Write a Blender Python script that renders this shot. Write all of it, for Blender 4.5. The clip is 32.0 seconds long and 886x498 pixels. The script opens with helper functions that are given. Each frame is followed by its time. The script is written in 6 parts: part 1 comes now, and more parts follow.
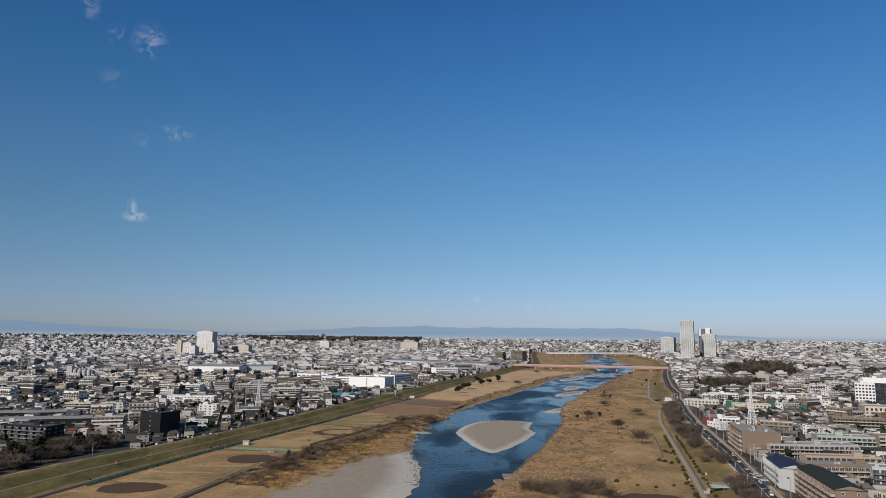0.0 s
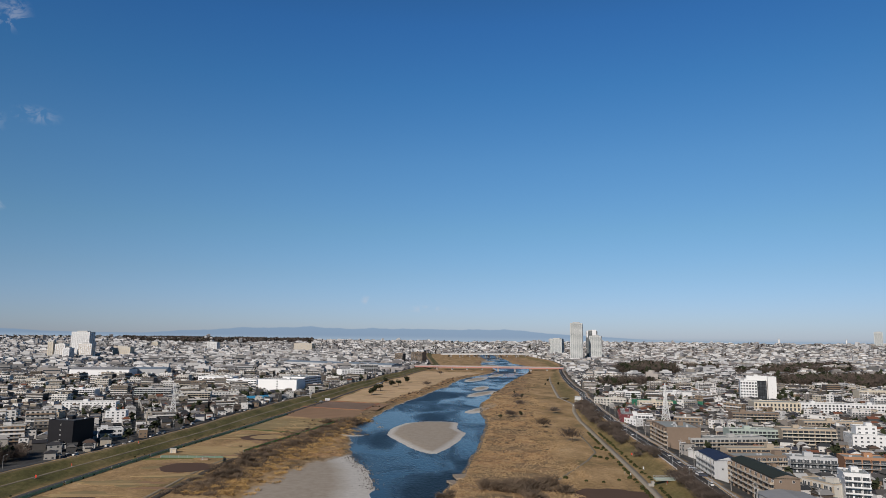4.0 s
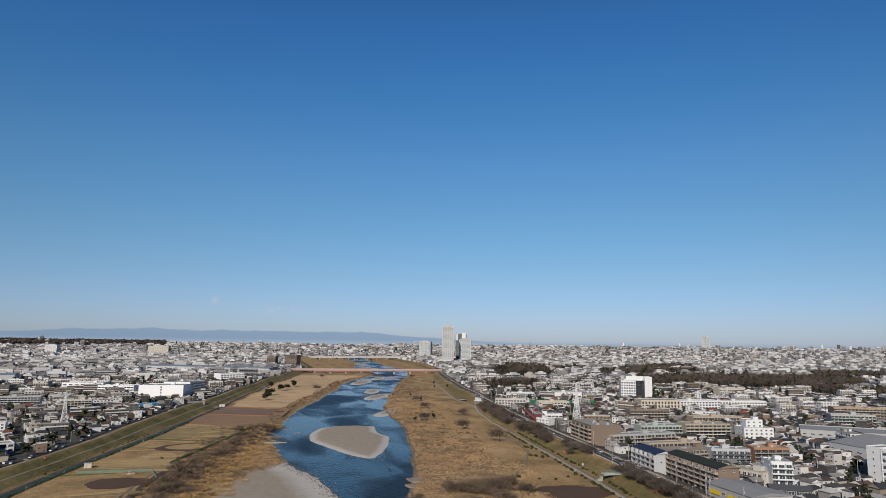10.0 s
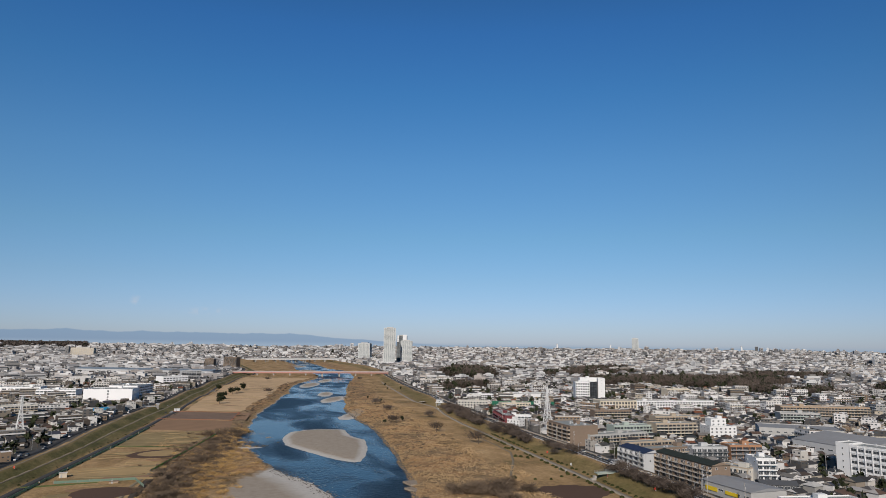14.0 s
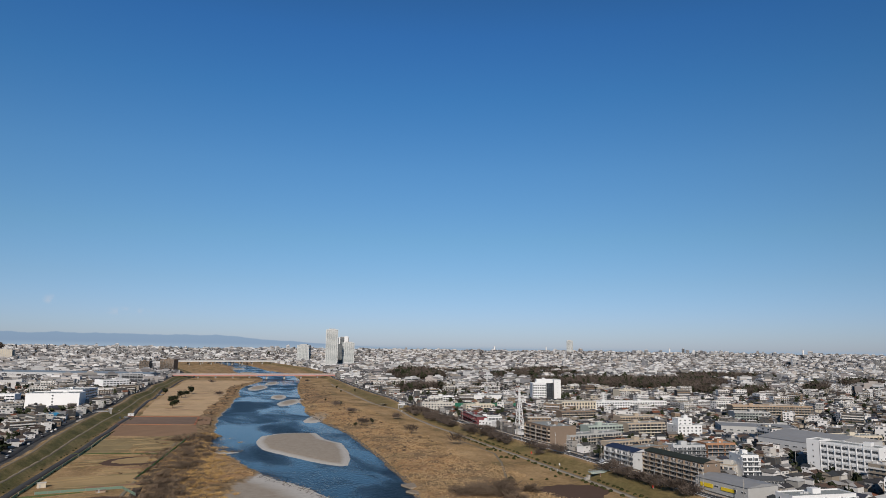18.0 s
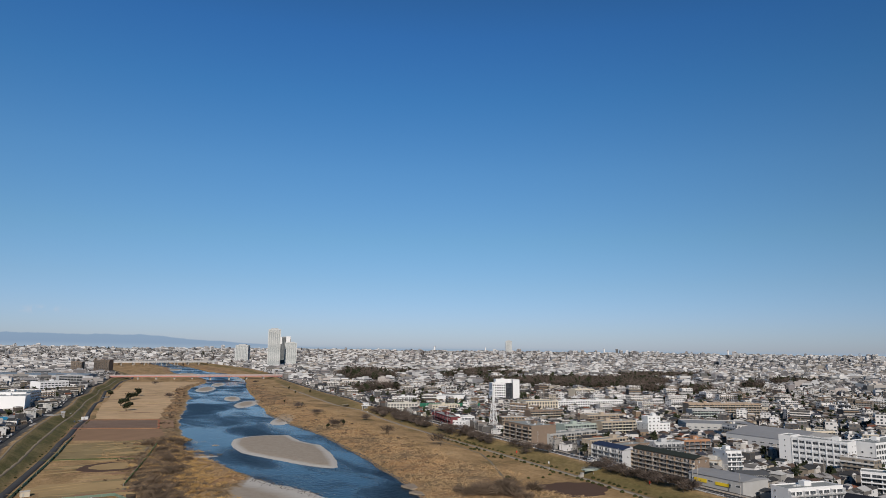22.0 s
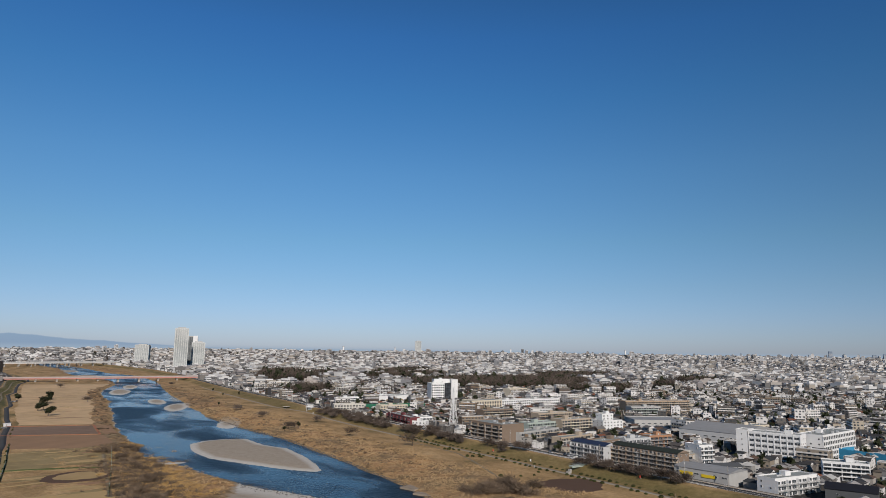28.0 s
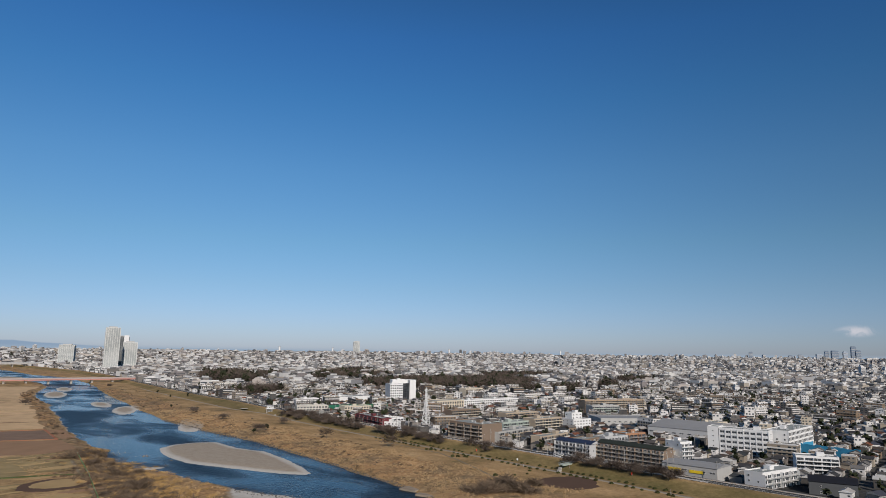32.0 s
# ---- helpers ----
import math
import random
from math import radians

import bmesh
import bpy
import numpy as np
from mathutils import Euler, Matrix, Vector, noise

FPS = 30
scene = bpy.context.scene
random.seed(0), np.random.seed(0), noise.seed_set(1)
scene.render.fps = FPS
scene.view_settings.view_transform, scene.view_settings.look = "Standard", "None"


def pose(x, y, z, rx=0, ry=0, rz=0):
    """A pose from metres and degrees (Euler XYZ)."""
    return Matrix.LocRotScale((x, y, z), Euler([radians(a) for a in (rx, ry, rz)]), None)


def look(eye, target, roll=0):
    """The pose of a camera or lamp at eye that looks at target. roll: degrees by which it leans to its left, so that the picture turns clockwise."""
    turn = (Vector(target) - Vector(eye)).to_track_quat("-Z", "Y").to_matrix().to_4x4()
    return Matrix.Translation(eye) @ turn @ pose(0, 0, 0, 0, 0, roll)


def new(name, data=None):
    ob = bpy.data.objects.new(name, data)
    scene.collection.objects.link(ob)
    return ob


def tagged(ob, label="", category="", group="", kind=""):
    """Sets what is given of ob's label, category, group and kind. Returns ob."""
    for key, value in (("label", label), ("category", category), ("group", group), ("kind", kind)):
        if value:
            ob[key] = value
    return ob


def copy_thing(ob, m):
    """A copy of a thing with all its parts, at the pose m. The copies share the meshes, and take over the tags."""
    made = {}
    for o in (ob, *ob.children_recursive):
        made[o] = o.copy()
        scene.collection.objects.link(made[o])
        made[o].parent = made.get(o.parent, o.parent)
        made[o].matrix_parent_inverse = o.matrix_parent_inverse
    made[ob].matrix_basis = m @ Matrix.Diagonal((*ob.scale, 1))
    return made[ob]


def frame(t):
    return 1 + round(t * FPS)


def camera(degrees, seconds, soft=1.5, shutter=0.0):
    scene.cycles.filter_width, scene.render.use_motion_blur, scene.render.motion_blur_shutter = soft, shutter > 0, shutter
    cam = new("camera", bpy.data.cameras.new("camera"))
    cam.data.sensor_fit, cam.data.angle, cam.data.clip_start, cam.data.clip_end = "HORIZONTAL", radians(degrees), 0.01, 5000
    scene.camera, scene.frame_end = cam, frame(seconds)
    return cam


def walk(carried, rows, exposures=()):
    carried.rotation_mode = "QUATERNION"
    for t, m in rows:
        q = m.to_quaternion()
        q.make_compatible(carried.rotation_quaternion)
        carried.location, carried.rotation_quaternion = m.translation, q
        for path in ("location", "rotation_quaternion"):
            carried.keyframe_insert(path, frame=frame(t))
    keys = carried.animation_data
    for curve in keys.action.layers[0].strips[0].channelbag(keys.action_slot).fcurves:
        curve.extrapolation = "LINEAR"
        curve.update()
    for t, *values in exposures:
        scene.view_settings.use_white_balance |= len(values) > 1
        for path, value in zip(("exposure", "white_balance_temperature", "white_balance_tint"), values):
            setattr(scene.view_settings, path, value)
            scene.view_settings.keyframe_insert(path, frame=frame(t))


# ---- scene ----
cam = camera(68.56, 32.0, soft=0.8)
PATH = [
    (0, (151.76, -13.27, 88.01), (136.199, 84.601, 101.368), 0.50),
    (1, (141.27, -14.66, 88.00), (130.048, 83.791, 101.482), 0.53),
    (2, (130.55, -15.71, 87.99), (123.623, 83.119, 101.603), 0.55),
    (3, (119.70, -16.37, 87.98), (117.034, 82.662, 101.620), 0.57),
    (6, (86.89, -15.78, 87.90), (95.902, 82.836, 101.820), 0.62),
    (7, (76.00, -14.72, 87.87), (88.787, 83.456, 101.941), 0.64),
    (8, (65.16, -13.25, 87.83), (81.652, 84.372, 101.929), 0.65),
    (9, (54.39, -11.38, 87.78), (74.334, 85.568, 102.038), 0.67),
    (10, (43.69, -9.15, 87.73), (66.419, 87.181, 102.018), 0.68),
    (11, (33.07, -6.58, 87.68), (58.318, 89.099, 102.121), 0.70),
    (12, (22.52, -3.69, 87.62), (50.270, 91.282, 102.111), 0.71),
    (13, (12.05, -0.52, 87.55), (42.289, 93.671, 102.186), 0.72),
    (14, (1.66, 2.92, 87.48), (34.349, 96.282, 102.166), 0.73),
    (16.5, (-23.96, 12.59, 87.28), (14.684, 103.591, 102.273), 0.76),
    (17, (-29.01, 14.69, 87.24), (10.748, 105.202, 102.271), 0.77),
    (18, (-39.05, 19.06, 87.14), (3.058, 108.496, 102.233), 0.77),
    (19, (-48.96, 23.64, 87.05), (-4.589, 111.972, 102.169), 0.78),
    (20, (-58.75, 28.45, 86.95), (-12.208, 115.647, 102.121), 0.79),
    (21, (-68.39, 33.49, 86.84), (-19.695, 119.492, 102.051), 0.80),
    (22, (-77.87, 38.76, 86.73), (-27.029, 123.506, 101.988), 0.80),
    (23, (-87.17, 44.28, 86.61), (-34.228, 127.725, 101.912), 0.81),
    (24, (-96.28, 50.07, 86.49), (-41.207, 132.108, 101.853), 0.81),
    (25, (-105.19, 56.12, 86.36), (-48.109, 136.776, 101.757), 0.82),
    (28, (-130.65, 75.95, 85.95), (-67.629, 152.039, 101.429), 0.82),
    (29, (-138.75, 83.10, 85.80), (-73.850, 157.562, 101.388), 0.82),
    (30, (-146.71, 90.47, 85.65), (-79.895, 163.236, 101.179), 0.82),
    (31, (-154.57, 98.03, 85.49), (-85.933, 169.052, 101.107), 0.82),
    (32, (-162.42, 105.70, 85.33), (-91.954, 174.905, 101.000), 0.82),
]
walk(cam, [(t, look(eye, target, roll)) for t, eye, target, roll in PATH])

# ---------- sky, sun ----------
SUN_EL, SUN_AZ = radians(30), radians(207)      # azimuth measured clockwise from +y
world = bpy.data.worlds.new("world")
scene.world = world
world.use_nodes = True
wt = world.node_tree
wt.nodes.clear()
w_out = wt.nodes.new("ShaderNodeOutputWorld")
w_bg = wt.nodes.new("ShaderNodeBackground")
w_sky = wt.nodes.new("ShaderNodeTexSky")
w_sky.sky_type = "NISHITA"
w_sky.sun_disc = False
w_sky.sun_elevation, w_sky.sun_rotation = SUN_EL, SUN_AZ
w_sky.altitude, w_sky.air_density, w_sky.dust_density, w_sky.ozone_density = 100, 1.0, 0.3, 2.0
w_bg.inputs["Strength"].default_value = 0.10


def wnode(kind, *inputs, op=None, **vals):
    n = wt.nodes.new("ShaderNode" + kind)
    if op:
        n.operation = op
    for k, v in enumerate(inputs):
        if v is None:
            continue
        if isinstance(v, bpy.types.NodeSocket):
            wt.links.new(v, n.inputs[k])
        else:
            n.inputs[k].default_value = v
    for k, v in vals.items():
        n.inputs[k.replace("_", " ")].default_value = v
    return n


def wmath(op, *a):
    return wnode("Math", *a, op=op).outputs[0]


def wrange(v, a, b, c, d):
    n = wnode("MapRange", v, a, b, c, d)
    n.interpolation_type = "SMOOTHSTEP"
    return n.outputs[0]


def wmix(fac, a, b):
    n = wt.nodes.new("ShaderNodeMix")
    n.data_type = "RGBA"
    for sock, v in ((n.inputs[0], fac), (n.inputs["A"], a), (n.inputs["B"], b)):
        if isinstance(v, bpy.types.NodeSocket):
            wt.links.new(v, sock)
        else:
            sock.default_value = v if sock.type == "VALUE" else (*v, 1)
    return n.outputs["Result"]


w_dir = wt.nodes.new("ShaderNodeTexCoord").outputs["Generated"]
wt.links.new(w_dir, w_sky.inputs[0])
w_sep = wt.nodes.new("ShaderNodeSeparateXYZ")
wt.links.new(w_dir, w_sep.inputs[0])
w_x, w_y, w_z = w_sep.outputs
w_ramp = wt.nodes.new("ShaderNodeValToRGB")     # a clear, dry winter sky: deeper blue than the model's
wt.links.new(w_z, w_ramp.inputs[0])
SKY_TINT = ((0.0, (.45, .552, .92)), (0.045, (.46, .570, .88)), (0.095, (.456, .595, .80)), (0.163, (.438, .647, .797)), (0.264, (.392, .688, .89)), (0.37, (.290, .672, .957)), (0.45, (.250, .638, 1.0)), (0.6, (.21, .50, .78)), (0.75, (.17, .34, .50)), (1.0, (.16, .30, .44)))
w_stops = w_ramp.color_ramp.elements
while len(w_stops) < len(SKY_TINT):
    w_stops.new(0.5)
for i, (p, c) in enumerate(SKY_TINT):
    w_stops[i].position = p
for i, (p, c) in enumerate(SKY_TINT):
    w_stops[i].position, w_stops[i].color = p, (*c, 1)
# the sky is paler up the river than to its sides
w_side = wnode("VectorMath", w_dir, (math.sin(radians(9)), math.cos(radians(9)), 0.0), op="DOT_PRODUCT").outputs["Value"]
w_tint = wnode("VectorMath", w_ramp.outputs[0], op="SCALE", Scale=1.0)
w_fade = wmath("MULTIPLY", wrange(w_side, 0.20, 1.0, 0.79, 1.04), wrange(w_side, -0.4, 0.35, 0.5, 1.0))
w_low = wrange(w_z, 0.0, 0.25, 0.45, 0.0)
wt.links.new(wmath("ADD", wmath("MULTIPLY", w_fade, wmath("SUBTRACT", 1.0, w_low)), w_low), w_tint.inputs["Scale"])
w_col = wnode("VectorMath", w_sky.outputs[0], w_tint.outputs[0], op="MULTIPLY").outputs[0]
# a few small wisps of cloud: azimuth, elevation, half width, half height (degrees), strength
w_az = wmath("ARCTAN2", w_x, w_y)
w_el = wmath("ARCSINE", w_z)
w_puff = wnode("TexNoise", w_dir, Scale=55.0, Detail=7.0, Roughness=0.62, Distortion=0.9).outputs["Fac"]
CLOUDS = ((-34.6, 23.0, 1.6, 1.6, .30), (-37.0, 23.1, .9, 1.3, .16), (-39.1, 24.7, 1.0, 1.8, .16), (-37.0, 19.8, 1.4, 1.4, .08), (-32.3, 16.2, 2.0, .9, .20), (-34.8, 15.4, 1.0, 1.0, .10), (-34.7, 9.35, 1.25, .62, .60), (-35.0, 10.1, .5, .95, .38), (-5.9, 3.3, .6, .5, .45), (-.6, 2.55, 2.2, .45, .30), (77.9, 1.95, 1.7, .55, 1.0))
for az, el, hw, hh, much in CLOUDS:
    dx = wmath("MULTIPLY", wmath("SUBTRACT", w_az, radians(az)), math.cos(radians(el)) / radians(hw))
    dy = wmath("MULTIPLY", wmath("SUBTRACT", w_el, radians(el)), 1 / radians(hh))
    far = wmath("SQRT", wmath("ADD", wmath("MULTIPLY", dx, dx), wmath("MULTIPLY", dy, dy)))
    shape = wmath("MULTIPLY", wrange(far, 1.0, 0.1, 0.0, 1.0), wrange(w_puff, .36 if much > .35 else .46, .62, 0.0, much))
    w_col = wmix(shape, w_col, (5.6, 5.7, 6.3))
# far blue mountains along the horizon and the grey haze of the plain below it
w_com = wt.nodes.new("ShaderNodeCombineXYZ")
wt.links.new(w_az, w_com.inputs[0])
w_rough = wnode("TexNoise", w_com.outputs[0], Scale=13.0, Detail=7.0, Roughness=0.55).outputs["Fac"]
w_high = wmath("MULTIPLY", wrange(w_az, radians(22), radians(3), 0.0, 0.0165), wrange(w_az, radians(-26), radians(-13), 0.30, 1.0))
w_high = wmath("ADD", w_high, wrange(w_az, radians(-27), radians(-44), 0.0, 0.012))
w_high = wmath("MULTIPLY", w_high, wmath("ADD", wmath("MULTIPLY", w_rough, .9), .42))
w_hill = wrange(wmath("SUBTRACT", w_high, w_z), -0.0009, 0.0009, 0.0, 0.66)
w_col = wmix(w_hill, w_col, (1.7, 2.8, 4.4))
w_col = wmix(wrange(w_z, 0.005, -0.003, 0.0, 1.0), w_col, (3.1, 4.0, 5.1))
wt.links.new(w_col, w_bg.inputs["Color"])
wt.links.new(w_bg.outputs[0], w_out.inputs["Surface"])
sun = new("sun", bpy.data.lights.new("sun", "SUN"))
sun.data.energy, sun.data.angle, sun.data.color = 3.9, radians(0.53), (1.0, 0.912, 0.83)
sun_dir = Vector((math.sin(SUN_AZ) * math.cos(SUN_EL), math.cos(SUN_AZ) * math.cos(SUN_EL), math.sin(SUN_EL)))
sun.matrix_world = look((0, 0, 600), Vector((0, 0, 600)) - sun_dir)
scene.view_settings.exposure = 0.0

# ---------- materials ----------
def mat(name, col, rough=0.8, var=0.18, scale=0.6, metal=0.0, bump=0.0, bump_scale=3.0, per_object=0.0, per_island=0.0, spec=0.12):
    """A painted or mineral surface: base colour with stains at two scales, optional fine relief and object-to-object variation."""
    m = bpy.data.materials.new(name)
    m.use_nodes = True
    nt = m.node_tree
    b = nt.nodes["Principled BSDF"]
    b.inputs["Roughness"].default_value = rough
    b.inputs["Metallic"].default_value = metal
    b.inputs["Specular IOR Level"].default_value = spec
    tc = nt.nodes.new("ShaderNodeTexCoord")
    n1 = nt.nodes.new("ShaderNodeTexNoise")
    n1.inputs["Scale"].default_value = scale
    n1.inputs["Detail"].default_value = 5
    n2 = nt.nodes.new("ShaderNodeTexNoise")
    n2.inputs["Scale"].default_value = scale * 0.12
    n2.inputs["Detail"].default_value = 2
    add = nt.nodes.new("ShaderNodeMath")
    add.operation = "ADD"
    for n in (n1, n2):
        nt.links.new(tc.outputs["Object"], n.inputs["Vector"])
    nt.links.new(n1.outputs["Fac"], add.inputs[0])
    nt.links.new(n2.outputs["Fac"], add.inputs[1])
    last = add
    if per_object or per_island:
        if per_object:
            src = nt.nodes.new("ShaderNodeObjectInfo").outputs["Random"]
            amount = per_object
        else:
            src = nt.nodes.new("ShaderNodeNewGeometry").outputs["Random Per Island"]
            amount = per_island
        ma = nt.nodes.new("ShaderNodeMath")
        ma.operation = "MULTIPLY_ADD"
        ma.inputs[1].default_value = amount / max(var, 0.01)
        nt.links.new(src, ma.inputs[0])
        nt.links.new(last.outputs[0], ma.inputs[2])
        last = ma
    mr = nt.nodes.new("ShaderNodeMapRange")
    mr.inputs["From Min"].default_value = 0.4
    mr.inputs["From Max"].default_value = 1.6 + (per_object + per_island) / max(var, 0.01)
    tot = var + per_object + per_island
    mr.inputs["To Min"].default_value = 1 - tot
    mr.inputs["To Max"].default_value = 1 + tot
    nt.links.new(last.outputs[0], mr.inputs["Value"])
    mul = nt.nodes.new("ShaderNodeVectorMath")
    mul.operation = "SCALE"
    mul.inputs[0].default_value = col
    nt.links.new(mr.outputs[0], mul.inputs["Scale"])
    nt.links.new(mul.outputs[0], b.inputs["Base Color"])
    if bump:
        bp = nt.nodes.new("ShaderNodeBump")
        bp.inputs["Strength"].default_value = bump
        nb = nt.nodes.new("ShaderNodeTexNoise")
        nb.inputs["Scale"].default_value = bump_scale
        nb.inputs["Detail"].default_value = 4
        nt.links.new(tc.outputs["Object"], nb.inputs["Vector"])
        nt.links.new(nb.outputs["Fac"], bp.inputs["Height"])
        nt.links.new(bp.outputs[0], b.inputs["Normal"])
    return m


def palette_mat(name, cols, rough=0.85, var=0.12, island=True):
    """A surface whose colour is picked from a palette, house by house."""
    m = mat(name, (1, 1, 1), rough, var, 0.5)
    nt = m.node_tree
    src = nt.nodes.new("ShaderNodeNewGeometry").outputs["Random Per Island"] if island else nt.nodes.new("ShaderNodeObjectInfo").outputs["Random"]
    ramp = nt.nodes.new("ShaderNodeValToRGB")
    ramp.color_ramp.interpolation = "CONSTANT"
    el = ramp.color_ramp.elements
    while len(el) < len(cols):
        el.new(0.5)
    for i, c in enumerate(cols):
        el[i].position = i / len(cols)
        el[i].color = (*c, 1)
    nt.links.new(src, ramp.inputs[0])
    mul = next(n for n in nt.nodes if n.bl_idname == "ShaderNodeVectorMath")
    nt.links.new(ramp.outputs[0], mul.inputs[0])
    return m


WALLS = [(.66, .65, .62), (.30, .26, .21), (.72, .71, .69), (.17, .145, .12), (.46, .41, .33), (.76, .75, .73), (.11, .085, .07), (.34, .335, .32), (.27, .20, .14), (.58, .56, .52), (.09, .088, .087), (.68, .67, .65), (.16, .15, .14), (.40, .38, .35), (.74, .73, .70), (.60, .585, .56), (.10, .095, .09), (.24, .22, .20), (.74, .73, .72), (.70, .70, .69)]
ROOFS = [(.055, .055, .06), (.09, .085, .085), (.04, .04, .045), (.13, .125, .12), (.075, .06, .052), (.05, .05, .052), (.055, .06, .08), (.11, .075, .06), (.34, .33, .32), (.065, .065, .065), (.19, .08, .05), (.045, .05, .055), (.24, .235, .23), (.07, .07, .07), (.16, .155, .15), (.44, .44, .43)]
M = {}
WALLS = [(r * .91, g * .91, b * .92) for r, g, b in WALLS]
M["wall_mix"] = palette_mat("house_render", WALLS)
M["roof_mix"] = palette_mat("house_roof_tiles", ROOFS, 0.85)
M["wall_obj"] = palette_mat("house_wall_paint", WALLS, island=False)
M["roof_obj"] = palette_mat("house_roof_slate", ROOFS, 0.8, island=False)
# far walls are paler and greyer: some haze is put into their colours
M["wall_far"] = palette_mat("distant_hazed_render", [(0.54, 0.54, 0.54), (0.38, 0.37, 0.37), (0.63, 0.63, 0.63), (0.28, 0.27, 0.26), (0.47, 0.44, 0.42), (0.66, 0.66, 0.66), (0.22, 0.21, 0.21), (0.57, 0.57, 0.57), (0.35, 0.32, 0.30), (0.61, 0.60, 0.59), (0.17, 0.17, 0.17), (0.31, 0.31, 0.32)])
M["wall_east"] = palette_mat("distant_grey_render", [(0.56, 0.56, 0.56), (0.36, 0.34, 0.32), (0.63, 0.63, 0.63), (0.25, 0.23, 0.23), (0.45, 0.41, 0.38), (0.67, 0.67, 0.67), (0.20, 0.19, 0.18), (0.54, 0.54, 0.54), (0.34, 0.31, 0.27), (0.14, 0.14, 0.14), (0.59, 0.59, 0.58), (0.27, 0.27, 0.28)])
M["roof_far"] = palette_mat("distant_roofs", [(.07, .07, .075), (.13, .13, .13), (.055, .055, .06), (.20, .20, .20), (.10, .085, .075), (.16, .165, .17), (.08, .08, .085), (.28, .28, .28)], 0.85)
M["flat_mix"] = palette_mat("flat_roof_membrane", [(.34, .34, .34), (.23, .23, .24), (.44, .44, .44), (.29, .31, .30), (.17, .18, .19), (.66, .66, .65)])
M["glass"] = mat("window_glass", (.055, .062, .07), 0.15, 0.3, 0.3, per_island=0.4, spec=0.3)
M["glass_far"] = mat("distant_window_glass", (.06, .07, .08), 0.35, 0.3, 0.3, per_island=0.5)
M["white"] = mat("white_painted_concrete", (.73, .735, .735), 0.75, 0.06, 0.3)
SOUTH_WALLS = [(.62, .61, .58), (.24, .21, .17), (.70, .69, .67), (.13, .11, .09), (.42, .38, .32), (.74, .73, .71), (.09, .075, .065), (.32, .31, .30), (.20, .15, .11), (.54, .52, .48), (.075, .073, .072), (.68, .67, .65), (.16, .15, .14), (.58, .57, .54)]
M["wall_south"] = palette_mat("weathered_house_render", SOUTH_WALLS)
M["brightwhite"] = mat("fresh_white_sheet_cladding", (.86, .865, .87), 0.6, 0.04, 0.1)
M["goldgrass"] = mat("golden_tall_grass", (.46, .30, .125), 0.95, 0.3, 0.06, per_island=0.25)
M["offwhite"] = mat("off_white_tile_cladding", (.54, .52, .475), 0.7, 0.08, 0.3)
M["cream"] = mat("cream_render", (.58, .52, .42), 0.8, 0.08, 0.3)
M["beige"] = mat("beige_tile_cladding", (.43, .36, .28), 0.75, 0.1, 0.4)
M["tan"] = mat("tan_brick_tile", (.38, .29, .21), 0.8, 0.12, 0.5)
M["brown"] = mat("brown_tile_cladding", (.225, .172, .132), 0.75, 0.12, 0.5)
M["orange"] = mat("orange_brick_tile", (.38, .21, .125), 0.8, 0.12, 0.5)
M["grey"] = mat("grey_concrete", (.42, .42, .41), 0.85, 0.12, 0.3)
M["lightgrey"] = mat("light_grey_panel", (.47, .48, .49), 0.7, 0.08, 0.3)
M["darkgrey"] = mat("dark_grey_panel", (.10, .105, .11), 0.6, 0.15, 0.3)
M["black"] = mat("black_cladding", (.022, .022, .025), 0.5, 0.2, 0.3)
M["palegreen"] = mat("pale_green_paint", (.38, .44, .40), 0.75, 0.08, 0.3)
M["greenroof"] = mat("green_metal_roof", (.035, .042, .034), 0.75, 0.15, 0.4)
M["blueroof"] = mat("dark_blue_tile_roof", (.028, .042, .085), 0.75, 0.15, 0.5)
M["brightblue"] = mat("bright_blue_sheet_metal", (.05, .27, .46), 0.5, 0.12, 0.4)
M["netgreen"] = mat("green_net", (.03, .14, .09), 0.8, 0.2, 0.3)
M["redroof"] = mat("terracotta_tile_roof", (.40, .13, .06), 0.7, 0.15, 0.8)
M["maroon"] = mat("maroon_paint", (.15, .045, .05), 0.6, 0.15, 0.4)
M["metalroof"] = mat("grey_metal_roof", (.28, .285, .29), 0.7, 0.12, 0.3)
M["steel"] = mat("galvanised_steel", (.50, .52, .53), 0.5, 0.1, 0.5, metal=0.5)
M["dirtpath"] = mat("trodden_earth_path", (.24, .20, .14), 0.95, 0.2, 0.3)
M["towergrey"] = mat("light_grey_tower_panel", (.56, .575, .565), 0.6, 0.06, 0.05)
M["towerdark"] = mat("tower_window_strip", (.24, .27, .28), 0.45, 0.15, 0.05)
M["bluegrey"] = mat("blue_grey_metal_roof", (.21, .26, .31), 0.65, 0.12, 0.1)
M["pinkgrey"] = mat("faded_pinkish_parapet", (.42, .35, .335), 0.7, 0.1, 0.05)
M["pink"] = mat("faded_red_girder_paint", (.50, .24, .21), 0.6, 0.1, 0.05)
M["concrete"] = mat("weathered_concrete", (.38, .36, .33), 0.9, 0.15, 0.2)
M["asphalt"] = mat("asphalt", (.07, .07, .07), 0.9, 0.25, 0.3)
M["path"] = mat("pale_gravel_path", (.33, .29, .23), 0.95, 0.15, 0.3)
M["dirt"] = mat("dark_infield_dirt", (.11, .07, .05), 0.95, 0.12, 0.15)
M["browndirt"] = mat("bare_brown_soil", (.30, .19, .115), 0.95, 0.22, 0.06)
M["claycourt"] = mat("dark_tilled_soil", (.215, .15, .11), 0.95, 0.3, 0.12)
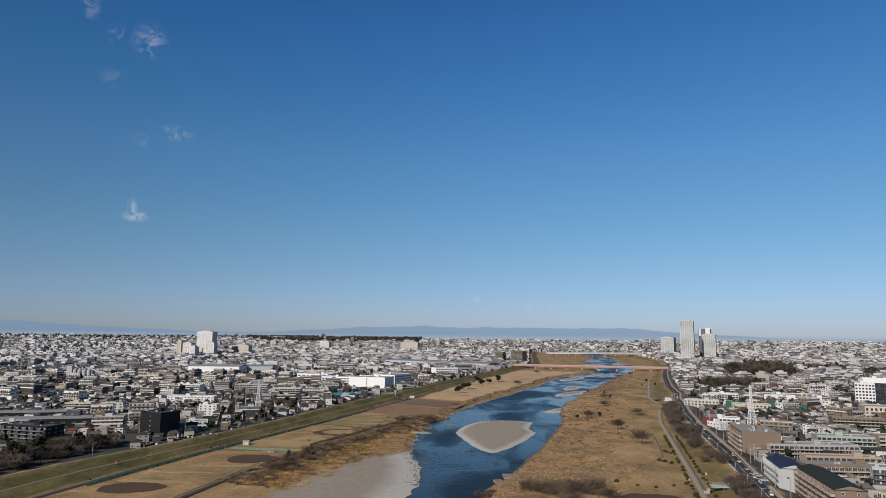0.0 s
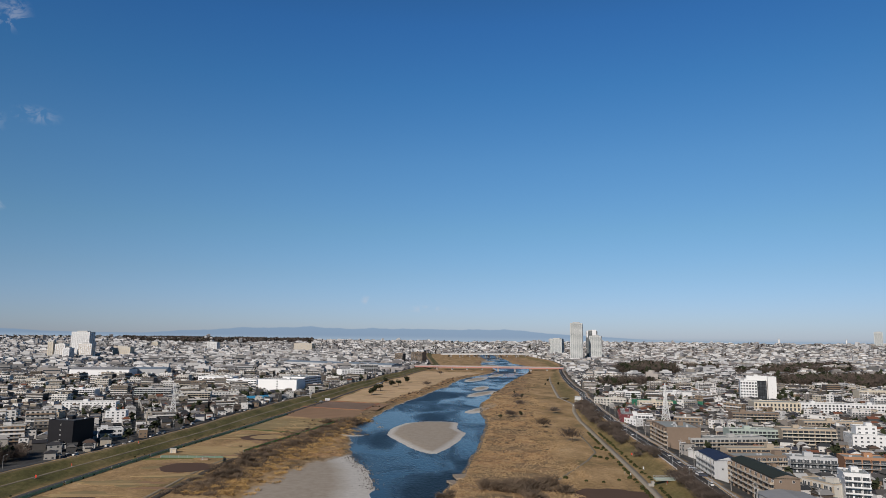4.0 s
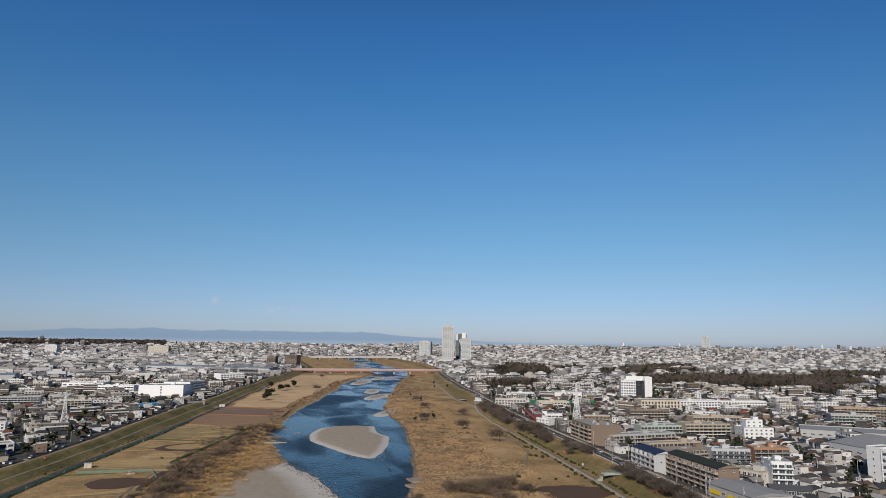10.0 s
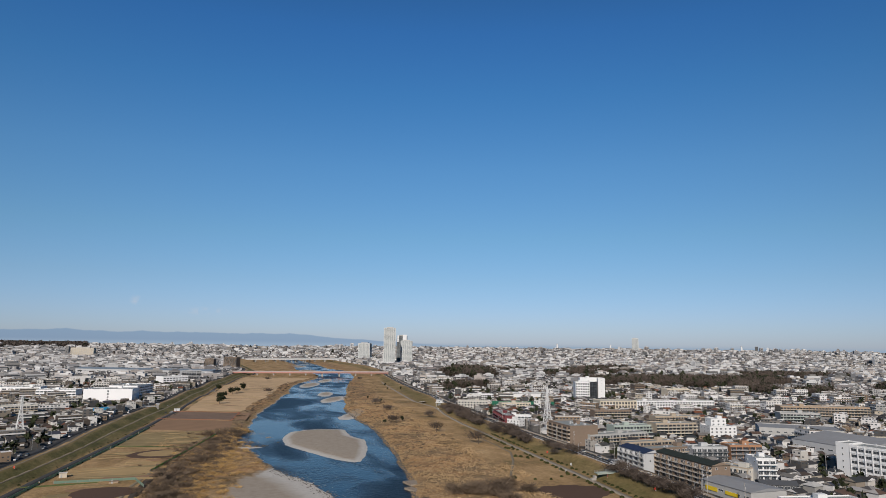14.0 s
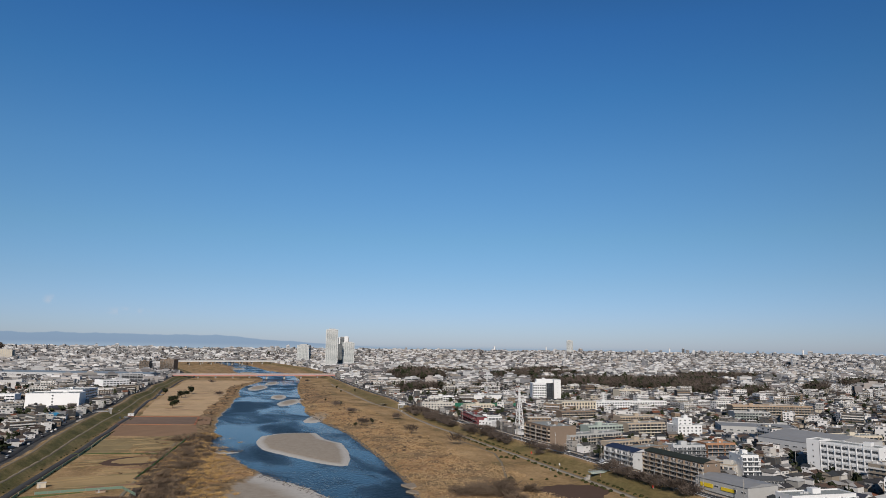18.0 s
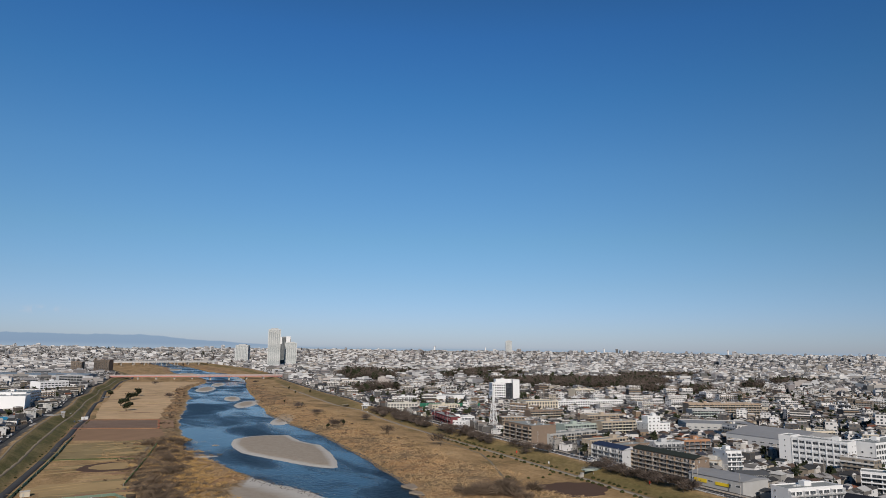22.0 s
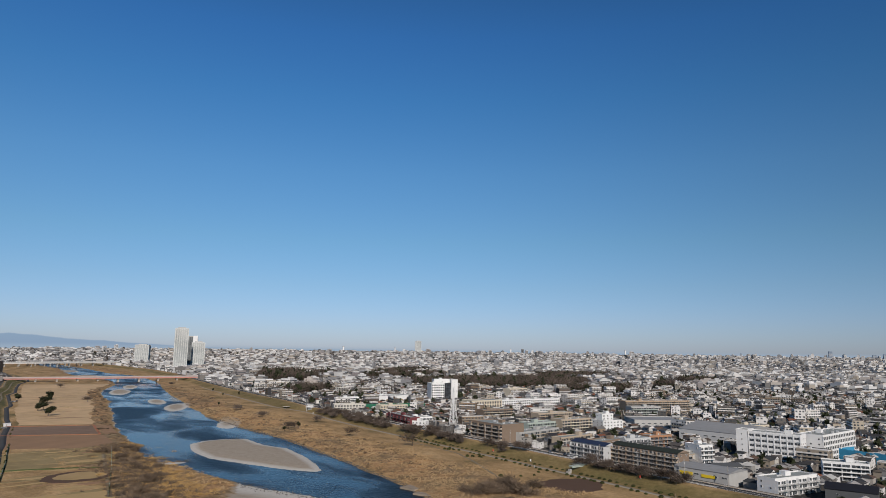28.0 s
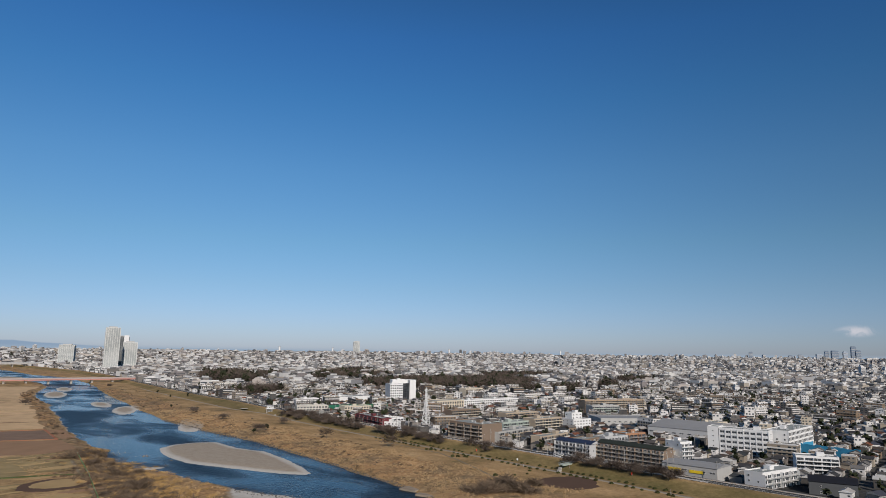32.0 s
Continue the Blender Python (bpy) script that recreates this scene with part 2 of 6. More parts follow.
M["redtape"] = mat("red_soil_edge", (.36, .15, .09), 0.95, 0.2, 0.1)
M["ditchmud"] = mat("dark_ditch_mud", (.075, .062, .048), 0.9, 0.35, 0.15)
M["oldconcrete"] = mat("weathered_brown_concrete", (.30, .25, .195), 0.9, 0.3, 0.2)
M["paint"] = mat("road_marking_paint", (.75, .75, .72), 0.8, 0.15, 0.5)
M["bark"] = mat("grey_brown_bark", (.11, .085, .065), 0.95, 0.25, 1.0)
M["twig"] = mat("bare_twigs", (.115, .092, .078), 0.95, 0.3, 0.4, per_object=0.2)
M["ever"] = mat("evergreen_leaves", (.030, .036, .019), 0.85, 0.35, 0.4, per_object=0.3)
M["shrub"] = mat("clipped_shrub_leaves", (.045, .050, .018), 0.9, 0.35, 0.8, per_object=0.3)
M["reed"] = mat("dry_reed", (.39, .275, .155), 0.95, 0.3, 0.05, per_island=0.25)
M["drybush"] = mat("dry_bush_twigs", (.15, .112, .08), 0.95, 0.3, 0.3, per_object=0.2)


def net_mat(name, col):
    """A woven net: half of the light that meets it passes through."""
    m = bpy.data.materials.new(name)
    m.use_nodes = True
    nt = m.node_tree
    nt.nodes.remove(nt.nodes["Principled BSDF"])
    noise = nt.nodes.new("ShaderNodeTexNoise")
    noise.inputs["Scale"].default_value = 0.6
    noise.inputs["Detail"].default_value = 6
    ramp = nt.nodes.new("ShaderNodeValToRGB")
    ramp.color_ramp.elements[0].color = (*[c * .7 for c in col], 1)
    ramp.color_ramp.elements[1].color = (*[min(c * 1.3, 1) for c in col], 1)
    nt.links.new(noise.outputs["Fac"], ramp.inputs[0])
    diffuse, through_it, both = (nt.nodes.new("ShaderNode" + k) for k in ("BsdfDiffuse", "BsdfTranslucent", "MixShader"))
    for k in (diffuse, through_it):
        nt.links.new(ramp.outputs[0], k.inputs["Color"])
    nt.links.new(diffuse.outputs[0], both.inputs[1])
    nt.links.new(through_it.outputs[0], both.inputs[2])
    nt.links.new(both.outputs[0], nt.nodes["Material Output"].inputs["Surface"])
    return m


M["netteal"] = net_mat("teal_net", (.30, .42, .33))
M["fieldnet"] = net_mat("faded_green_net", (.24, .44, .18))
M["palesteel"] = mat("pale_painted_steel", (.72, .73, .73), 0.6, 0.08, 0.5)
M["red"] = mat("red_paint", (.62, .07, .04), 0.5, 0.1, 1)
M["yellow"] = mat("yellow_paint", (.75, .55, .04), 0.5, 0.1, 1)
M["tyre"] = mat("tyre_rubber", (.02, .02, .02), 0.9, 0.1, 2)
M["car"] = palette_mat("car_paint", [(.72, .72, .72), (.66, .66, .67), (.03, .03, .035), (.42, .43, .45), (.70, .70, .68), (.06, .07, .10), (.74, .74, .73), (.20, .21, .22)], 0.25, 0.02, island=False)


# ---------- mesh tools ----------
class Bag:
    """Collects boxes, slabs and roofs, then turns them into one mesh."""

    def __init__(self):
        self.v, self.f, self.m = [], [], []

    def add(self, verts, faces, mi=0):
        n = len(self.v)
        self.v.extend(verts)
        for f in faces:
            self.f.append([i + n for i in f])
            self.m.append(mi)
        return self

    def box(self, cx, cy, z0, w, d, h, rot=0.0, mi=0, bottom=False):
        c, s = math.cos(rot), math.sin(rot)
        p = [(cx + c * x - s * y, cy + s * x + c * y) for x, y in ((-w / 2, -d / 2), (w / 2, -d / 2), (w / 2, d / 2), (-w / 2, d / 2))]
        v = [(x, y, z0) for x, y in p] + [(x, y, z0 + h) for x, y in p]
        f = [(0, 1, 5, 4), (1, 2, 6, 5), (2, 3, 7, 6), (3, 0, 4, 7), (4, 5, 6, 7)]
        if bottom:
            f.append((3, 2, 1, 0))
        return self.add(v, f, mi)

    def bar(self, a, b, r, mi=0, sides=4, r2=None):
        """A tapered bar from a to b."""
        a, b = Vector(a), Vector(b)
        ax = (b - a).normalized()
        u = ax.orthogonal().normalized()
        w = ax.cross(u)
        r2 = r if r2 is None else r2
        v = []
        for p, q in ((a, r), (b, r2)):
            for i in range(sides):
                t = 2 * math.pi * i / sides
                v.append(tuple(p + u * (q * math.cos(t)) + w * (q * math.sin(t))))
        f = [(i, (i + 1) % sides, sides + (i + 1) % sides, sides + i) for i in range(sides)]
        f += [tuple(range(sides - 1, -1, -1)), tuple(range(sides, 2 * sides))]
        return self.add(v, f, mi)

    def gable(self, cx, cy, z0, w, d, h, rot=0.0, over=0.5, hip=0.0, mi=0, gmi=None, t=0.18):
        """A pitched roof with eaves over a w by d house; the ridge runs along w. hip: how far the ends lean in."""
        W, D = w / 2 + over, d / 2 + over
        c, s = math.cos(rot), math.sin(rot)
        r = W - hip
        loc = [(-W, -D, 0), (W, -D, 0), (W, D, 0), (-W, D, 0), (-W, -D, t), (W, -D, t), (W, D, t), (-W, D, t), (-r, 0, h), (r, 0, h)]
        v = [(cx + c * x - s * y, cy + s * x + c * y, z0 + z) for x, y, z in loc]
        g = mi if gmi is None or hip else gmi
        self.add(v, [(0, 1, 5, 4), (1, 2, 6, 5), (2, 3, 7, 6), (3, 0, 4, 7), (4, 5, 9, 8), (6, 7, 8, 9), (3, 2, 1, 0)], mi)
        return self.add(v, [(5, 6, 9), (7, 4, 8)], g)

    def mesh(self, name, mats):
        me = bpy.data.meshes.new(name)
        me.from_pydata(self.v, [], self.f)
        for m in mats:
            me.materials.append(M[m] if isinstance(m, str) else m)
        if len(mats) > 1:
            me.polygons.foreach_set("material_index", self.m)
        me.update()
        return me


def part(name, bag, mats, parent=None, label="", m=None):
    """Links a bag (or a ready mesh) as one mesh object under a thing or a part."""
    me = bag.mesh(name, mats if isinstance(mats, (list, tuple)) else [mats]) if isinstance(bag, Bag) else bag
    ob = new(name, me)
    if parent:
        ob.parent = parent
    if m is not None:
        ob.matrix_basis = m
    if label:
        tagged(ob, label)
    return ob


def thing(name, x, y, z, rot, label, category, group=""):
    e = new(name)
    e.empty_display_size = 0.5
    e.matrix_basis = pose(x, y, z, 0, 0, math.degrees(rot))
    return tagged(e, label, category, group)


def grid_mesh(name, X, Y, Z, mats):
    """A sheet over a grid of points."""
    ny, nx = X.shape
    me = bpy.data.meshes.new(name)
    idx = np.arange(nx * ny).reshape(ny, nx)
    q = np.stack([idx[:-1, :-1], idx[:-1, 1:], idx[1:, 1:], idx[1:, :-1]], -1).reshape(-1, 4)
    me.vertices.add(nx * ny)
    me.vertices.foreach_set("co", np.stack([X, Y, Z], -1).astype(np.float32).ravel())
    me.loops.add(q.size)
    me.loops.foreach_set("vertex_index", q.astype(np.int32).ravel())
    me.polygons.add(len(q))
    me.polygons.foreach_set("loop_start", np.arange(0, q.size, 4, dtype=np.int32))
    for m in mats:
        me.materials.append(m)
    me.update(calc_edges=True)
    me.validate()
    return me

# ---------- plan of the river (x as a function of y, metres) ----------
def line(*p):
    ys, xs = [q[1] for q in p], [q[0] for q in p]
    return lambda y: np.interp(y, ys, xs)


L_CREST = line((-150, -900), (-155, 0), (-147, 316), (-142, 354), (-133, 395), (-122, 441), (-110, 500), (-98, 585), (-93, 660), (-78, 790), (-68, 860), (-58, 917), (-42, 1030), (-31, 1160), (-9, 1258), (6, 1426), (30, 1540), (58, 1760), (86, 1860), (110, 2080), (80, 3100), (80, 5200))
L_ROAD = line((-112, -900), (-116, 0), (-112, 301), (-108, 358), (-103, 404), (-97, 451), (-90, 497), (-84, 535), (-75, 592), (-67, 645), (-60, 705), (-54, 740), (-45, 815), (-31, 905), (-27, 960), (-10, 1120), (-1, 1155), (21, 1390), (37, 1440), (58, 1600), (80, 1740), (112, 1860), (138, 2080), (108, 3100), (110, 5200))
L_WATER = line((20, -900), (60, 0), (77, 330), (74, 376), (73, 401), (69, 426), (63, 443), (56, 463), (48, 496), (43, 520), (42, 552), (37, 570), (28, 590), (20, 597), (23, 614), (31, 678), (42, 698), (46, 750), (51, 790), (62, 862), (83, 965), (92, 996), (110, 1092), (120, 1152), (136, 1200), (148, 1300), (165, 1400), (188, 1490), (222, 1590), (258, 1690), (290, 1860), (292, 2060), (272, 2220), (288, 2420), (340, 2800), (350, 3500), (300, 5200))
R_WATER = line((60, -900), (98, 0), (112, 300), (117, 380), (123, 404), (128, 418), (133, 450), (139, 492), (146, 523), (153, 583), (160, 632), (165, 675), (168, 725), (166, 776), (168, 795), (172, 860), (178, 912), (194, 976), (209, 1086), (222, 1125), (237, 1191), (253, 1280), (287, 1433), (317, 1560), (340, 1640), (368, 1760), (395, 1930), (432, 2160), (402, 2400), (428, 2850), (440, 3600), (400, 5200))
R_PATH = line((165, -900), (205, 0), (226, 290), (236, 372), (242, 430), (248, 495), (255, 571), (262, 645), (266, 690), (279, 780), (290, 830), (298, 875), (297, 970), (318, 1120), (363, 1418), (420, 1700), (470, 2000), (525, 2500), (540, 5200))
R_ROAD = line((200, -900), (240, 0), (257, 300), (264, 362), (268, 402), (273, 450), (278, 498), (281, 540), (286, 600), (290, 650), (300, 745), (312, 825), (325, 930), (340, 1010), (353, 1140), (388, 1380), (440, 1690), (500, 1980), (560, 2500), (580, 5200))
SAND_W = line((20, -900), (10, 0), (4, 343), (11, 380), (19, 421), (31, 460), (44, 488), (70, 505), (400, 510))
ISLAND = [(67, 600), (69, 640), (75, 666), (82, 684), (98, 698), (120, 700), (136, 691), (136, 675), (133, 645), (141, 614), (134, 571), (121, 523), (112, 500), (106, 502), (96, 517), (84, 550), (73, 580)]


def smooth(a, b, x):
    t = np.clip((x - a) / (b - a), 0, 1)
    return t * t * (3 - 2 * t)


def inside_dist(px, py, poly):
    """Signed distance to a polygon: positive inside."""
    d = np.full(px.shape, 1e9)
    ins = np.zeros(px.shape, bool)
    n = len(poly)
    for i in range(n):
        (x0, y0), (x1, y1) = poly[i], poly[(i + 1) % n]
        ex, ey = x1 - x0, y1 - y0
        t = np.clip(((px - x0) * ex + (py - y0) * ey) / (ex * ex + ey * ey), 0, 1)
        d = np.minimum(d, np.hypot(px - x0 - t * ex, py - y0 - t * ey))
        if y1 != y0:
            ins ^= ((y0 > py) != (y1 > py)) & (px < ex * (py - y0) / (y1 - y0) + x0)
    return np.where(ins, d, -d)


def blob(px, py, cx, cy, a, b, rot):
    c, s = math.cos(rot), math.sin(rot)
    u, w = (px - cx) * c + (py - cy) * s, -(px - cx) * s + (py - cy) * c
    return (1 - np.hypot(u / a, w / b)) * min(a, b)


# gravel bars further up the river: centre, half length, half width, turn
BARS = [(34, 594, 15, 5, -.25), (30, 615, 4, 4, 0.0), (168, 816, 44, 11, 1.16), (196, 1176, 56, 13, 1.35), (190, 1064, 66, 15, 1.2), (206, 1440, 90, 18, 1.3), (265, 1600, 80, 14, 1.3), (303, 2170, 120, 28, 1.5), (396, 2100, 64, 11, 1.3), (330, 2600, 110, 24, 1.4)]


def wob(x, y, s=0.05, k=0.0):
    """Cheap smooth unevenness, about -1 to 1."""
    return (np.sin(x * s * 1.7 + k) * np.sin(y * s * 1.1 + 1.3 * k) + np.sin((x + y) * s * 2.9 + 2 * k) * 0.5 + np.sin((x - 1.6 * y) * s * 5.3 + k) * 0.3) / 1.5


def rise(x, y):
    """The terrace climbs slowly far from the river; extra lift is added to reach the horizon."""
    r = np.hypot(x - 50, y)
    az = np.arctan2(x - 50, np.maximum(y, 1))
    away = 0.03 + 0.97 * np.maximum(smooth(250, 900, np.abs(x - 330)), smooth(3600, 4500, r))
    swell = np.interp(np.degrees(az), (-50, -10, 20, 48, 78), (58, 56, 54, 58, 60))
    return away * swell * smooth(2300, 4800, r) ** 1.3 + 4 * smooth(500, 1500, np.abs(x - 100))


def height(x, y):
    lc, lr, lw, rw, rp, rr = L_CREST(y), L_ROAD(y), L_WATER(y), R_WATER(y), R_PATH(y), R_ROAD(y)
    lw = lw + 2.2 * wob(x * 0, y, 0.09, 1) + 1.0 * wob(x * 0, y, 0.3, 4)
    rw = rw + 1.2 * wob(x * 0, y, 0.11, 2) + 0.6 * wob(x * 0, y, 0.31, 3)
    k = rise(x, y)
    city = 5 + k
    # left side: city, levee, field, shore
    foot = lr - 5
    mid = lc + 3 + (foot - lc - 3) * 0.5
    z = np.where(x < lc - 3, np.where(x < lc - 10, city + (6.2 + k - city) * smooth(lc - 34, lc - 24, x), 6.2 + k + 2.8 * smooth(lc - 10, lc - 3, x)), 0.0)
    z = np.where((x >= lc - 3) & (x < lc + 3), 9 + k, z)
    z = np.where((x >= lc + 3) & (x < mid - 2.5), 9 - 3.2 * (x - lc - 3) / np.maximum(mid - 2.5 - lc - 3, 1) + k, z)
    z = np.where((x >= mid - 2.5) & (x < mid + 2.5), 5.8 + k, z)
    z = np.where((x >= mid + 2.5) & (x < foot), 5.8 - 2.8 * (x - mid - 2.5) / np.maximum(foot - mid - 2.5, 1) + k, z)
    z = np.where((x >= foot) & (x < rp + 5), 3 + k, z)
    # right side: levee, road, city
    z = np.where((x >= rp + 5) & (x < rr - 9), 3 + 5 * (x - rp - 5) / np.maximum(rr - 9 - rp - 5, 1) + k, z)
    z = np.where((x >= rr - 9) & (x < rr + 9), 8 + k, z)
    z = np.where(x >= rr + 9, 8 + k + (city - 8 - k) * smooth(rr + 9, rr + 22, x), z)
    # the bed, the banks and the bars
    sand = smooth(0, 10, lw - SAND_W(y)) * (y < 512) + 0
    bank_l = np.where(sand > 0.3, np.clip((lw - x) * 0.03, -1.5, 1.4), np.clip((lw - x) * 0.3, -1.5, 3))
    bank_l = np.where((sand > 0.3) & (x < SAND_W(y)), np.clip(1.2 + (SAND_W(y) - x) * 0.12 + 0.6 * wob(x, y, 0.12), 0, 3), bank_l)
    scrub = smooth(60, 20, lw - x) * smooth(715, 660, y)
    bank_l = bank_l - 0.7 * scrub * (bank_l > 1.6) * (1 + wob(x, y, 0.06, 5))
    bank_r = np.clip((x - rw) * 0.32, -1.5, 3)
    river = np.minimum(np.where(x < (lw + rw) / 2, bank_l, bank_r), 3) + k
    z = np.where((x > lr + 3) & (x < rp), np.minimum(z, river), z)
    e = 1.4 * wob(x, y, 0.13) + 0.8 * wob(x, y, 0.37, 2)
    isl = np.clip((inside_dist(x, y, ISLAND) + e * 0.5) * 0.09, -1.5, 1.1)
    for cx, cy, a, b, rot in BARS:
        isl = np.maximum(isl, np.clip((blob(x, y, cx, cy, a, b, rot) + e) * 0.1, -1.5, 0.8))
    return np.maximum(z, isl + k * (x > lw) * (x < rw))


def steps(*runs):
    out = [runs[0][0]]
    for a, b, d in runs:
        n = max(1, round((b - a) / d))
        out += [a + (b - a) * (i + 1) / n for i in range(n)]
    return np.array(out)


gx = steps((-6000, -2000, 200), (-2000, -700, 50), (-700, -230, 15), (-230, 340, 3.4), (340, 700, 9), (700, 2000, 40), (2000, 6000, 200))
gy = steps((-1500, -200, 60), (-200, 250, 10), (250, 800, 3.8), (800, 1500, 6), (1500, 2600, 12), (2600, 5400, 70))
GX, GY = np.meshgrid(gx, gy)
GZ = height(GX, GY)
me = grid_mesh("ground", GX, GY, GZ, [])
# what covers the soil: reeds, turf, gravel (three channels of cover)
lw, rw, rp, rr, lc, lr = L_WATER(GY), R_WATER(GY), R_PATH(GY), R_ROAD(GY), L_CREST(GY), L_ROAD(GY)
reed = smooth(1, 6, GX - rw) * smooth(40, 62, rp - GX + 8 * wob(GX, GY, 0.04)) + smooth(3, 8, lw - GX) * smooth(70, 48, lw - GX + 6 * wob(GX, GY, 0.05)) * (GY < 720) + smooth(3, 8, lw - GX) * smooth(30, 20, lw - GX) * (GY >= 720)
turf = smooth(lc - 3, lc + 4, GX) * smooth(lr - 2, lr - 7, GX) + (0.12 * smooth(rp - 22, rp - 4, GX) + 0.56 * smooth(rp + 1, rp + 7, GX)) * smooth(rr - 6, rr - 12, GX)
isl_in = inside_dist(GX, GY, ISLAND) > -6
grav = isl_in * 1.0 + (GX > SAND_W(GY) - 3 + 3 * wob(GX, GY, 0.15)) * (GX < lw + 12) * (GY < 512) + (GZ - rise(GX, GY) < 0.5) * (GX > lw - 1) * (GX < (lw + rw) / 2) * 0.8
for cx, cy, a, b, rot in BARS:
    grav = np.maximum(grav, blob(GX, GY, cx, cy, a, b, rot) > -3)
urban = (GX < lc - 4) | (GX > rr + 8) | (GY > 3620)
reed = reed * (1 - np.clip(grav, 0, 1))
cover = np.stack([np.clip(reed, 0, 1), np.clip(turf, 0, 1), np.clip(grav, 0, 1), urban * 1.0], -1)
at = me.color_attributes.new("cover", "FLOAT_COLOR", "POINT")
at.data.foreach_set("color", cover.astype(np.float32).ravel())


def ground_material():
    m = bpy.data.materials.new("river_plain_soil")
    m.use_nodes = True
    nt = m.node_tree
    b = nt.nodes["Principled BSDF"]
    b.inputs["Roughness"].default_value = 0.95
    b.inputs["Specular IOR Level"].default_value = 0.15
    geo = nt.nodes.new("ShaderNodeNewGeometry")
    at = nt.nodes.new("ShaderNodeVertexColor")
    at.layer_name = "cover"
    sep = nt.nodes.new("ShaderNodeSeparateColor")
    nt.links.new(at.outputs["Color"], sep.inputs[0])

    def noise(scale, detail=5, rough=0.6, stretch=None):
        n = nt.nodes.new("ShaderNodeTexNoise")
        n.inputs["Scale"].default_value = scale
        n.inputs["Detail"].default_value = detail
        n.inputs["Roughness"].default_value = rough
        src = geo.outputs["Position"]
        if stretch:
            mp = nt.nodes.new("ShaderNodeMapping")
            mp.inputs["Scale"].default_value = stretch
            nt.links.new(src, mp.inputs[0])
            src = mp.outputs[0]
        nt.links.new(src, n.inputs["Vector"])
        return n.outputs["Fac"]

    def ramp(fac, *stops):
        r = nt.nodes.new("ShaderNodeValToRGB")
        el = r.color_ramp.elements
        while len(el) < len(stops):
            el.new(0.5)
        for e, (p, c) in zip(el, stops):
            e.position, e.color = p, (*c, 1)
        nt.links.new(fac, r.inputs[0])
        return r.outputs[0]

    def mix(fac, a, c):
        x = nt.nodes.new("ShaderNodeMix")
        x.data_type = "RGBA"
        nt.links.new(fac, x.inputs[0])
        nt.links.new(a, x.inputs["A"])
        nt.links.new(c, x.inputs["B"])
        return x.outputs["Result"]

    grass = ramp(noise(0.035, 8, 0.62, (1, 0.55, 1)), (0.30, (.14, .115, .05)), (0.45, (.31, .205, .098)), (0.6, (.44, .295, .148)), (0.75, (.52, .37, .208)))
    reeds = ramp(noise(0.06, 9, 0.74), (0.30, (.085, .06, .034)), (0.43, (.26, .16, .08)), (0.55, (.46, .275, .13)), (0.72, (.53, .39, .215)))
    turf = ramp(noise(0.05, 8, 0.7, (1, 0.6, 1)), (0.30, (.066, .066, .024)), (0.5, (.128, .115, .044)), (0.7, (.24, .186, .084)))
    gravel = ramp(noise(0.25, 9, 0.75), (0.3, (.30, .252, .198)), (0.5, (.36, .308, .245)), (0.75, (.42, .365, .295)))
    town = ramp(noise(0.03, 8, 0.7), (0.35, (.045, .045, .045)), (0.5, (.075, .074, .07)), (0.7, (.14, .135, .125)))
    drift = nt.nodes.new("ShaderNodeMapRange")
    drift.inputs["From Min"].default_value, drift.inputs["From Max"].default_value = 0.42, 0.60
    nt.links.new(noise(0.018, 5, 0.6), drift.inputs["Value"])
    dull = ramp(noise(0.11, 8, 0.72), (0.32, (.085, .066, .038)), (0.5, (.25, .175, .097)), (0.7, (.40, .30, .175)))
    reeds = mix(drift.outputs[0], reeds, dull)
    c = mix(sep.outputs[0], grass, reeds)
    c = mix(sep.outputs[1], c, turf)
    xyz = nt.nodes.new("ShaderNodeSeparateXYZ")
    nt.links.new(geo.outputs["Position"], xyz.inputs[0])
    rim = nt.nodes.new("ShaderNodeMapRange")
    rim.inputs["From Min"].default_value, rim.inputs["From Max"].default_value = 0.75, 0.35
    nt.links.new(xyz.outputs[2], rim.inputs["Value"])
    pale = ramp(noise(0.3, 8, 0.75), (0.3, (.44, .42, .38)), (0.7, (.60, .57, .52)))
    gravel = mix(rim.outputs[0], gravel, pale)
    c = mix(sep.outputs[2], c, gravel)
    c = mix(at.outputs["Alpha"], c, town)
    fine = nt.nodes.new("ShaderNodeMapRange")
    fine.inputs["From Min"].default_value, fine.inputs["From Max"].default_value = 0.3, 0.7
    fine.inputs["To Min"].default_value, fine.inputs["To Max"].default_value = 0.66, 1.34
    nt.links.new(noise(0.4, 7, 0.78, (1, 0.7, 1)), fine.inputs["Value"])
    calm = nt.nodes.new("ShaderNodeMix")
    nt.links.new(sep.outputs[2], calm.inputs[0])
    nt.links.new(fine.outputs[0], calm.inputs[2])
    calm.inputs[3].default_value = 1.0
    speck = nt.nodes.new("ShaderNodeVectorMath")
    speck.operation = "SCALE"
    nt.links.new(c, speck.inputs[0])
    nt.links.new(calm.outputs[0], speck.inputs["Scale"])
    nt.links.new(speck.outputs[0], b.inputs["Base Color"])
    bp = nt.nodes.new("ShaderNodeBump")
    rough = nt.nodes.new("ShaderNodeMapRange")
    rough.inputs["To Min"].default_value, rough.inputs["To Max"].default_value = 0.6, 0.12
    nt.links.new(sep.outputs[2], rough.inputs["Value"])
    nt.links.new(rough.outputs[0], bp.inputs["Strength"])
    bp.inputs["Distance"].default_value = 0.8
    nt.links.new(noise(0.35, 6, 0.7), bp.inputs["Height"])
    nt.links.new(bp.outputs[0], b.inputs["Normal"])
    return m


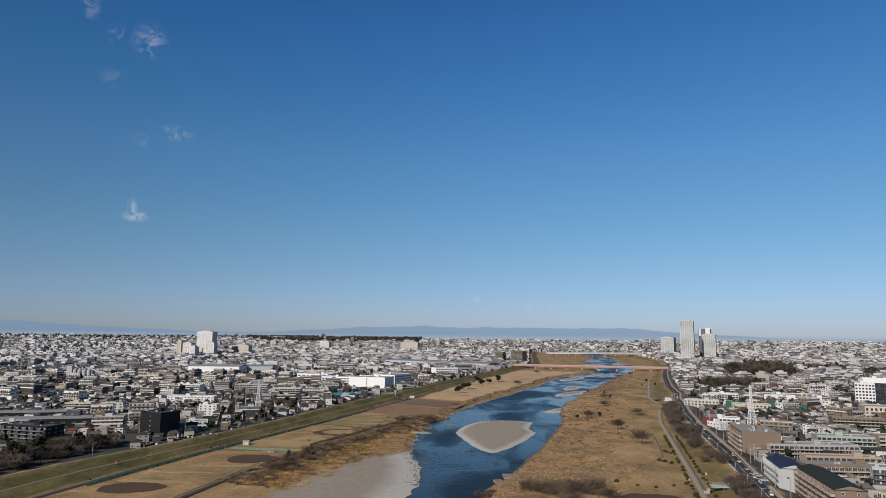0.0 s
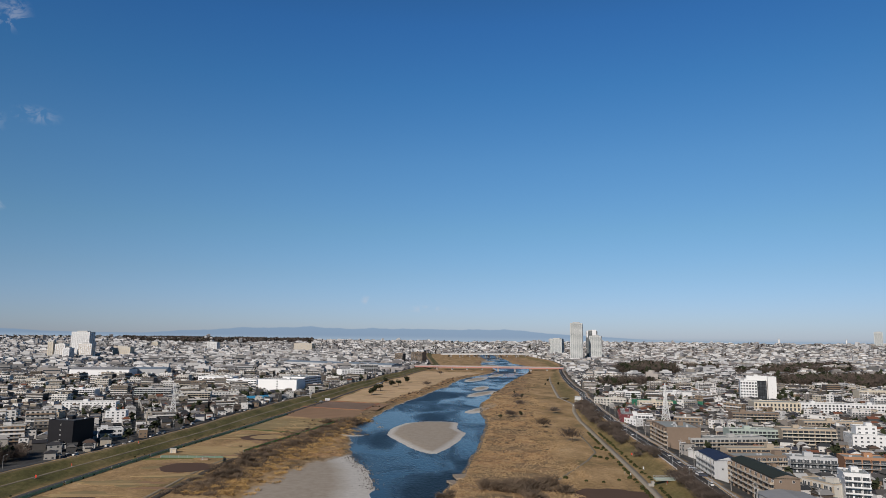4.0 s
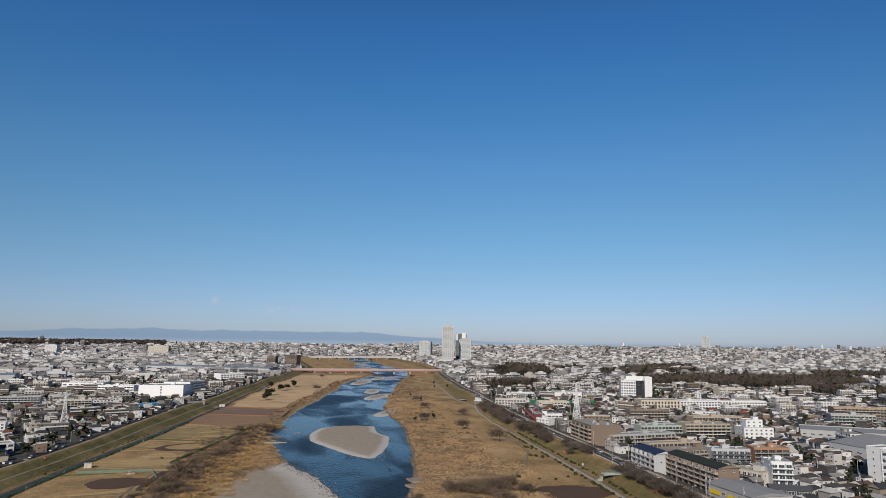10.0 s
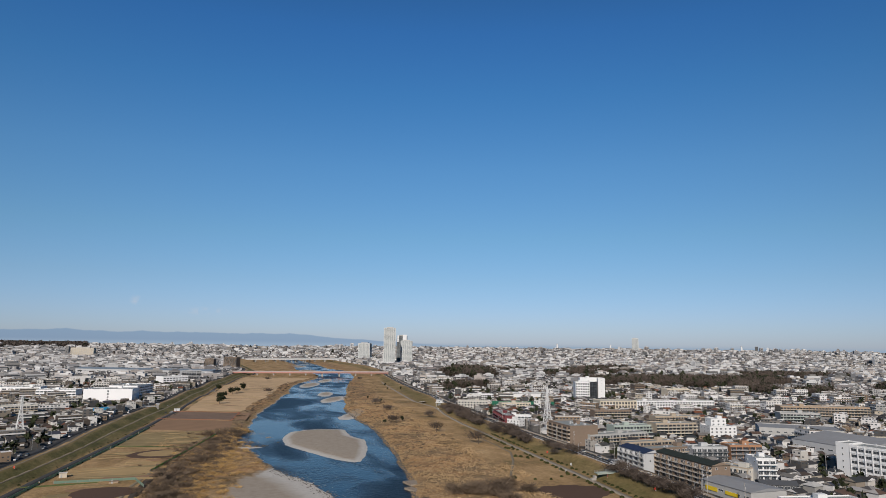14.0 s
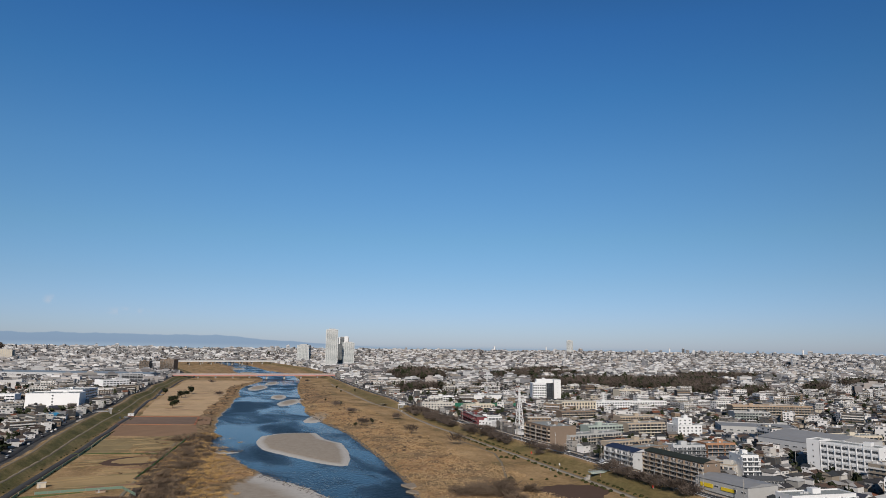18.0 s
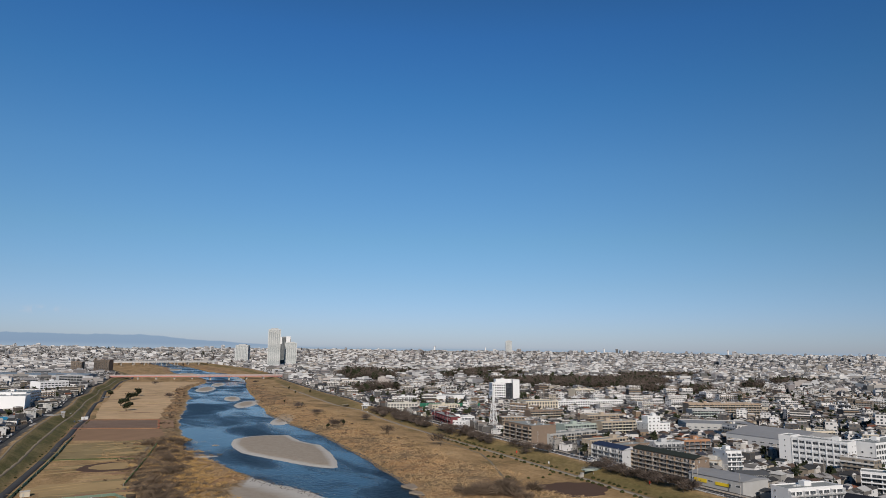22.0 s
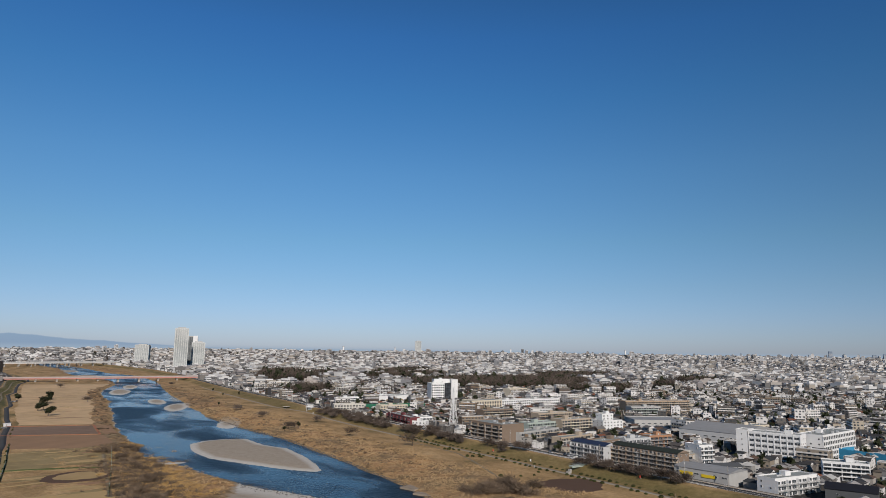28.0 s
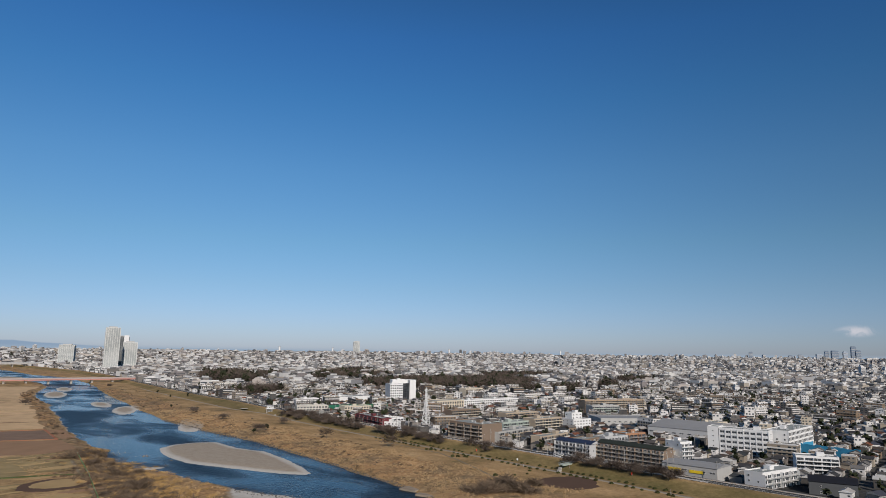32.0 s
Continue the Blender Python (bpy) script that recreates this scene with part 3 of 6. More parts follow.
me.materials.append(ground_material())
tagged(new("ground", me), "dry winter river plain with reeds, turf, gravel and town ground", "ground", kind="structure")


# water
def water_material():
    m = bpy.data.materials.new("river_water")
    m.use_nodes = True
    nt = m.node_tree
    b = nt.nodes["Principled BSDF"]
    b.inputs["Base Color"].default_value = (.010, .017, .022, 1)
    b.inputs["IOR"].default_value = 1.33
    b.inputs["Specular IOR Level"].default_value = 0.3
    geo = nt.nodes.new("ShaderNodeNewGeometry")
    mp = nt.nodes.new("ShaderNodeMapping")
    mp.inputs["Scale"].default_value = (1, 0.45, 1)
    mp.inputs["Rotation"].default_value = (0, 0, radians(12))
    nt.links.new(geo.outputs["Position"], mp.inputs[0])
    big = nt.nodes.new("ShaderNodeTexNoise")
    big.inputs["Scale"].default_value = 0.017
    big.inputs["Detail"].default_value = 6
    big.inputs["Roughness"].default_value = 0.5
    big.inputs["Distortion"].default_value = 0.7
    nt.links.new(mp.outputs[0], big.inputs["Vector"])
    mr = nt.nodes.new("ShaderNodeMapRange")
    mr.inputs["From Min"].default_value, mr.inputs["From Max"].default_value = 0.42, 0.60
    mr.inputs["To Min"].default_value, mr.inputs["To Max"].default_value = 0.12, 0.44
    nt.links.new(big.outputs["Fac"], mr.inputs["Value"])
    nt.links.new(mr.outputs[0], b.inputs["Roughness"])
    rip = nt.nodes.new("ShaderNodeTexNoise")
    rip.inputs["Scale"].default_value = 0.5
    rip.inputs["Detail"].default_value = 5
    nt.links.new(mp.outputs[0], rip.inputs["Vector"])
    bp = nt.nodes.new("ShaderNodeBump")
    bp.inputs["Distance"].default_value = 0.75
    wind = nt.nodes.new("ShaderNodeMapRange")
    wind.inputs["From Min"].default_value, wind.inputs["From Max"].default_value = 0.42, 0.60
    wind.inputs["To Min"].default_value, wind.inputs["To Max"].default_value = 0.22, 1.0
    nt.links.new(big.outputs["Fac"], wind.inputs["Value"])
    nt.links.new(wind.outputs[0], bp.inputs["Strength"])
    nt.links.new(rip.outputs["Fac"], bp.inputs["Height"])
    nt.links.new(bp.outputs[0], b.inputs["Normal"])
    return m


M["water"] = water_material()
wy = steps((-1500, 250, 50), (250, 2300, 20), (2300, 3700, 60))
wl, wr = L_WATER(wy) - 30, R_WATER(wy) + 30
WX = np.stack([wl + (wr - wl) * i / 6 for i in range(7)], 1)
WY = np.repeat(wy[:, None], 7, 1)
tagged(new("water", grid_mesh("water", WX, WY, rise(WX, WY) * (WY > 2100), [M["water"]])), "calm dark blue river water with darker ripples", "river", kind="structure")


def strip(name, fx, y0, y1, half, z_off, matname, label, category, step=6, lift=None, dx=0.0):
    """A road or path that follows a line of the plan."""
    n = int((y1 - y0) / step) + 1
    ys = np.linspace(y0, y1, n)
    xs = fx(ys) + dx
    tx, ty = np.gradient(xs), np.gradient(ys)
    ln = np.hypot(tx, ty)
    nx, ny = ty / ln, -tx / ln
    X = np.stack([xs - nx * half, xs - nx * half * .99, xs + nx * half * .99, xs + nx * half], 1)
    Y = np.stack([ys - ny * half, ys - ny * half * .99, ys + ny * half * .99, ys + ny * half], 1)
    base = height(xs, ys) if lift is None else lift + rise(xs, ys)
    Z = np.repeat((base + z_off)[:, None], 4, 1)
    Z[:, 0] -= 0.5
    Z[:, 3] -= 0.5
    return tagged(new(name, grid_mesh(name, X, Y, Z, [M[matname]])), label, category, kind="structure")


def patch(name, cx, cy, a, b, rot, z, matname, label, lumps=0.08, seed=1, square=2.0):
    """A flat patch of bare soil on the field, with an uneven rim; square > 2 makes it boxier."""
    r = random.Random(seed)
    ph = [r.uniform(0, 6.3) for _ in range(4)]
    bag = Bag()
    n = 72
    top, low = [], []
    for i in range(n):
        t = 2 * math.pi * i / n
        k = 1 + lumps * (math.sin(3 * t + ph[0]) * .5 + math.sin(7 * t + ph[1]) * .3 + math.sin(13 * t + ph[2]) * .2)
        u = a * k * math.copysign(abs(math.cos(t)) ** (2 / square), math.cos(t))
        w = b * k * math.copysign(abs(math.sin(t)) ** (2 / square), math.sin(t))
        x, y = cx + u * math.cos(rot) - w * math.sin(rot), cy + u * math.sin(rot) + w * math.cos(rot)
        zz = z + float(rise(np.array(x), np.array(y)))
        top.append((x, y, zz))
        low.append((x, y, zz - 0.15))
    bag.add(top + low, [list(range(n))] + [(i, n + i, n + (i + 1) % n, (i + 1) % n) for i in range(n)])
    return tagged(part(name, bag, matname), label, "bare ground", kind="structure")


# pale straw coloured meadow up the river on the south bank
vy = steps((893, 1720, 10))
va, vb = L_ROAD(vy) + 9 + 2 * wob(vy * 0, vy, .05), L_WATER(vy) - 30 + 5 * wob(vy * 0, vy, .03, 2)
VX = np.stack([va + (vb - va) * i / 8 for i in range(9)], 1)
VY = np.repeat(vy[:, None], 9, 1) - (VX - va[:, None]) * 0.35
M["straw"] = mat("pale_straw_meadow", (.53, .375, .22), 0.95, 0.38, 0.06)
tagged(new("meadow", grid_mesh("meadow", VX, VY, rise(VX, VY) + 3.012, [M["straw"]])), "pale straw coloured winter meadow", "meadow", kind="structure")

strip("ditch_floor", line((-38, 320), (-37, 350), (-35.5, 382), (-33.5, 423), (-29, 464), (-20, 505), (-8, 560)), 300, 520, 2.6, 0.02, "ditchmud", "dark muddy ditch between field and scrub", "ditch", step=4, lift=3.0)
strip("field_track", line((-43, 330), (-41, 400), (-38, 440), (-31, 480), (-13, 570), (3, 650)), 305, 648, 1.3, 0.05, "dirtpath", "trodden earth track along the scrub", "track", step=4, lift=3.0)
strip("meadow_track", line((186, 395), (199, 420), (219, 459), (234, 495), (238, 530), (243, 590)), 396, 588, 0.9, 0.05, "dirtpath", "trodden earth track through the dry grass", "track", step=4, lift=3.0)
strip("levee_crest_path", L_CREST, 150, 2300, 0.9, 0.08, "dirtpath", "narrow pale path along the levee top", "path")
strip("levee_road", L_CREST, 150, 2300, 4.2, 0.08, "asphalt", "asphalt road behind the levee", "road", dx=-16.5, lift=6.2)
strip("field_road", L_ROAD, 150, 2000, 2.6, 0.06, "asphalt", "dark service road along the sports field", "road", lift=3.0)
strip("berm_path", lambda y: L_CREST(y) + 3 + (L_ROAD(y) - 8 - L_CREST(y)) * 0.5, 150, 1900, 1.3, 0.06, "dirtpath", "pale path on the grass berm of the levee", "path", lift=5.8)
strip("riverside_road", R_ROAD, -100, 2050, 4.6, 0.10, "asphalt", "two lane asphalt road on the levee", "road", lift=8.0)
strip("riverside_path", R_PATH, -100, 1500, 2.2, 0.06, "path", "pale gravel walking path along the river park", "path", lift=3.0)
for dx in (-4.3, 4.3):
    strip("road_edge_line", R_ROAD, -100, 1800, 0.10, 0.13, "paint", "white painted road edge line", "marking", lift=8.0, dx=dx)
strip("road_centre_line", R_ROAD, -100, 1800, 0.09, 0.13, "paint", "white painted centre line", "marking", lift=8.0)
strip("pavement", R_ROAD, -100, 1800, 0.8, 0.22, "concrete", "concrete pavement beside the road", "pavement", lift=8.0, dx=6.6)

# ---------- large buildings ----------
KEEP_OUT = []      # footprints: centre, half sizes, turn


def occupied(x, y, r):
    for cx, cy, hw, hd, c, s in KEEP_OUT:
        u, w = (x - cx) * c + (y - cy) * s, -(x - cx) * s + (y - cy) * c
        if abs(u) < hw + r and abs(w) < hd + r:
            return True
    return False


def keep(x, y, rot, w, d):
    """Reserve the lot of a building whose front runs w along rot through (x, y) and which reaches d behind it."""
    c, s = math.cos(rot), math.sin(rot)
    KEEP_OUT.append((x - s * d / 2, y + c * d / 2, w / 2, d / 2, c, s))


WINDOW_MESHES = {}


def window_mesh(w, h, frame_mat="white"):
    """A window: a frame with a proud rim, a mullion and glass set back in it. It faces -y; origin at its lower middle."""
    key = (round(w, 1), round(h, 1), frame_mat)
    if key not in WINDOW_MESHES:
        b = Bag()
        t, p = 0.09, 0.10
        for x in (-w / 2 + t / 2, w / 2 - t / 2):
            b.box(x, -p / 2, 0, t, p, h, 0, 0)
        for z in (0, h - t):
            b.box(0, -p / 2 + 0.002, z, w - 2 * t, p, t, 0, 0, True)
        if w > 1.4:
            b.box(0, -p / 2 + 0.02, t, 0.07, p * .7, h - 2 * t)
        b.add([(-w / 2 + t, -0.03, t), (w / 2 - t, -0.03, t), (w / 2 - t, -0.03, h - t), (-w / 2 + t, -0.03, h - t)], [(0, 1, 2, 3)], 1)
        WINDOW_MESHES[key] = b.mesh("window", [frame_mat, "glass"])
    return WINDOW_MESHES[key]


def put_window(parent, x, y, z, turn, w, h, frame_mat="white"):
    ob = part("window", window_mesh(w, h, frame_mat), None, parent)
    ob.matrix_basis = pose(x, y, z, 0, 0, turn)
    return ob


BALCONY_MESHES = {}


def balcony_mesh(w, rail, solid=True, dep=2.0):
    key = (round(w, 1), rail, solid, dep)
    if key not in BALCONY_MESHES:
        b = Bag()
        b.box(0, -dep / 2, -0.16, w, dep, 0.16, 0, 1, True)
        if solid:
            b.box(0, -dep + 0.06, 0.0, w, 0.12, .7, 0, 0)
        else:
            b.box(0, -dep + 0.05, 1.02, w, 0.08, 0.08, 0, 0, True)
            for i in range(int(w / 0.5) + 1):
                b.box(-w / 2 + 0.04 + i * (w - .08) / max(1, int(w / 0.5)), -dep + 0.05, 0, 0.05, 0.05, 1.02, 0, 0)
        for x in (-w / 2 + 0.06, w / 2 - 0.06):
            b.box(x, -dep / 2 - 0.06, 0.0, 0.12, dep - 0.14, 1.1, 0, 0)
        BALCONY_MESHES[key] = b.mesh("balcony", [rail, "grey"])
    return BALCONY_MESHES[key]


def roof_gear(parent, w, d, h, rnd, wallm, lots=True):
    """Stair house, tanks and air units on a flat roof."""
    b = Bag().box(rnd.uniform(-.25, .25) * w, d * .6, h + .02, min(5, w * .3), min(4, d * .4), 2.6)
    part("stair_house", b, wallm, parent)
    if lots:
        for i in range(max(2, int(w * d / 150))):
            s = rnd.uniform(.8, 2.0)
            part("roof_unit", Bag().box(rnd.uniform(-.45, .45) * w, rnd.uniform(.15, .85) * d, h + .02, s, s * .8, rnd.uniform(.7, 1.5)), "lightgrey", parent)


def block(name, label, x, y, deg, w, d, floors, wall="white", roof="flat", fh=2.95, z=None, bay=3.4, balcony=None, solid=True, win=(1.8, 1.5), side=True, slab=None, group="", category="building", roofmat=None, ribs=None, gear=True, back=False, base_h=0.0, winframe="white", flank="window"):
    """A block with its front along deg: wall, each window, each balcony, roof with parapet or pitch. The front faces its local -y."""
    rot = radians(deg)
    keep(x, y, rot, w, d)
    cx, cy = x - math.sin(rot) * d / 2, y + math.cos(rot) * d / 2
    z = float(height(np.array(cx), np.array(cy))) - 0.3 if z is None else z
    t = thing(name, x, y, z, rot, label, category, group)
    h = floors * fh + 0.5 + base_h
    rnd = random.Random(int(x * 7 + y * 13))
    part("wall", Bag().box(0, d / 2, 0, w, d, h), wall, t)
    if roof == "flat":
        b = Bag()
        for px, py, pw, pd in ((0, 0.12, w, .24), (0, d - .12, w, .24), (-w / 2 + .12, d / 2, .24, d - .5), (w / 2 - .12, d / 2, .24, d - .5)):
            b.box(px, py, h + .003, pw + .04, pd + .04, 0.75)
        part("parapet", b, slab or wall, t)
        deck = part("roof", Bag().box(0, d / 2, h + .004, w - .6, d - .6, .1), roofmat or "flat_mix", t)
        if gear:
            roof_gear(deck, w, d, h + .1, rnd, wall)
    elif roof == "gable":
        part("roof", Bag().gable(0, d / 2, h + .01, w, d, d * 0.15, 0, .5, 0, 0, 1), [roofmat or "roof_mix", wall], t)
    elif roof == "shed":
        part("roof", Bag().gable(0, d / 2, h + .01, w, d, d * 0.07, 0, .4, 0, 0, 0), [roofmat or "metalroof"], t)
    n = max(1, int(w / bay))
    ww, wh = win
    remote = math.hypot(x, y) > (546 if balcony else 860)
    panes = Bag()
    for f in range(floors):
        zf = base_h + 0.3 + f * fh
        if remote and n > 1:
            b = panes
            for i in range(n):
                b.box(-w / 2 + w * (i + .5) / n, -.05, zf + (.1 if balcony else .5), w / n - .7 if balcony else min(ww + .4, w / n - .6), .1, 2.1 if balcony else wh + .3, 0, 0, True)
        for i in range(0 if remote and n > 1 else n):
            xi = -w / 2 + w * (i + .5) / n
            if balcony:
                put_window(t, xi, -0.02, zf + .15, 0, w / n - .8, 2.05, winframe)
            else:
                put_window(t, xi, -0.02, zf + .85, 0, ww, wh, winframe)
        if balcony and (f > 0 or base_h > 0):
            part("balcony", balcony_mesh(w - .2, balcony, solid), None, t, m=pose(0, -0.01, zf, 0, 0, 0))
        if side and not remote:
            ns = max(1, int(d / 5))
            for sgn, tn in ((-1, -90), (1, 90)):
                for i in range(ns):
                    if rnd.random() < .75:
                        put_window(t, sgn * (w / 2 + .02), d * (i + .5) / ns, zf + .9, tn, 1.2, 1.2, winframe)
    if balcony:
        for i in range(0, n + 1, 3 if remote else 2):
            xi = -w / 2 + w * i / n
            part("partition_wall", Bag().box(min(max(xi, -w / 2 + .1), w / 2 - .1), -.85, 0.3 + base_h, .14, 1.6, floors * fh - .3), slab or wall, t)
    if panes.f:
        tagged(part("glazing", panes, "glass", t), kind="stuff")
    if ribs:
        for i in range(n + 1):
            xi = -w / 2 + w * i / n
            part("pier", Bag().box(xi, -.2, 0, .5, .4, h - .1), ribs, t)
        for f in range(floors + 1):
            part("band", Bag().box(0, -.13, base_h + max(0, f * fh - .35), w, .26, .5, 0, 0, True), ribs, t)
    return t


# river side, north bank
block("apartment_block", "four storey grey blue apartment block with dark blue roof", 279, 396, -95, 34, 13, 4, "lightgrey", "gable", balcony="lightgrey", roofmat="blueroof", bay=3.3, solid=False, fh=3.1)
block("apartment_block", "five storey brown apartment block with green roof and balconies", 284, 351, -93, 55, 13, 5, "brown", "gable", balcony="beige", roofmat="greenroof", bay=3.2, slab="brown", solid=False, fh=2.85)
block("gym_hall", "grey metal hall with pitched roof and yellow sign", 271, 301, -90, 37, 24, 2, "grey", "shed", bay=6, win=(3.4, 1.2), roofmat="metalroof", side=False, fh=4.2)
block("apartment_block", "five storey brown concrete apartment block with balconies", 292, 520, -94, 43, 26, 5, "brown", balcony="beige", bay=3.3, slab="brown", solid=False, fh=3.2)
block("apartment_block", "long cream four storey apartment block with access galleries", 338, 497, 6, 62, 13, 3, "grey", balcony="beige", bay=3.4, fh=2.9)
block("apartment_block", "brown tiled apartment block with long balconies", 322, 405, 4, 46, 13, 4, "brown", balcony="beige", bay=3.4, slab="brown", fh=2.75)
block("apartment_block", "beige low apartment block with galleries", 340, 455, 2, 46, 10, 3, "beige", balcony="offwhite", bay=3.3, fh=2.6)
block("apartment_block", "pale green apartment block with galleries", 370, 522, -4, 40, 13, 4, "palegreen", balcony="palegreen", bay=3.3, fh=2.95)
block("apartment_block", "beige and brown five storey apartment block", 408, 510, -8, 41, 16, 5, "beige", balcony="cream", bay=4, fh=2.8)
block("apartment_block", "orange tiled apartment block with grey gallery side", 378, 396, -14, 25, 13, 4, "orange", balcony="lightgrey", bay=4.6, solid=False, slab="orange")
block("apartment_block", "grey apartment block with dark balconies", 345, 396, -14, 27, 12, 4, "lightgrey", balcony="darkgrey", bay=3.4)
block("apartment_block", "slim white apartment tower with stair landings", 328, 328, -20, 12, 15, 5, "white", bay=4, fh=3.1, balcony="white")
block("apartment_block", "small pinkish grey apartment block with dark balconies", 316, 343, -72, 20, 10, 3, "offwhite", balcony="darkgrey", bay=3.3, slab="beige")
block("apartment_block", "white stepped apartment block", 447, 494, -12, 26, 18, 4, "white", bay=4)
block("apartment_block", "white upper storeys of a stepped apartment block", 449, 502, -12, 15, 10, 6, "white", bay=4)
block("school_building", "white five storey school with ribbon windows and rib frame", 408, 315, -83, 38, 15, 5, "white", bay=4.6, win=(3.6, 1.9), ribs="white", fh=4.0)
block("school_wing", "plain white stair tower of the school", 405, 339, -83, 9, 15, 5, "white", bay=30, win=(1.0, 1.2), side=False, gear=False, fh=4.1)
block("school_building", "white ribbed school wing with tall windows", 462, 287, 0, 66, 18, 5, "white", bay=3.4, win=(2.6, 2.4), ribs="white", winframe="darkgrey", fh=3.9)
block("sports_hall", "large hall with curved grey metal roof", 452, 392, -88, 60, 74, 2, "lightgrey", "shed", bay=7, win=(4, 1.2), roofmat="metalroof", side=False, fh=5.6)
block("sports_hall", "low grey hall with flat roof", 523, 479, -40, 70, 42, 2, "grey", fh=4.46, bay=6, win=(3, 1.4), roofmat="metalroof", gear=False)
block("apartment_block", "cream three storey apartment block behind the school", 545, 400, -20, 54, 15, 3, "cream", bay=4, balcony="cream", fh=3.19)
block("apartment_block", "long tan brick apartment block with balconies", 686, 592, -24, 101, 16, 5, "tan", balcony="beige", bay=3.6, slab="tan", fh=3.23)
block("apartment_block", "grey green apartment block with balconies", 622, 569, -24, 43, 14, 4, "grey", balcony="palegreen", bay=3.4, fh=3.18)
block("apartment_block", "white four storey apartment block with balconies", 360, 248, -65, 27, 13, 4, "white", balcony="white", bay=4.8, fh=2.75)
block("apartment_block", "curved white low apartment block by the road", 288, 250, -12, 39, 12, 3, "white", balcony="white", bay=4.6, solid=False, fh=3.2)
block("assembly_hall", "black hall with a steep folded roof", 284, 220, -75, 25, 18, 2, "darkgrey", "gable", fh=3.6, bay=12, win=(1, 1.2), roofmat="black", side=False)
block("shop_building", "two storey shop with blue glazed front", 312, 303, -30, 20, 12, 2, "darkgrey", "gable", bay=4, win=(3.2, 1.8), roofmat="darkgrey")
block("office_building", "white office block with dark square windows", 554, 910, -22, 22, 24, 7, "white", bay=3.6, win=(1.9, 1.8), winframe="darkgrey", fh=4.0)
block("office_building", "dark glass front between white slabs", 572, 908, -22, 12, 20, 7, "black", bay=3.0, win=(2.7, 3.0), winframe="black", side=False, gear=False, fh=4.0)
block("office_building", "tall plain white end slab", 585, 905, -22, 11, 26, 8, "white", bay=60, win=(.6, .6), side=False, gear=False, fh=4.2)
block("office_building", "white upper storeys with a roof mast", 572, 921, -22, 28, 14, 8, "white", bay=60, win=(.6, .6), side=False, fh=4.2)
block("lecture_hall", "cream hall with pilasters", 508, 747, -10, 50, 25, 3, "cream", bay=4, fh=4.4, win=(1.6, 2.6), ribs="cream", gear=False)
block("school_building", "white long school building", 561, 741, -4, 55, 15, 4, "white", bay=4, fh=3.2)
block("school_building", "white long school building", 635, 756, -10, 64, 15, 3, "white", bay=4, fh=3.42)
block("apartment_block", "beige block with strip windows and roof house", 718, 888, -6, 41, 17, 5, "cream", balcony="beige", bay=3.3, fh=3.35)
block("apartment_block", "beige apartment block with galleries", 486, 604, -8, 54, 14, 3, "beige", balcony="tan", bay=3.3)
block("apartment_block", "brown apartment block with galleries", 434, 649, -8, 45, 13, 4, "brown", balcony="beige", bay=3.3)
block("apartment_block", "maroon low apartment block with balconies", 305, 675, -104, 66, 11, 3, "maroon", balcony="maroon", bay=3.4)
block("apartment_block", "white block with gallery front beside the road", 315, 650, -18, 30, 12, 3, "white", balcony="white", bay=3.4)
block("apartment_block", "small white block with roof terrace", 303, 636, -60, 16, 10, 2, "white", bay=4)
block("market_hall", "long white hall wall with green painted hills", 467, 912, -4, 70, 31, 2, "white", fh=5.4, bay=100, win=(3, 1.5), side=False)
block("apartment_block", "white five storey apartment block", 381, 903, -6, 34, 13, 4, "white", balcony="white", bay=3.3)
block("apartment_block", "pale long block by the levee road", 335, 826, -20, 40, 12, 3, "offwhite", bay=4, fh=3.2)
block("warehouse", "beige curved apartment row", 382, 791, -8, 40, 14, 3, "cream", bay=4)

# south bank
block("office_building", "black clad cubic building with hidden windows", -169, 488, -14, 22, 21, 5, "black", fh=3.75, bay=40, win=(1, 1), side=False, roofmat="darkgrey", slab="black")
block("apartment_block", "dark five storey apartment block with stepped balconies", -236, 431, -8, 46, 16, 5, "black", balcony="darkgrey", slab="black", roofmat="darkgrey", bay=3.3, fh=2.77)
block("factory_hall", "long dark factory hall with pale metal roof", -281, 496, 24, 85, 23, 2, "black", "shed", fh=4.79, bay=8, win=(3, 1.5), roofmat="metalroof", side=False)
block("factory_hall", "long dark factory hall with flat metal roof", -333, 541, 24, 87, 21, 2, "black", "shed", fh=4.37, bay=8, win=(3, 1.5), roofmat="metalroof", side=False)
block("factory_tower", "dark stair tower between the halls", -261, 515, 24, 11, 11, 4, "darkgrey", fh=3.56, bay=12, gear=False)
block("apartment_block", "white four storey apartment block by the levee", -195, 628, 12, 18, 12, 4, "white", bay=4, fh=2.63)
block("shop_building", "white low shop with glazed front", -155, 537, 30, 18, 13, 2, "white", bay=4, win=(3, 1.8), fh=3.05)
block("apartment_block", "cream five storey apartment block", -332, 612, 14, 26, 11, 4, "cream", balcony="cream", bay=3.3, fh=2.70)
block("school_building", "long white three storey school with square windows", -276, 735, 6, 58, 12, 3, "white", bay=4, fh=2.79)
block("apartment_block", "beige apartment block with plain end wall", -249, 610, 10, 19, 16, 4, "beige", bay=4, fh=2.60)
KEEP_OUT.append((-186, 398, 32, 62, 1.0, 0.0))
block("factory_building", "large white windowless factory block", -124, 980, -7, 60, 40, 5, "brightwhite", bay=200, win=(2, 2), side=False, fh=3.8)
block("factory_building", "white factory block with strip windows", -87, 1073, 74, 58, 40, 5, "brightwhite", bay=6, win=(4.5, 1.4), fh=3.8)
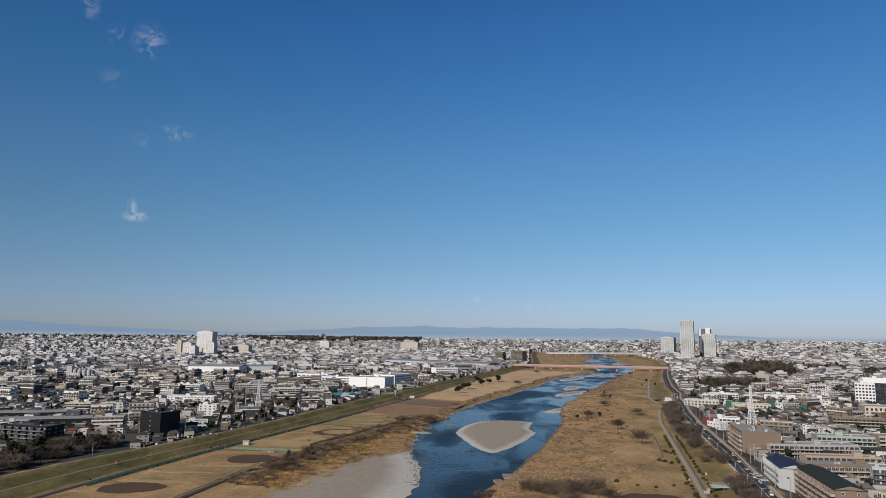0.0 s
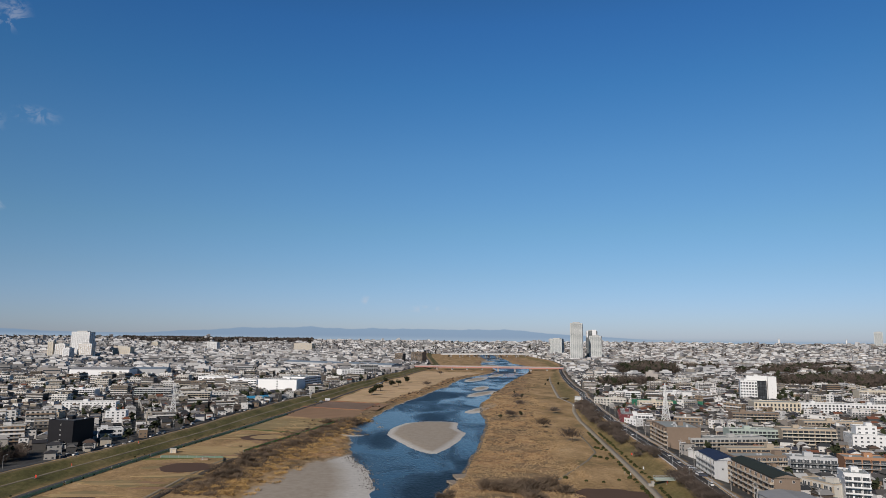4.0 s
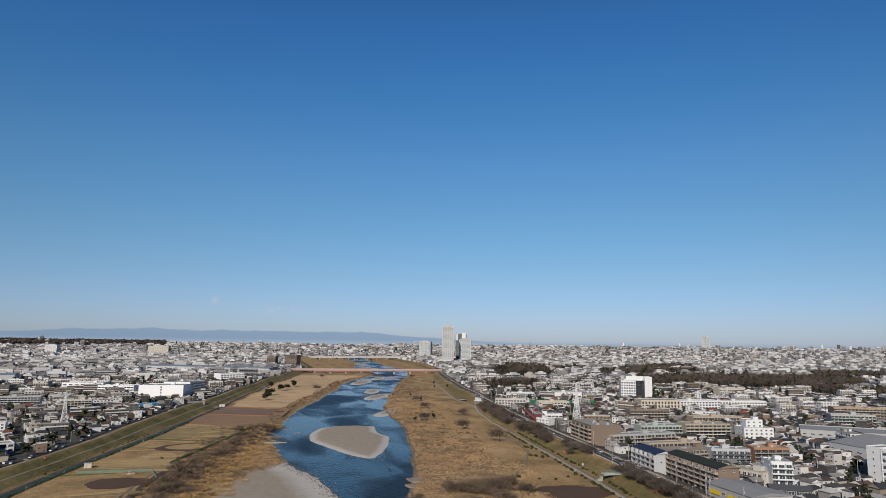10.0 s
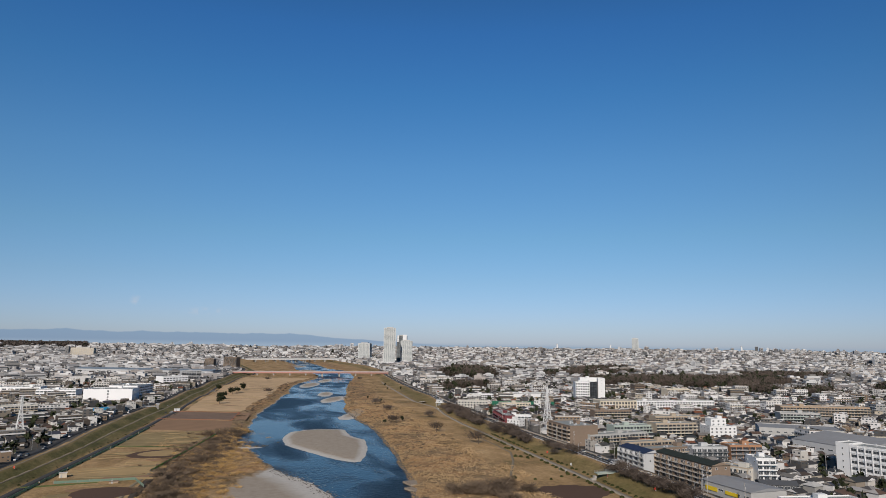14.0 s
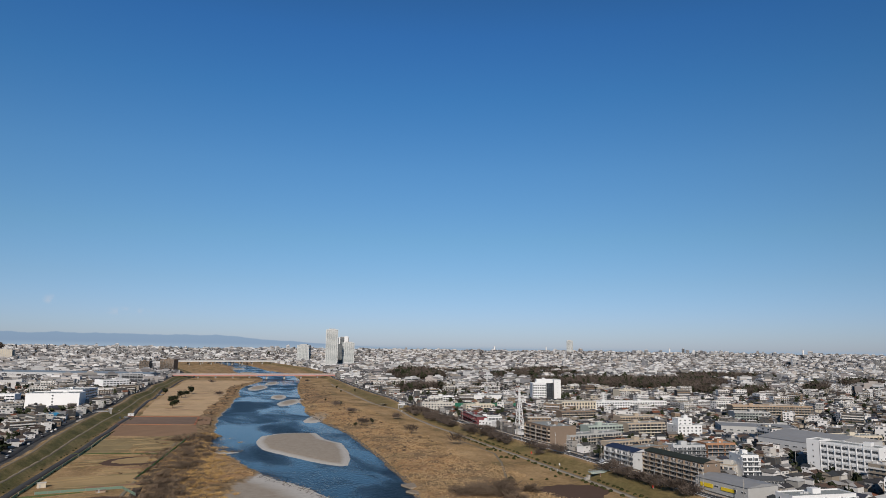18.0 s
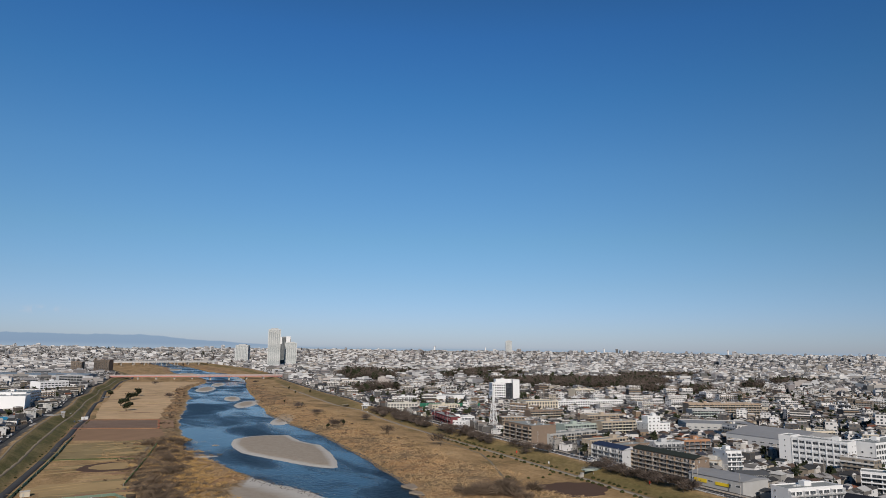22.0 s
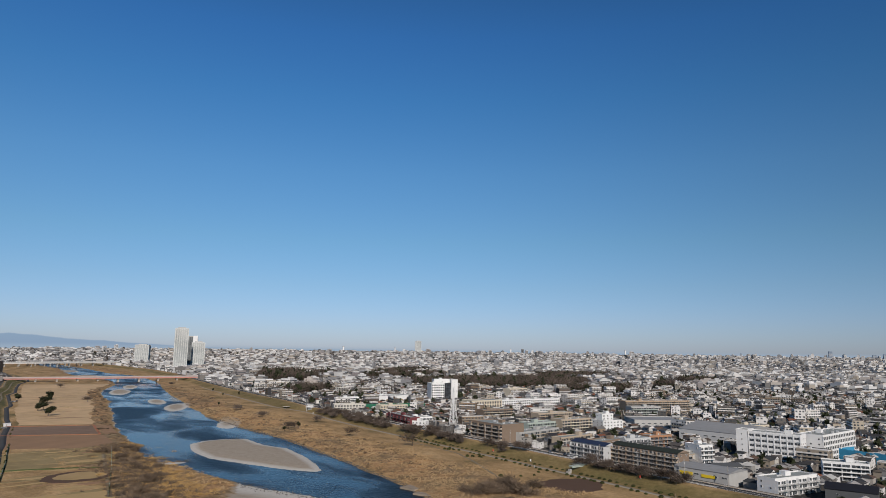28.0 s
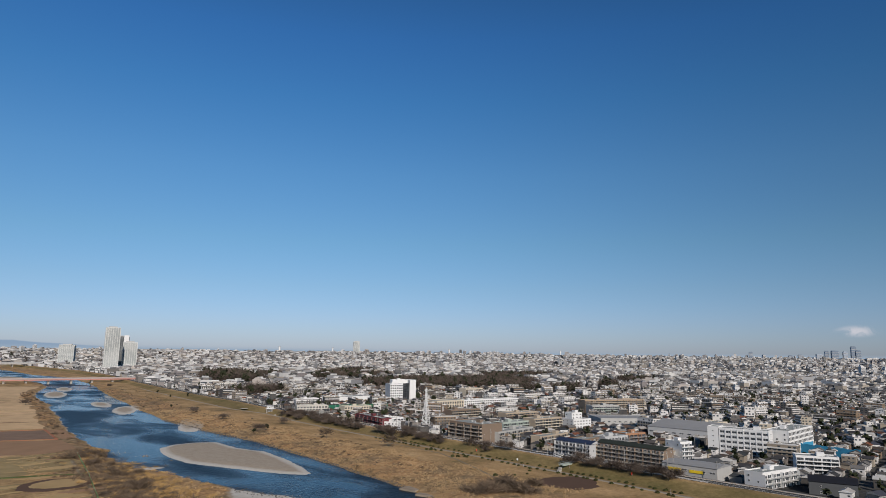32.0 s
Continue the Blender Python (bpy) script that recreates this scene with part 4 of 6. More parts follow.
block("factory_building", "white office block of the works with strip windows", -199, 1054, -10, 52, 24, 4, "brightwhite", bay=5, win=(4, 1.4), fh=3.5)
block("factory_building", "white works building with roof sheds", -258, 1106, -6, 60, 26, 4, "brightwhite", fh=3.77, bay=8, win=(5, 1.4))
block("warehouse", "white warehouse with pale grey roof", -545, 1290, 5, 112, 50, 2, "brightwhite", "shed", bay=300, side=False, roofmat="metalroof", fh=8.0)
block("warehouse", "pale blue warehouse with a low roof", -473, 1344, 10, 70, 44, 2, "lightgrey", "shed", bay=300, side=False, roofmat="bluegrey", fh=7.6)
block("boat_shed", "low shed with bright blue metal roof", -116, 846, 34, 30, 16, 1, "white", "gable", fh=4.47, bay=6, roofmat="brightblue")
block("boat_shed", "grey metal shed beside the levee road", -94, 872, 34, 25, 14, 1, "grey", "gable", fh=4.50, bay=6, roofmat="metalroof")
block("apartment_tower", "blue white slab of flats by the river", -34, 1470, 15, 40, 16, 8, "lightgrey", balcony="lightgrey", bay=5, fh=2.9)
block("apartment_tower", "brown residential tower with dark sides", -2, 2150, -20, 28, 22, 12, "brown", bay=5, fh=2.75, balcony="tan")
block("apartment_tower", "brown residential tower with dark sides", 58, 2112, -30, 42, 24, 14, "brown", bay=5, fh=2.75, balcony="tan")
block("train_depot", "long low depot with blue grey metal roof", -158, 1790, -30, 371, 50, 2, "lightgrey", "shed", bay=20, win=(8, 1.4), side=False, roofmat="bluegrey", fh=6.8)
block("office_building", "white low office by the levee bend", -60, 1388, 30, 50, 30, 4, "brightwhite", bay=6, win=(4, 1.4), fh=4.0)
block("apartment_block", "white five storey block behind the factory", -354, 851, 0, 51, 12, 5, "white", balcony="white", bay=3.4, fh=2.51)
block("apartment_block", "grey gallery block of flats", -265, 877, 4, 48, 12, 5, "grey", balcony="lightgrey", bay=3.4, fh=2.55)
block("apartment_block", "grey gallery block of flats", -188, 822, 10, 35, 12, 5, "offwhite", balcony="beige", bay=3.4, fh=2.57)


def high_rise(label, x, y, deg, w, d, top, wall, strips, floors, z=8, name="residential_tower", podium=None):
    """A tower: core wall, corner piers, a gallery band for every floor on each face, window strips between and a roof crown."""
    rot = radians(deg)
    keep(x, y, rot, w + 10, d + 10)
    z = float(height(np.array(x), np.array(y))) - 0.5
    h = top - z - 2.2
    t = thing(name, x, y, z, rot, label, "tower")
    part("wall", Bag().box(0, d / 2, 0, w, d, h), strips, t)
    for px, py in ((-w / 2, 0), (w / 2, 0), (-w / 2, d), (w / 2, d)):
        part("corner_pier", Bag().box(px, py, 0, 2.4, 2.4, h + 1.2), wall, t)
    n = max(2, int(w / 7))
    for i in range(1, n):
        part("pier", Bag().box(-w / 2 + w * i / n, -.05, 0, 1.5, 1.3, h), wall, t)
    m2 = max(2, int(d / 7))
    for i in range(1, m2):
        for sx in (-w / 2, w / 2):
            part("pier", Bag().box(sx, d * i / m2, 0, 1.3, 1.5, h), wall, t)
    fh = h / floors
    band = Bag()
    band.box(0, -.35, 0, w - 2.6, .9, fh * .5, 0, 0, True)
    band.box(0, d + .35, 0, w - 2.6, .9, fh * .5, 0, 0, True)
    band.box(-w / 2 - .35, d / 2, 0, .9, d - 2.6, fh * .5, 0, 0, True)
    band.box(w / 2 + .35, d / 2, 0, .9, d - 2.6, fh * .5, 0, 0, True)
    bm = band.mesh("floor_band", [wall])
    for f in range(floors):
        part("floor_band", bm, None, t, m=pose(0, 0, f * fh, 0, 0, 0))
    crown = part("crown", Bag().box(0, d / 2, h + .01, w + .4, d + .4, 2.2), wall, t)
    part("plant_room", Bag().box(0, d / 2, h + 2.2, w * .6, d * .6, 3.5), "grey", crown)
    if podium:
        part("podium", Bag().box(podium[0], d / 2, 0, podium[1], d + 16, podium[2]), wall, t)
    return t


high_rise("tallest slender light grey residential tower by the bridge", 663, 2514, -16, 44, 36, 154, "towergrey", "towerdark", 42)
high_rise("light grey residential tower beside taller one", 763, 2620, -18, 46, 36, 105, "towergrey", "towerdark", 28, podium=(0, 70, 16))
high_rise("residential tower with dark top and white crown", 775, 2732, -18, 42, 34, 127, "darkgrey", "towerdark", 34)
T_BACK = bpy.data.objects["residential_tower.002"]
for tx, tw, th in ((-17, 6, 130), (12, 17, 134)):
    part("white_slab", Bag().box(tx, -1.2, th - 36, tw, 3, 28, 0, 0, True), "white", T_BACK, "plain white slab of the tower top")
high_rise("white office tower standing apart near the rail bridge", 706, 3165, -26, 56, 40, 94, "towergrey", "towerdark", 24, podium=(0, 90, 10))
high_rise("slender grey twin office tower far behind the town", 2645, 3680, -35, 40, 36, 150, "towergrey", "towerdark", 26, name="office_tower")
high_rise("wide pale residential tower of the southern town", -1088, 2230, -14, 70, 24, 99, "white", "lightgrey", 40)
high_rise("white and brown residential slab of the southern town", -1099, 2133, -14, 36, 16, 59, "white", "beige", 24)
high_rise("white and brown residential slab of the southern town", -1038, 2167, -14, 52, 16, 60, "white", "beige", 24)
high_rise("slim beige residential tower before white slabs", -1054, 2089, -14, 22, 18, 47, "white", "lightgrey", 20)
high_rise("slim brown residential tower of the southern town", -1142, 2154, -14, 18, 18, 65, "cream", "lightgrey", 24)
high_rise("wide beige slab of flats in the southern town", -990, 2325, -14, 68, 20, 49, "cream", "lightgrey", 14)
high_rise("slim beige tower of the southern town", -1285, 3297, -12, 32, 24, 58, "cream", "lightgrey", 20)
high_rise("pale wide apartment tower of the southern town", -515, 3147, -12, 89, 24, 59, "cream", "lightgrey", 20)
high_rise("white apartment tower below the wooded hill", -942, 3128, -12, 48, 24, 60, "white", "grey", 20)


def chimney(x, y, top, r, label):
    """A tall tapered incinerator stack with a flared rim."""
    z = float(height(np.array(x), np.array(y)))
    t = thing("chimney", x, y, z, 0, label, "chimney")
    part("shaft", Bag().bar((0, 0, 0), (0, 0, top - z), r, 0, 10, r * .8), "white", t)
    part("rim", Bag().bar((0, 0, top - z), (0, 0, top - z + 3), r * .95, 0, 10), "lightgrey", t)


for x, y, top, r in ((2249, 4013, 106, 7), (3185, 3319, 104, 6), (2553, 3827, 104, 5), (3700, 2734, 104, 6)):
    chimney(x, y, top, r, "tall white chimney of a distant works")


def skyscraper(x, y, top, w, matname):
    """A distant office tower: shaft, set-back crown and floor belts."""
    z = float(height(np.array(x), np.array(y)))
    t = thing("skyscraper", x, y, z, radians(-60), "distant downtown office tower in haze tinted blue grey", "tower", "downtown towers")
    h = top - z
    part("shaft", Bag().box(0, 0, 0, w, w * .8, h * .93), matname, t)
    part("crown", Bag().box(0, 0, h * .93 + .01, w * .8, w * .6, h * .07), matname, t)
    for i in range(1, 6):
        part("belt", Bag().box(0, 0, h * .155 * i, w + .8, w * .8 + .8, 2.0, 0, 0, True), "lightgrey", t)


# the blue haze of distance is put into the base colour of these towers
M["hazeblue"] = mat("haze_blue_tower_face", (.20, .25, .32), 0.4, 0.1, 0.05)
M["hazepale"] = mat("haze_pale_tower_face", (.36, .42, .50), 0.4, 0.1, 0.05)
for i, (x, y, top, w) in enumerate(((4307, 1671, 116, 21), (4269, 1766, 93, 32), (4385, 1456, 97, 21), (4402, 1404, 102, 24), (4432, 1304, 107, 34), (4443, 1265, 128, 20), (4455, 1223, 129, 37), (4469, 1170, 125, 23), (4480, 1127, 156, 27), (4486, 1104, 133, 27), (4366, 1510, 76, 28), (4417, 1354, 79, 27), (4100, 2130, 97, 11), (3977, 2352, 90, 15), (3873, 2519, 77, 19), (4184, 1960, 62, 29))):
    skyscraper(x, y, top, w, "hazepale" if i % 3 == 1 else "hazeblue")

# ---------- trees and plants ----------
def leaf_crown(rnd, h, r, n, leaf, low=0.25, flat=1.0):
    """Many small leaf clumps (bent quads) in an uneven crown."""
    b = Bag()
    lobes = [(rnd.uniform(-.45, .45) * r, rnd.uniform(-.45, .45) * r, h * rnd.uniform(low + .2, .85), r * rnd.uniform(.4, .65)) for _ in range(6)]
    for i in range(n):
        lx, ly, lz, lr = lobes[i % 6]
        u = Vector((rnd.gauss(0, 1), rnd.gauss(0, 1), rnd.gauss(0, 1))).normalized()
        p = Vector((lx, ly, lz)) + Vector((u.x * lr, u.y * lr, u.z * lr * flat)) * rnd.uniform(.55, 1.0)
        p.z = min(max(p.z, h * low), h)
        a = Vector((rnd.gauss(0, 1), rnd.gauss(0, 1), rnd.gauss(0, .6))).normalized() * leaf * rnd.uniform(.6, 1.3)
        c = a.cross(u).normalized() * leaf * rnd.uniform(.4, .9)
        b.add([tuple(p - a - c), tuple(p + a - c * .6), tuple(p + a * .8 + c), tuple(p - a * .7 + c * .8)], [(0, 1, 2, 3)])
    return b


def limbs(rnd, h, r, n, thick, start=0.25):
    """A tapered trunk with forking limbs; returns the bag and the tips."""
    b = Bag()
    top = Vector((rnd.uniform(-.1, .1) * r, rnd.uniform(-.1, .1) * r, h * .55))
    b.bar((0, 0, 0), top, thick, 0, 6, thick * .6)
    tips = [top]
    for i in range(n):
        t = 2 * math.pi * (i + rnd.random()) / n
        s = top * rnd.uniform(start / .55, .95)
        e = Vector((math.cos(t) * r * rnd.uniform(.55, .9), math.sin(t) * r * rnd.uniform(.55, .9), h * rnd.uniform(.6, .95)))
        k = s.lerp(e, .5) + Vector((0, 0, h * .06))
        b.bar(s, k, thick * .5, 0, 4, thick * .34)
        b.bar(k, e, thick * .34, 0, 4, thick * .12)
        tips += [k, e, k.lerp(e, .5)]
    return b, tips


def twigs(rnd, tips, n, length, r, h):
    b = Bag()
    for i in range(n):
        p = rnd.choice(tips)
        d = Vector((p.x * .6 + rnd.gauss(0, r * .5), p.y * .6 + rnd.gauss(0, r * .5), rnd.uniform(.0, h * .5))).normalized() * length * rnd.uniform(.5, 1.3)
        s = d.orthogonal().normalized() * rnd.uniform(.07, .19)
        b.add([tuple(p - s), tuple(p + s), tuple(p + d)], [(0, 1, 2)])
        q = p + d * rnd.uniform(.3, .7)
        d2 = Vector((d.x + rnd.gauss(0, length * .6), d.y + rnd.gauss(0, length * .6), d.z + rnd.gauss(0, length * .4))) * .6
        b.add([tuple(q - s * .8), tuple(q + s * .8), tuple(q + d2)], [(0, 1, 2)])
    return b


def make_tree(kind, seed, x, y, z, h, r, label, group):
    rnd = random.Random(seed)
    t = thing({"bare": "bare_tree", "ever": "evergreen_tree", "bush": "dry_bush"}[kind], x, y, z, rnd.uniform(0, 6), label, "bush" if kind == "bush" else "tree", group)
    if kind == "bare":
        b, tips = limbs(rnd, h, r, 8, .05 * h * .5)
        part("trunk", b, "bark", t)
        part("crown", thicket(rnd, r * 1.05, h * .72, 460, h * .28), "twig", t)
    elif kind == "ever":
        b, tips = limbs(rnd, h, r, 5, .03 * h)
        part("trunk", b, "bark", t)
        part("crown", leaf_crown(rnd, h, r, 260, r * .17), "ever", t)
    else:
        b, tips = limbs(rnd, h, r, 9, .04 * h, .1)
        part("trunk", b, "bark", t)
        part("crown", thicket(rnd, r, h, 420), "drybush", t)
    return t


def thicket(rnd, r, h, n, lift=0.0):
    """Thin stems that fill an uneven dome from the ground up."""
    b = Bag()
    lobes = [(rnd.uniform(-.5, .5) * r, rnd.uniform(-.5, .5) * r, rnd.uniform(.6, 1.0)) for _ in range(5)]
    for i in range(n):
        lx, ly, k = lobes[i % 5]
        p = Vector((lx + rnd.gauss(0, r * .22), ly + rnd.gauss(0, r * .22), lift + h * k * rnd.uniform(0, .6)))
        d = Vector(((p.x - lx) * .9 + rnd.gauss(0, .25) * r * .5, (p.y - ly) * .9 + rnd.gauss(0, .25) * r * .5, h * k * rnd.uniform(.2, .5)))
        s = d.orthogonal().normalized() * rnd.uniform(.05, .12)
        b.add([tuple(p - s), tuple(p + s), tuple(p + d)], [(0, 1, 2)])
    return b


PROTO = {}


def plant(kind, x, y, size, label, group, rnd):
    """Places a copy of one of four trees of a kind, at that size."""
    v = rnd.randrange(4)
    key = (kind, v)
    z = float(height(np.array(x), np.array(y))) - .1
    hr = {"bare": (6.5, 4.6), "ever": (8.5, 3.6), "bush": (3.0, 3.0)}[kind]
    if key not in PROTO:
        PROTO[key] = make_tree(kind, 11 + v * 7, x, y, z, *hr, label, group)
        ob = PROTO[key]
        ob.scale = (size,) * 3
        return ob
    src = PROTO[key]
    keep_s = tuple(src.scale)
    src.scale = (1, 1, 1)
    ob = copy_thing(src, pose(x, y, z, 0, 0, rnd.uniform(0, 360)) @ Matrix.Diagonal((size, size, size * rnd.uniform(.85, 1.15), 1)))
    src.scale = keep_s
    return tagged(ob, label, "", group)


# ---------- the town ----------
def bag_arrays(b):
    tri = [f for f in b.f]
    loops = np.array([i for f in tri for i in f], np.int64)
    size = np.array([len(f) for f in tri], np.int64)
    return np.array(b.v, float), loops, size, np.array(b.m, np.int64)


def scatter(name, protos, place, mats, label, category, kind="stuff"):
    """One mesh of many: place rows are prototype, x, y, z, turn, size along x, y, z."""
    V, Lp, Sz, Mi, off = [], [], [], [], 0
    place = np.asarray(place, float)
    for k, b in enumerate(protos):
        rows = place[place[:, 0] == k]
        if not len(rows):
            continue
        v, lp, sz, mi = bag_arrays(b)
        p = v[None] * rows[:, None, 5:8]
        c, s = np.cos(rows[:, 4])[:, None], np.sin(rows[:, 4])[:, None]
        q = np.stack([p[..., 0] * c - p[..., 1] * s + rows[:, 1:2], p[..., 0] * s + p[..., 1] * c + rows[:, 2:3], p[..., 2] + rows[:, 3:4]], -1)
        V.append(q.reshape(-1, 3))
        Lp.append((lp[None] + off + np.arange(len(rows))[:, None] * len(v)).ravel())
        Sz.append(np.tile(sz, len(rows)))
        Mi.append(np.tile(mi, len(rows)))
        off += len(rows) * len(v)
    V, Lp, Sz, Mi = np.concatenate(V), np.concatenate(Lp), np.concatenate(Sz), np.concatenate(Mi)
    me = bpy.data.meshes.new(name)
    me.vertices.add(len(V))
    me.vertices.foreach_set("co", V.astype(np.float32).ravel())
    me.loops.add(len(Lp))
    me.loops.foreach_set("vertex_index", Lp.astype(np.int32))
    me.polygons.add(len(Sz))
    me.polygons.foreach_set("loop_start", np.concatenate([[0], np.cumsum(Sz)[:-1]]).astype(np.int32))
    for m in mats:
        me.materials.append(M[m])
    me.polygons.foreach_set("material_index", Mi.astype(np.int32))
    me.update(calc_edges=True)
    me.shade_flat()
    return tagged(new(name, me), label, category, kind=kind)


def wall_windows(b, w, d, h, mi, rnd, fh=2.8, frac=.46, ww=1.5, wh=1.1):
    """Dark panes set proud of the four walls of a w by d house."""
    for f in range(max(1, int(h / fh))):
        for ax in range(4):
            ln = w if ax % 2 == 0 else d
            n = max(1, int(ln / 3.2))
            for i in range(n):
                if rnd.random() > frac:
                    continue
                u, z = -ln / 2 + ln * (i + .5) / n + rnd.uniform(-.3, .3), f * fh + 1.0
                e = .04
                q = [(u - ww / 2, z), (u + ww / 2, z), (u + ww / 2, z + wh), (u - ww / 2, z + wh)]
                if ax == 0:
                    v = [(x, -d / 2 - e, zz) for x, zz in q]
                elif ax == 1:
                    v = [(w / 2 + e, x, zz) for x, zz in q]
                elif ax == 2:
                    v = [(-x, d / 2 + e, zz) for x, zz in q]
                else:
                    v = [(-w / 2 - e, -x, zz) for x, zz in q]
                b.add(v, [(0, 1, 2, 3)], mi)


def house_proto(seed, kind):
    """mats: 0 wall, 1 roof, 2 glass, 3 flat roof. kind: gable, hip, cube, flats, box"""
    rnd = random.Random(seed)
    b = Bag()
    w, d = rnd.uniform(7.5, 10), rnd.uniform(6.5, 8.5)
    if kind in ("gable", "hip"):
        h = rnd.choice((5.4, 5.8, 6.2))
        b.box(0, 0, 0, w, d, h, 0, 0)
        b.gable(0, 0, h + .01, w, d, d * rnd.uniform(.2, .3), 0, .55, 0 if kind == "gable" else rnd.uniform(2, 3.5), 1, 0)
        if rnd.random() < .6:
            a = rnd.uniform(2.5, 4)
            b.box(rnd.uniform(-.2, .2) * w, -d / 2 - a / 2 + .02, 0, w * .55, a, 3.0, 0, 0)
            b.gable(rnd.uniform(-.1, .1) * w, -d / 2 - a / 2 + .02, 3.01, w * .55, a, .9, 0, .4, 0, 1, 0)
        wall_windows(b, w, d, h, 2, rnd)
        if rnd.random() < .5:
            b.box(w * .2, -d / 2 - .55, 2.75, 3.2, 1.1, 1.1, 0, 0, True)
    elif kind == "cube":
        h = rnd.choice((6, 8.6, 8.8))
        b.box(0, 0, 0, w, d, h, 0, 0)
        b.box(0, 0, h + .01, w - .5, d - .5, .06, 0, 3)
        for px, py, pw, pd in ((0, -d / 2 + .1, w, .2), (0, d / 2 - .1, w, .2), (-w / 2 + .1, 0, .2, d - .45), (w / 2 - .1, 0, .2, d - .45)):
            b.box(px, py, h + .005, pw, pd, .6, 0, 0)
        if rnd.random() < .6:
            b.box(w * .2, d * .15, h + .08, 2.6, 2.6, 2.3, 0, 0)
        wall_windows(b, w, d, h, 2, rnd, 2.9)
    elif kind == "flats":
        w, d, fl = rnd.uniform(16, 26), rnd.uniform(9, 12), rnd.choice((3, 3, 4, 5))
        h = fl * 2.9 + .4
        b.box(0, 0, 0, w, d, h, 0, 0)
        b.box(0, 0, h + .01, w - .6, d - .6, .06, 0, 3)
        for px, py, pw, pd in ((0, -d / 2 + .1, w, .2), (0, d / 2 - .1, w, .2), (-w / 2 + .1, 0, .2, d - .45), (w / 2 - .1, 0, .2, d - .45)):
            b.box(px, py, h + .005, pw, pd, .6, 0, 0)
        for f in range(1, fl):
            b.box(0, -d / 2 - .6, f * 2.9, w - .4, 1.2, 1.15, 0, 0, True)
            b.box(0, d / 2 + .5, f * 2.9, w - .4, 1.0, 1.1, 0, 0, True)
        for k in range(3):
            b.box(rnd.uniform(-.4, .4) * w, rnd.uniform(-.3, .3) * d, h + .08, rnd.uniform(1.5, 4), rnd.uniform(1.2, 3), rnd.uniform(1, 2.6), 0, 0)
        wall_windows(b, w, d, h, 2, rnd, 2.9, .9, 2.0, 1.5)
    return b


KINDS = ["gable", "gable", "hip", "gable", "cube", "hip", "gable", "cube", "flats", "flats", "cube", "hip", "flats", "gable"]
HOUSES = [house_proto(100 + i, k) for i, k in enumerate(KINDS)]
BIG = [i for i, k in enumerate(KINDS) if k == "flats"]
SMALL = [i for i, k in enumerate(KINDS) if k != "flats"]
PITCHED = [i for i, k in enumerate(KINDS) if k in ("gable", "hip")]


def far_box(seed, tall):
    rnd = random.Random(seed)
    b = Bag()
    w, d, h = rnd.uniform(7.5, 12), rnd.uniform(7, 9.5), rnd.uniform(5.5, 8.5) if not tall else rnd.uniform(11, 24)
    if tall:
        w, d = rnd.uniform(16, 34), rnd.uniform(11, 16)
    b.box(0, 0, 0, w, d, h, 0, 0)
    low_roof = not tall and rnd.random() < .8
    if low_roof:
        b.f.pop()
        b.m.pop()
    if tall:
        for f in range(1, int(h / 3), 2):
            e = .15
            b.add([(-w / 2 + .6, -d / 2 - e, f * 3 + .4), (w / 2 - .6, -d / 2 - e, f * 3 + .4), (w / 2 - .6, -d / 2 - e, f * 3 + 2.2), (-w / 2 + .6, -d / 2 - e, f * 3 + 2.2)], [(0, 1, 2, 3)], 2)
            b.add([(-w / 2 - e, d / 2 - .6, f * 3 + .4), (-w / 2 - e, -d / 2 + .6, f * 3 + .4), (-w / 2 - e, -d / 2 + .6, f * 3 + 2.2), (-w / 2 - e, d / 2 - .6, f * 3 + 2.2)], [(0, 1, 2, 3)], 2)
        b.box(0, 0, h + .02, w * .5, d * .5, 3, 0, 0)
        b.box(0, 0, h + .01, w - .6, d - .6, .1, 0, 3)
    elif low_roof:
        W, D, k, e = w / 2 + .5, d / 2 + .5, rnd.choice((0, 3)), rnd.uniform(1.5, 3)
        b.add([(-W, -D, h), (W, -D, h), (W, D, h), (-W, D, h), (-W + k, 0, h + e), (W - k, 0, h + e)], [(0, 1, 5, 4), (2, 3, 4, 5)], 1)
        b.add([(-W, -D, h), (W, -D, h), (W, D, h), (-W, D, h), (-W + k, 0, h + e), (W - k, 0, h + e)], [(1, 2, 5), (3, 0, 4)], 1 if k else 0)
    else:
        b.box(0, 0, h + .01, w - .6, d - .6, .1, 0, 3)
        b.box(w * .2, 0, h + .1, 3, 3, 2.4, 0, 0)
    return b


FAR = [far_box(300 + i, i >= 8) for i in range(12)]

FORESTS = [(1015, 1225, 250, 150, -.1), (1010, 890, 48, 24, .3), (1250, 930, 75, 22, .5), (1030, 1640, 180, 60, .3), (1540, 1420, 160, 60, -.3), (630, 1600, 75, 125, -.35), (1404, 1347, 165, 55, .5), (457, 1181, 60, 30, .2), (1203, 1891, 243, 56, .6), (830, 1861, 112, 66, .3), (689, 1773, 47, 113, -.3), (960, 994, 45, 80, -.4), (1530, 1005, 78, 52, .5)]


def in_forest(x, y):
    return any(blob(np.array(x), np.array(y), *f) > 0 for f in FORESTS)


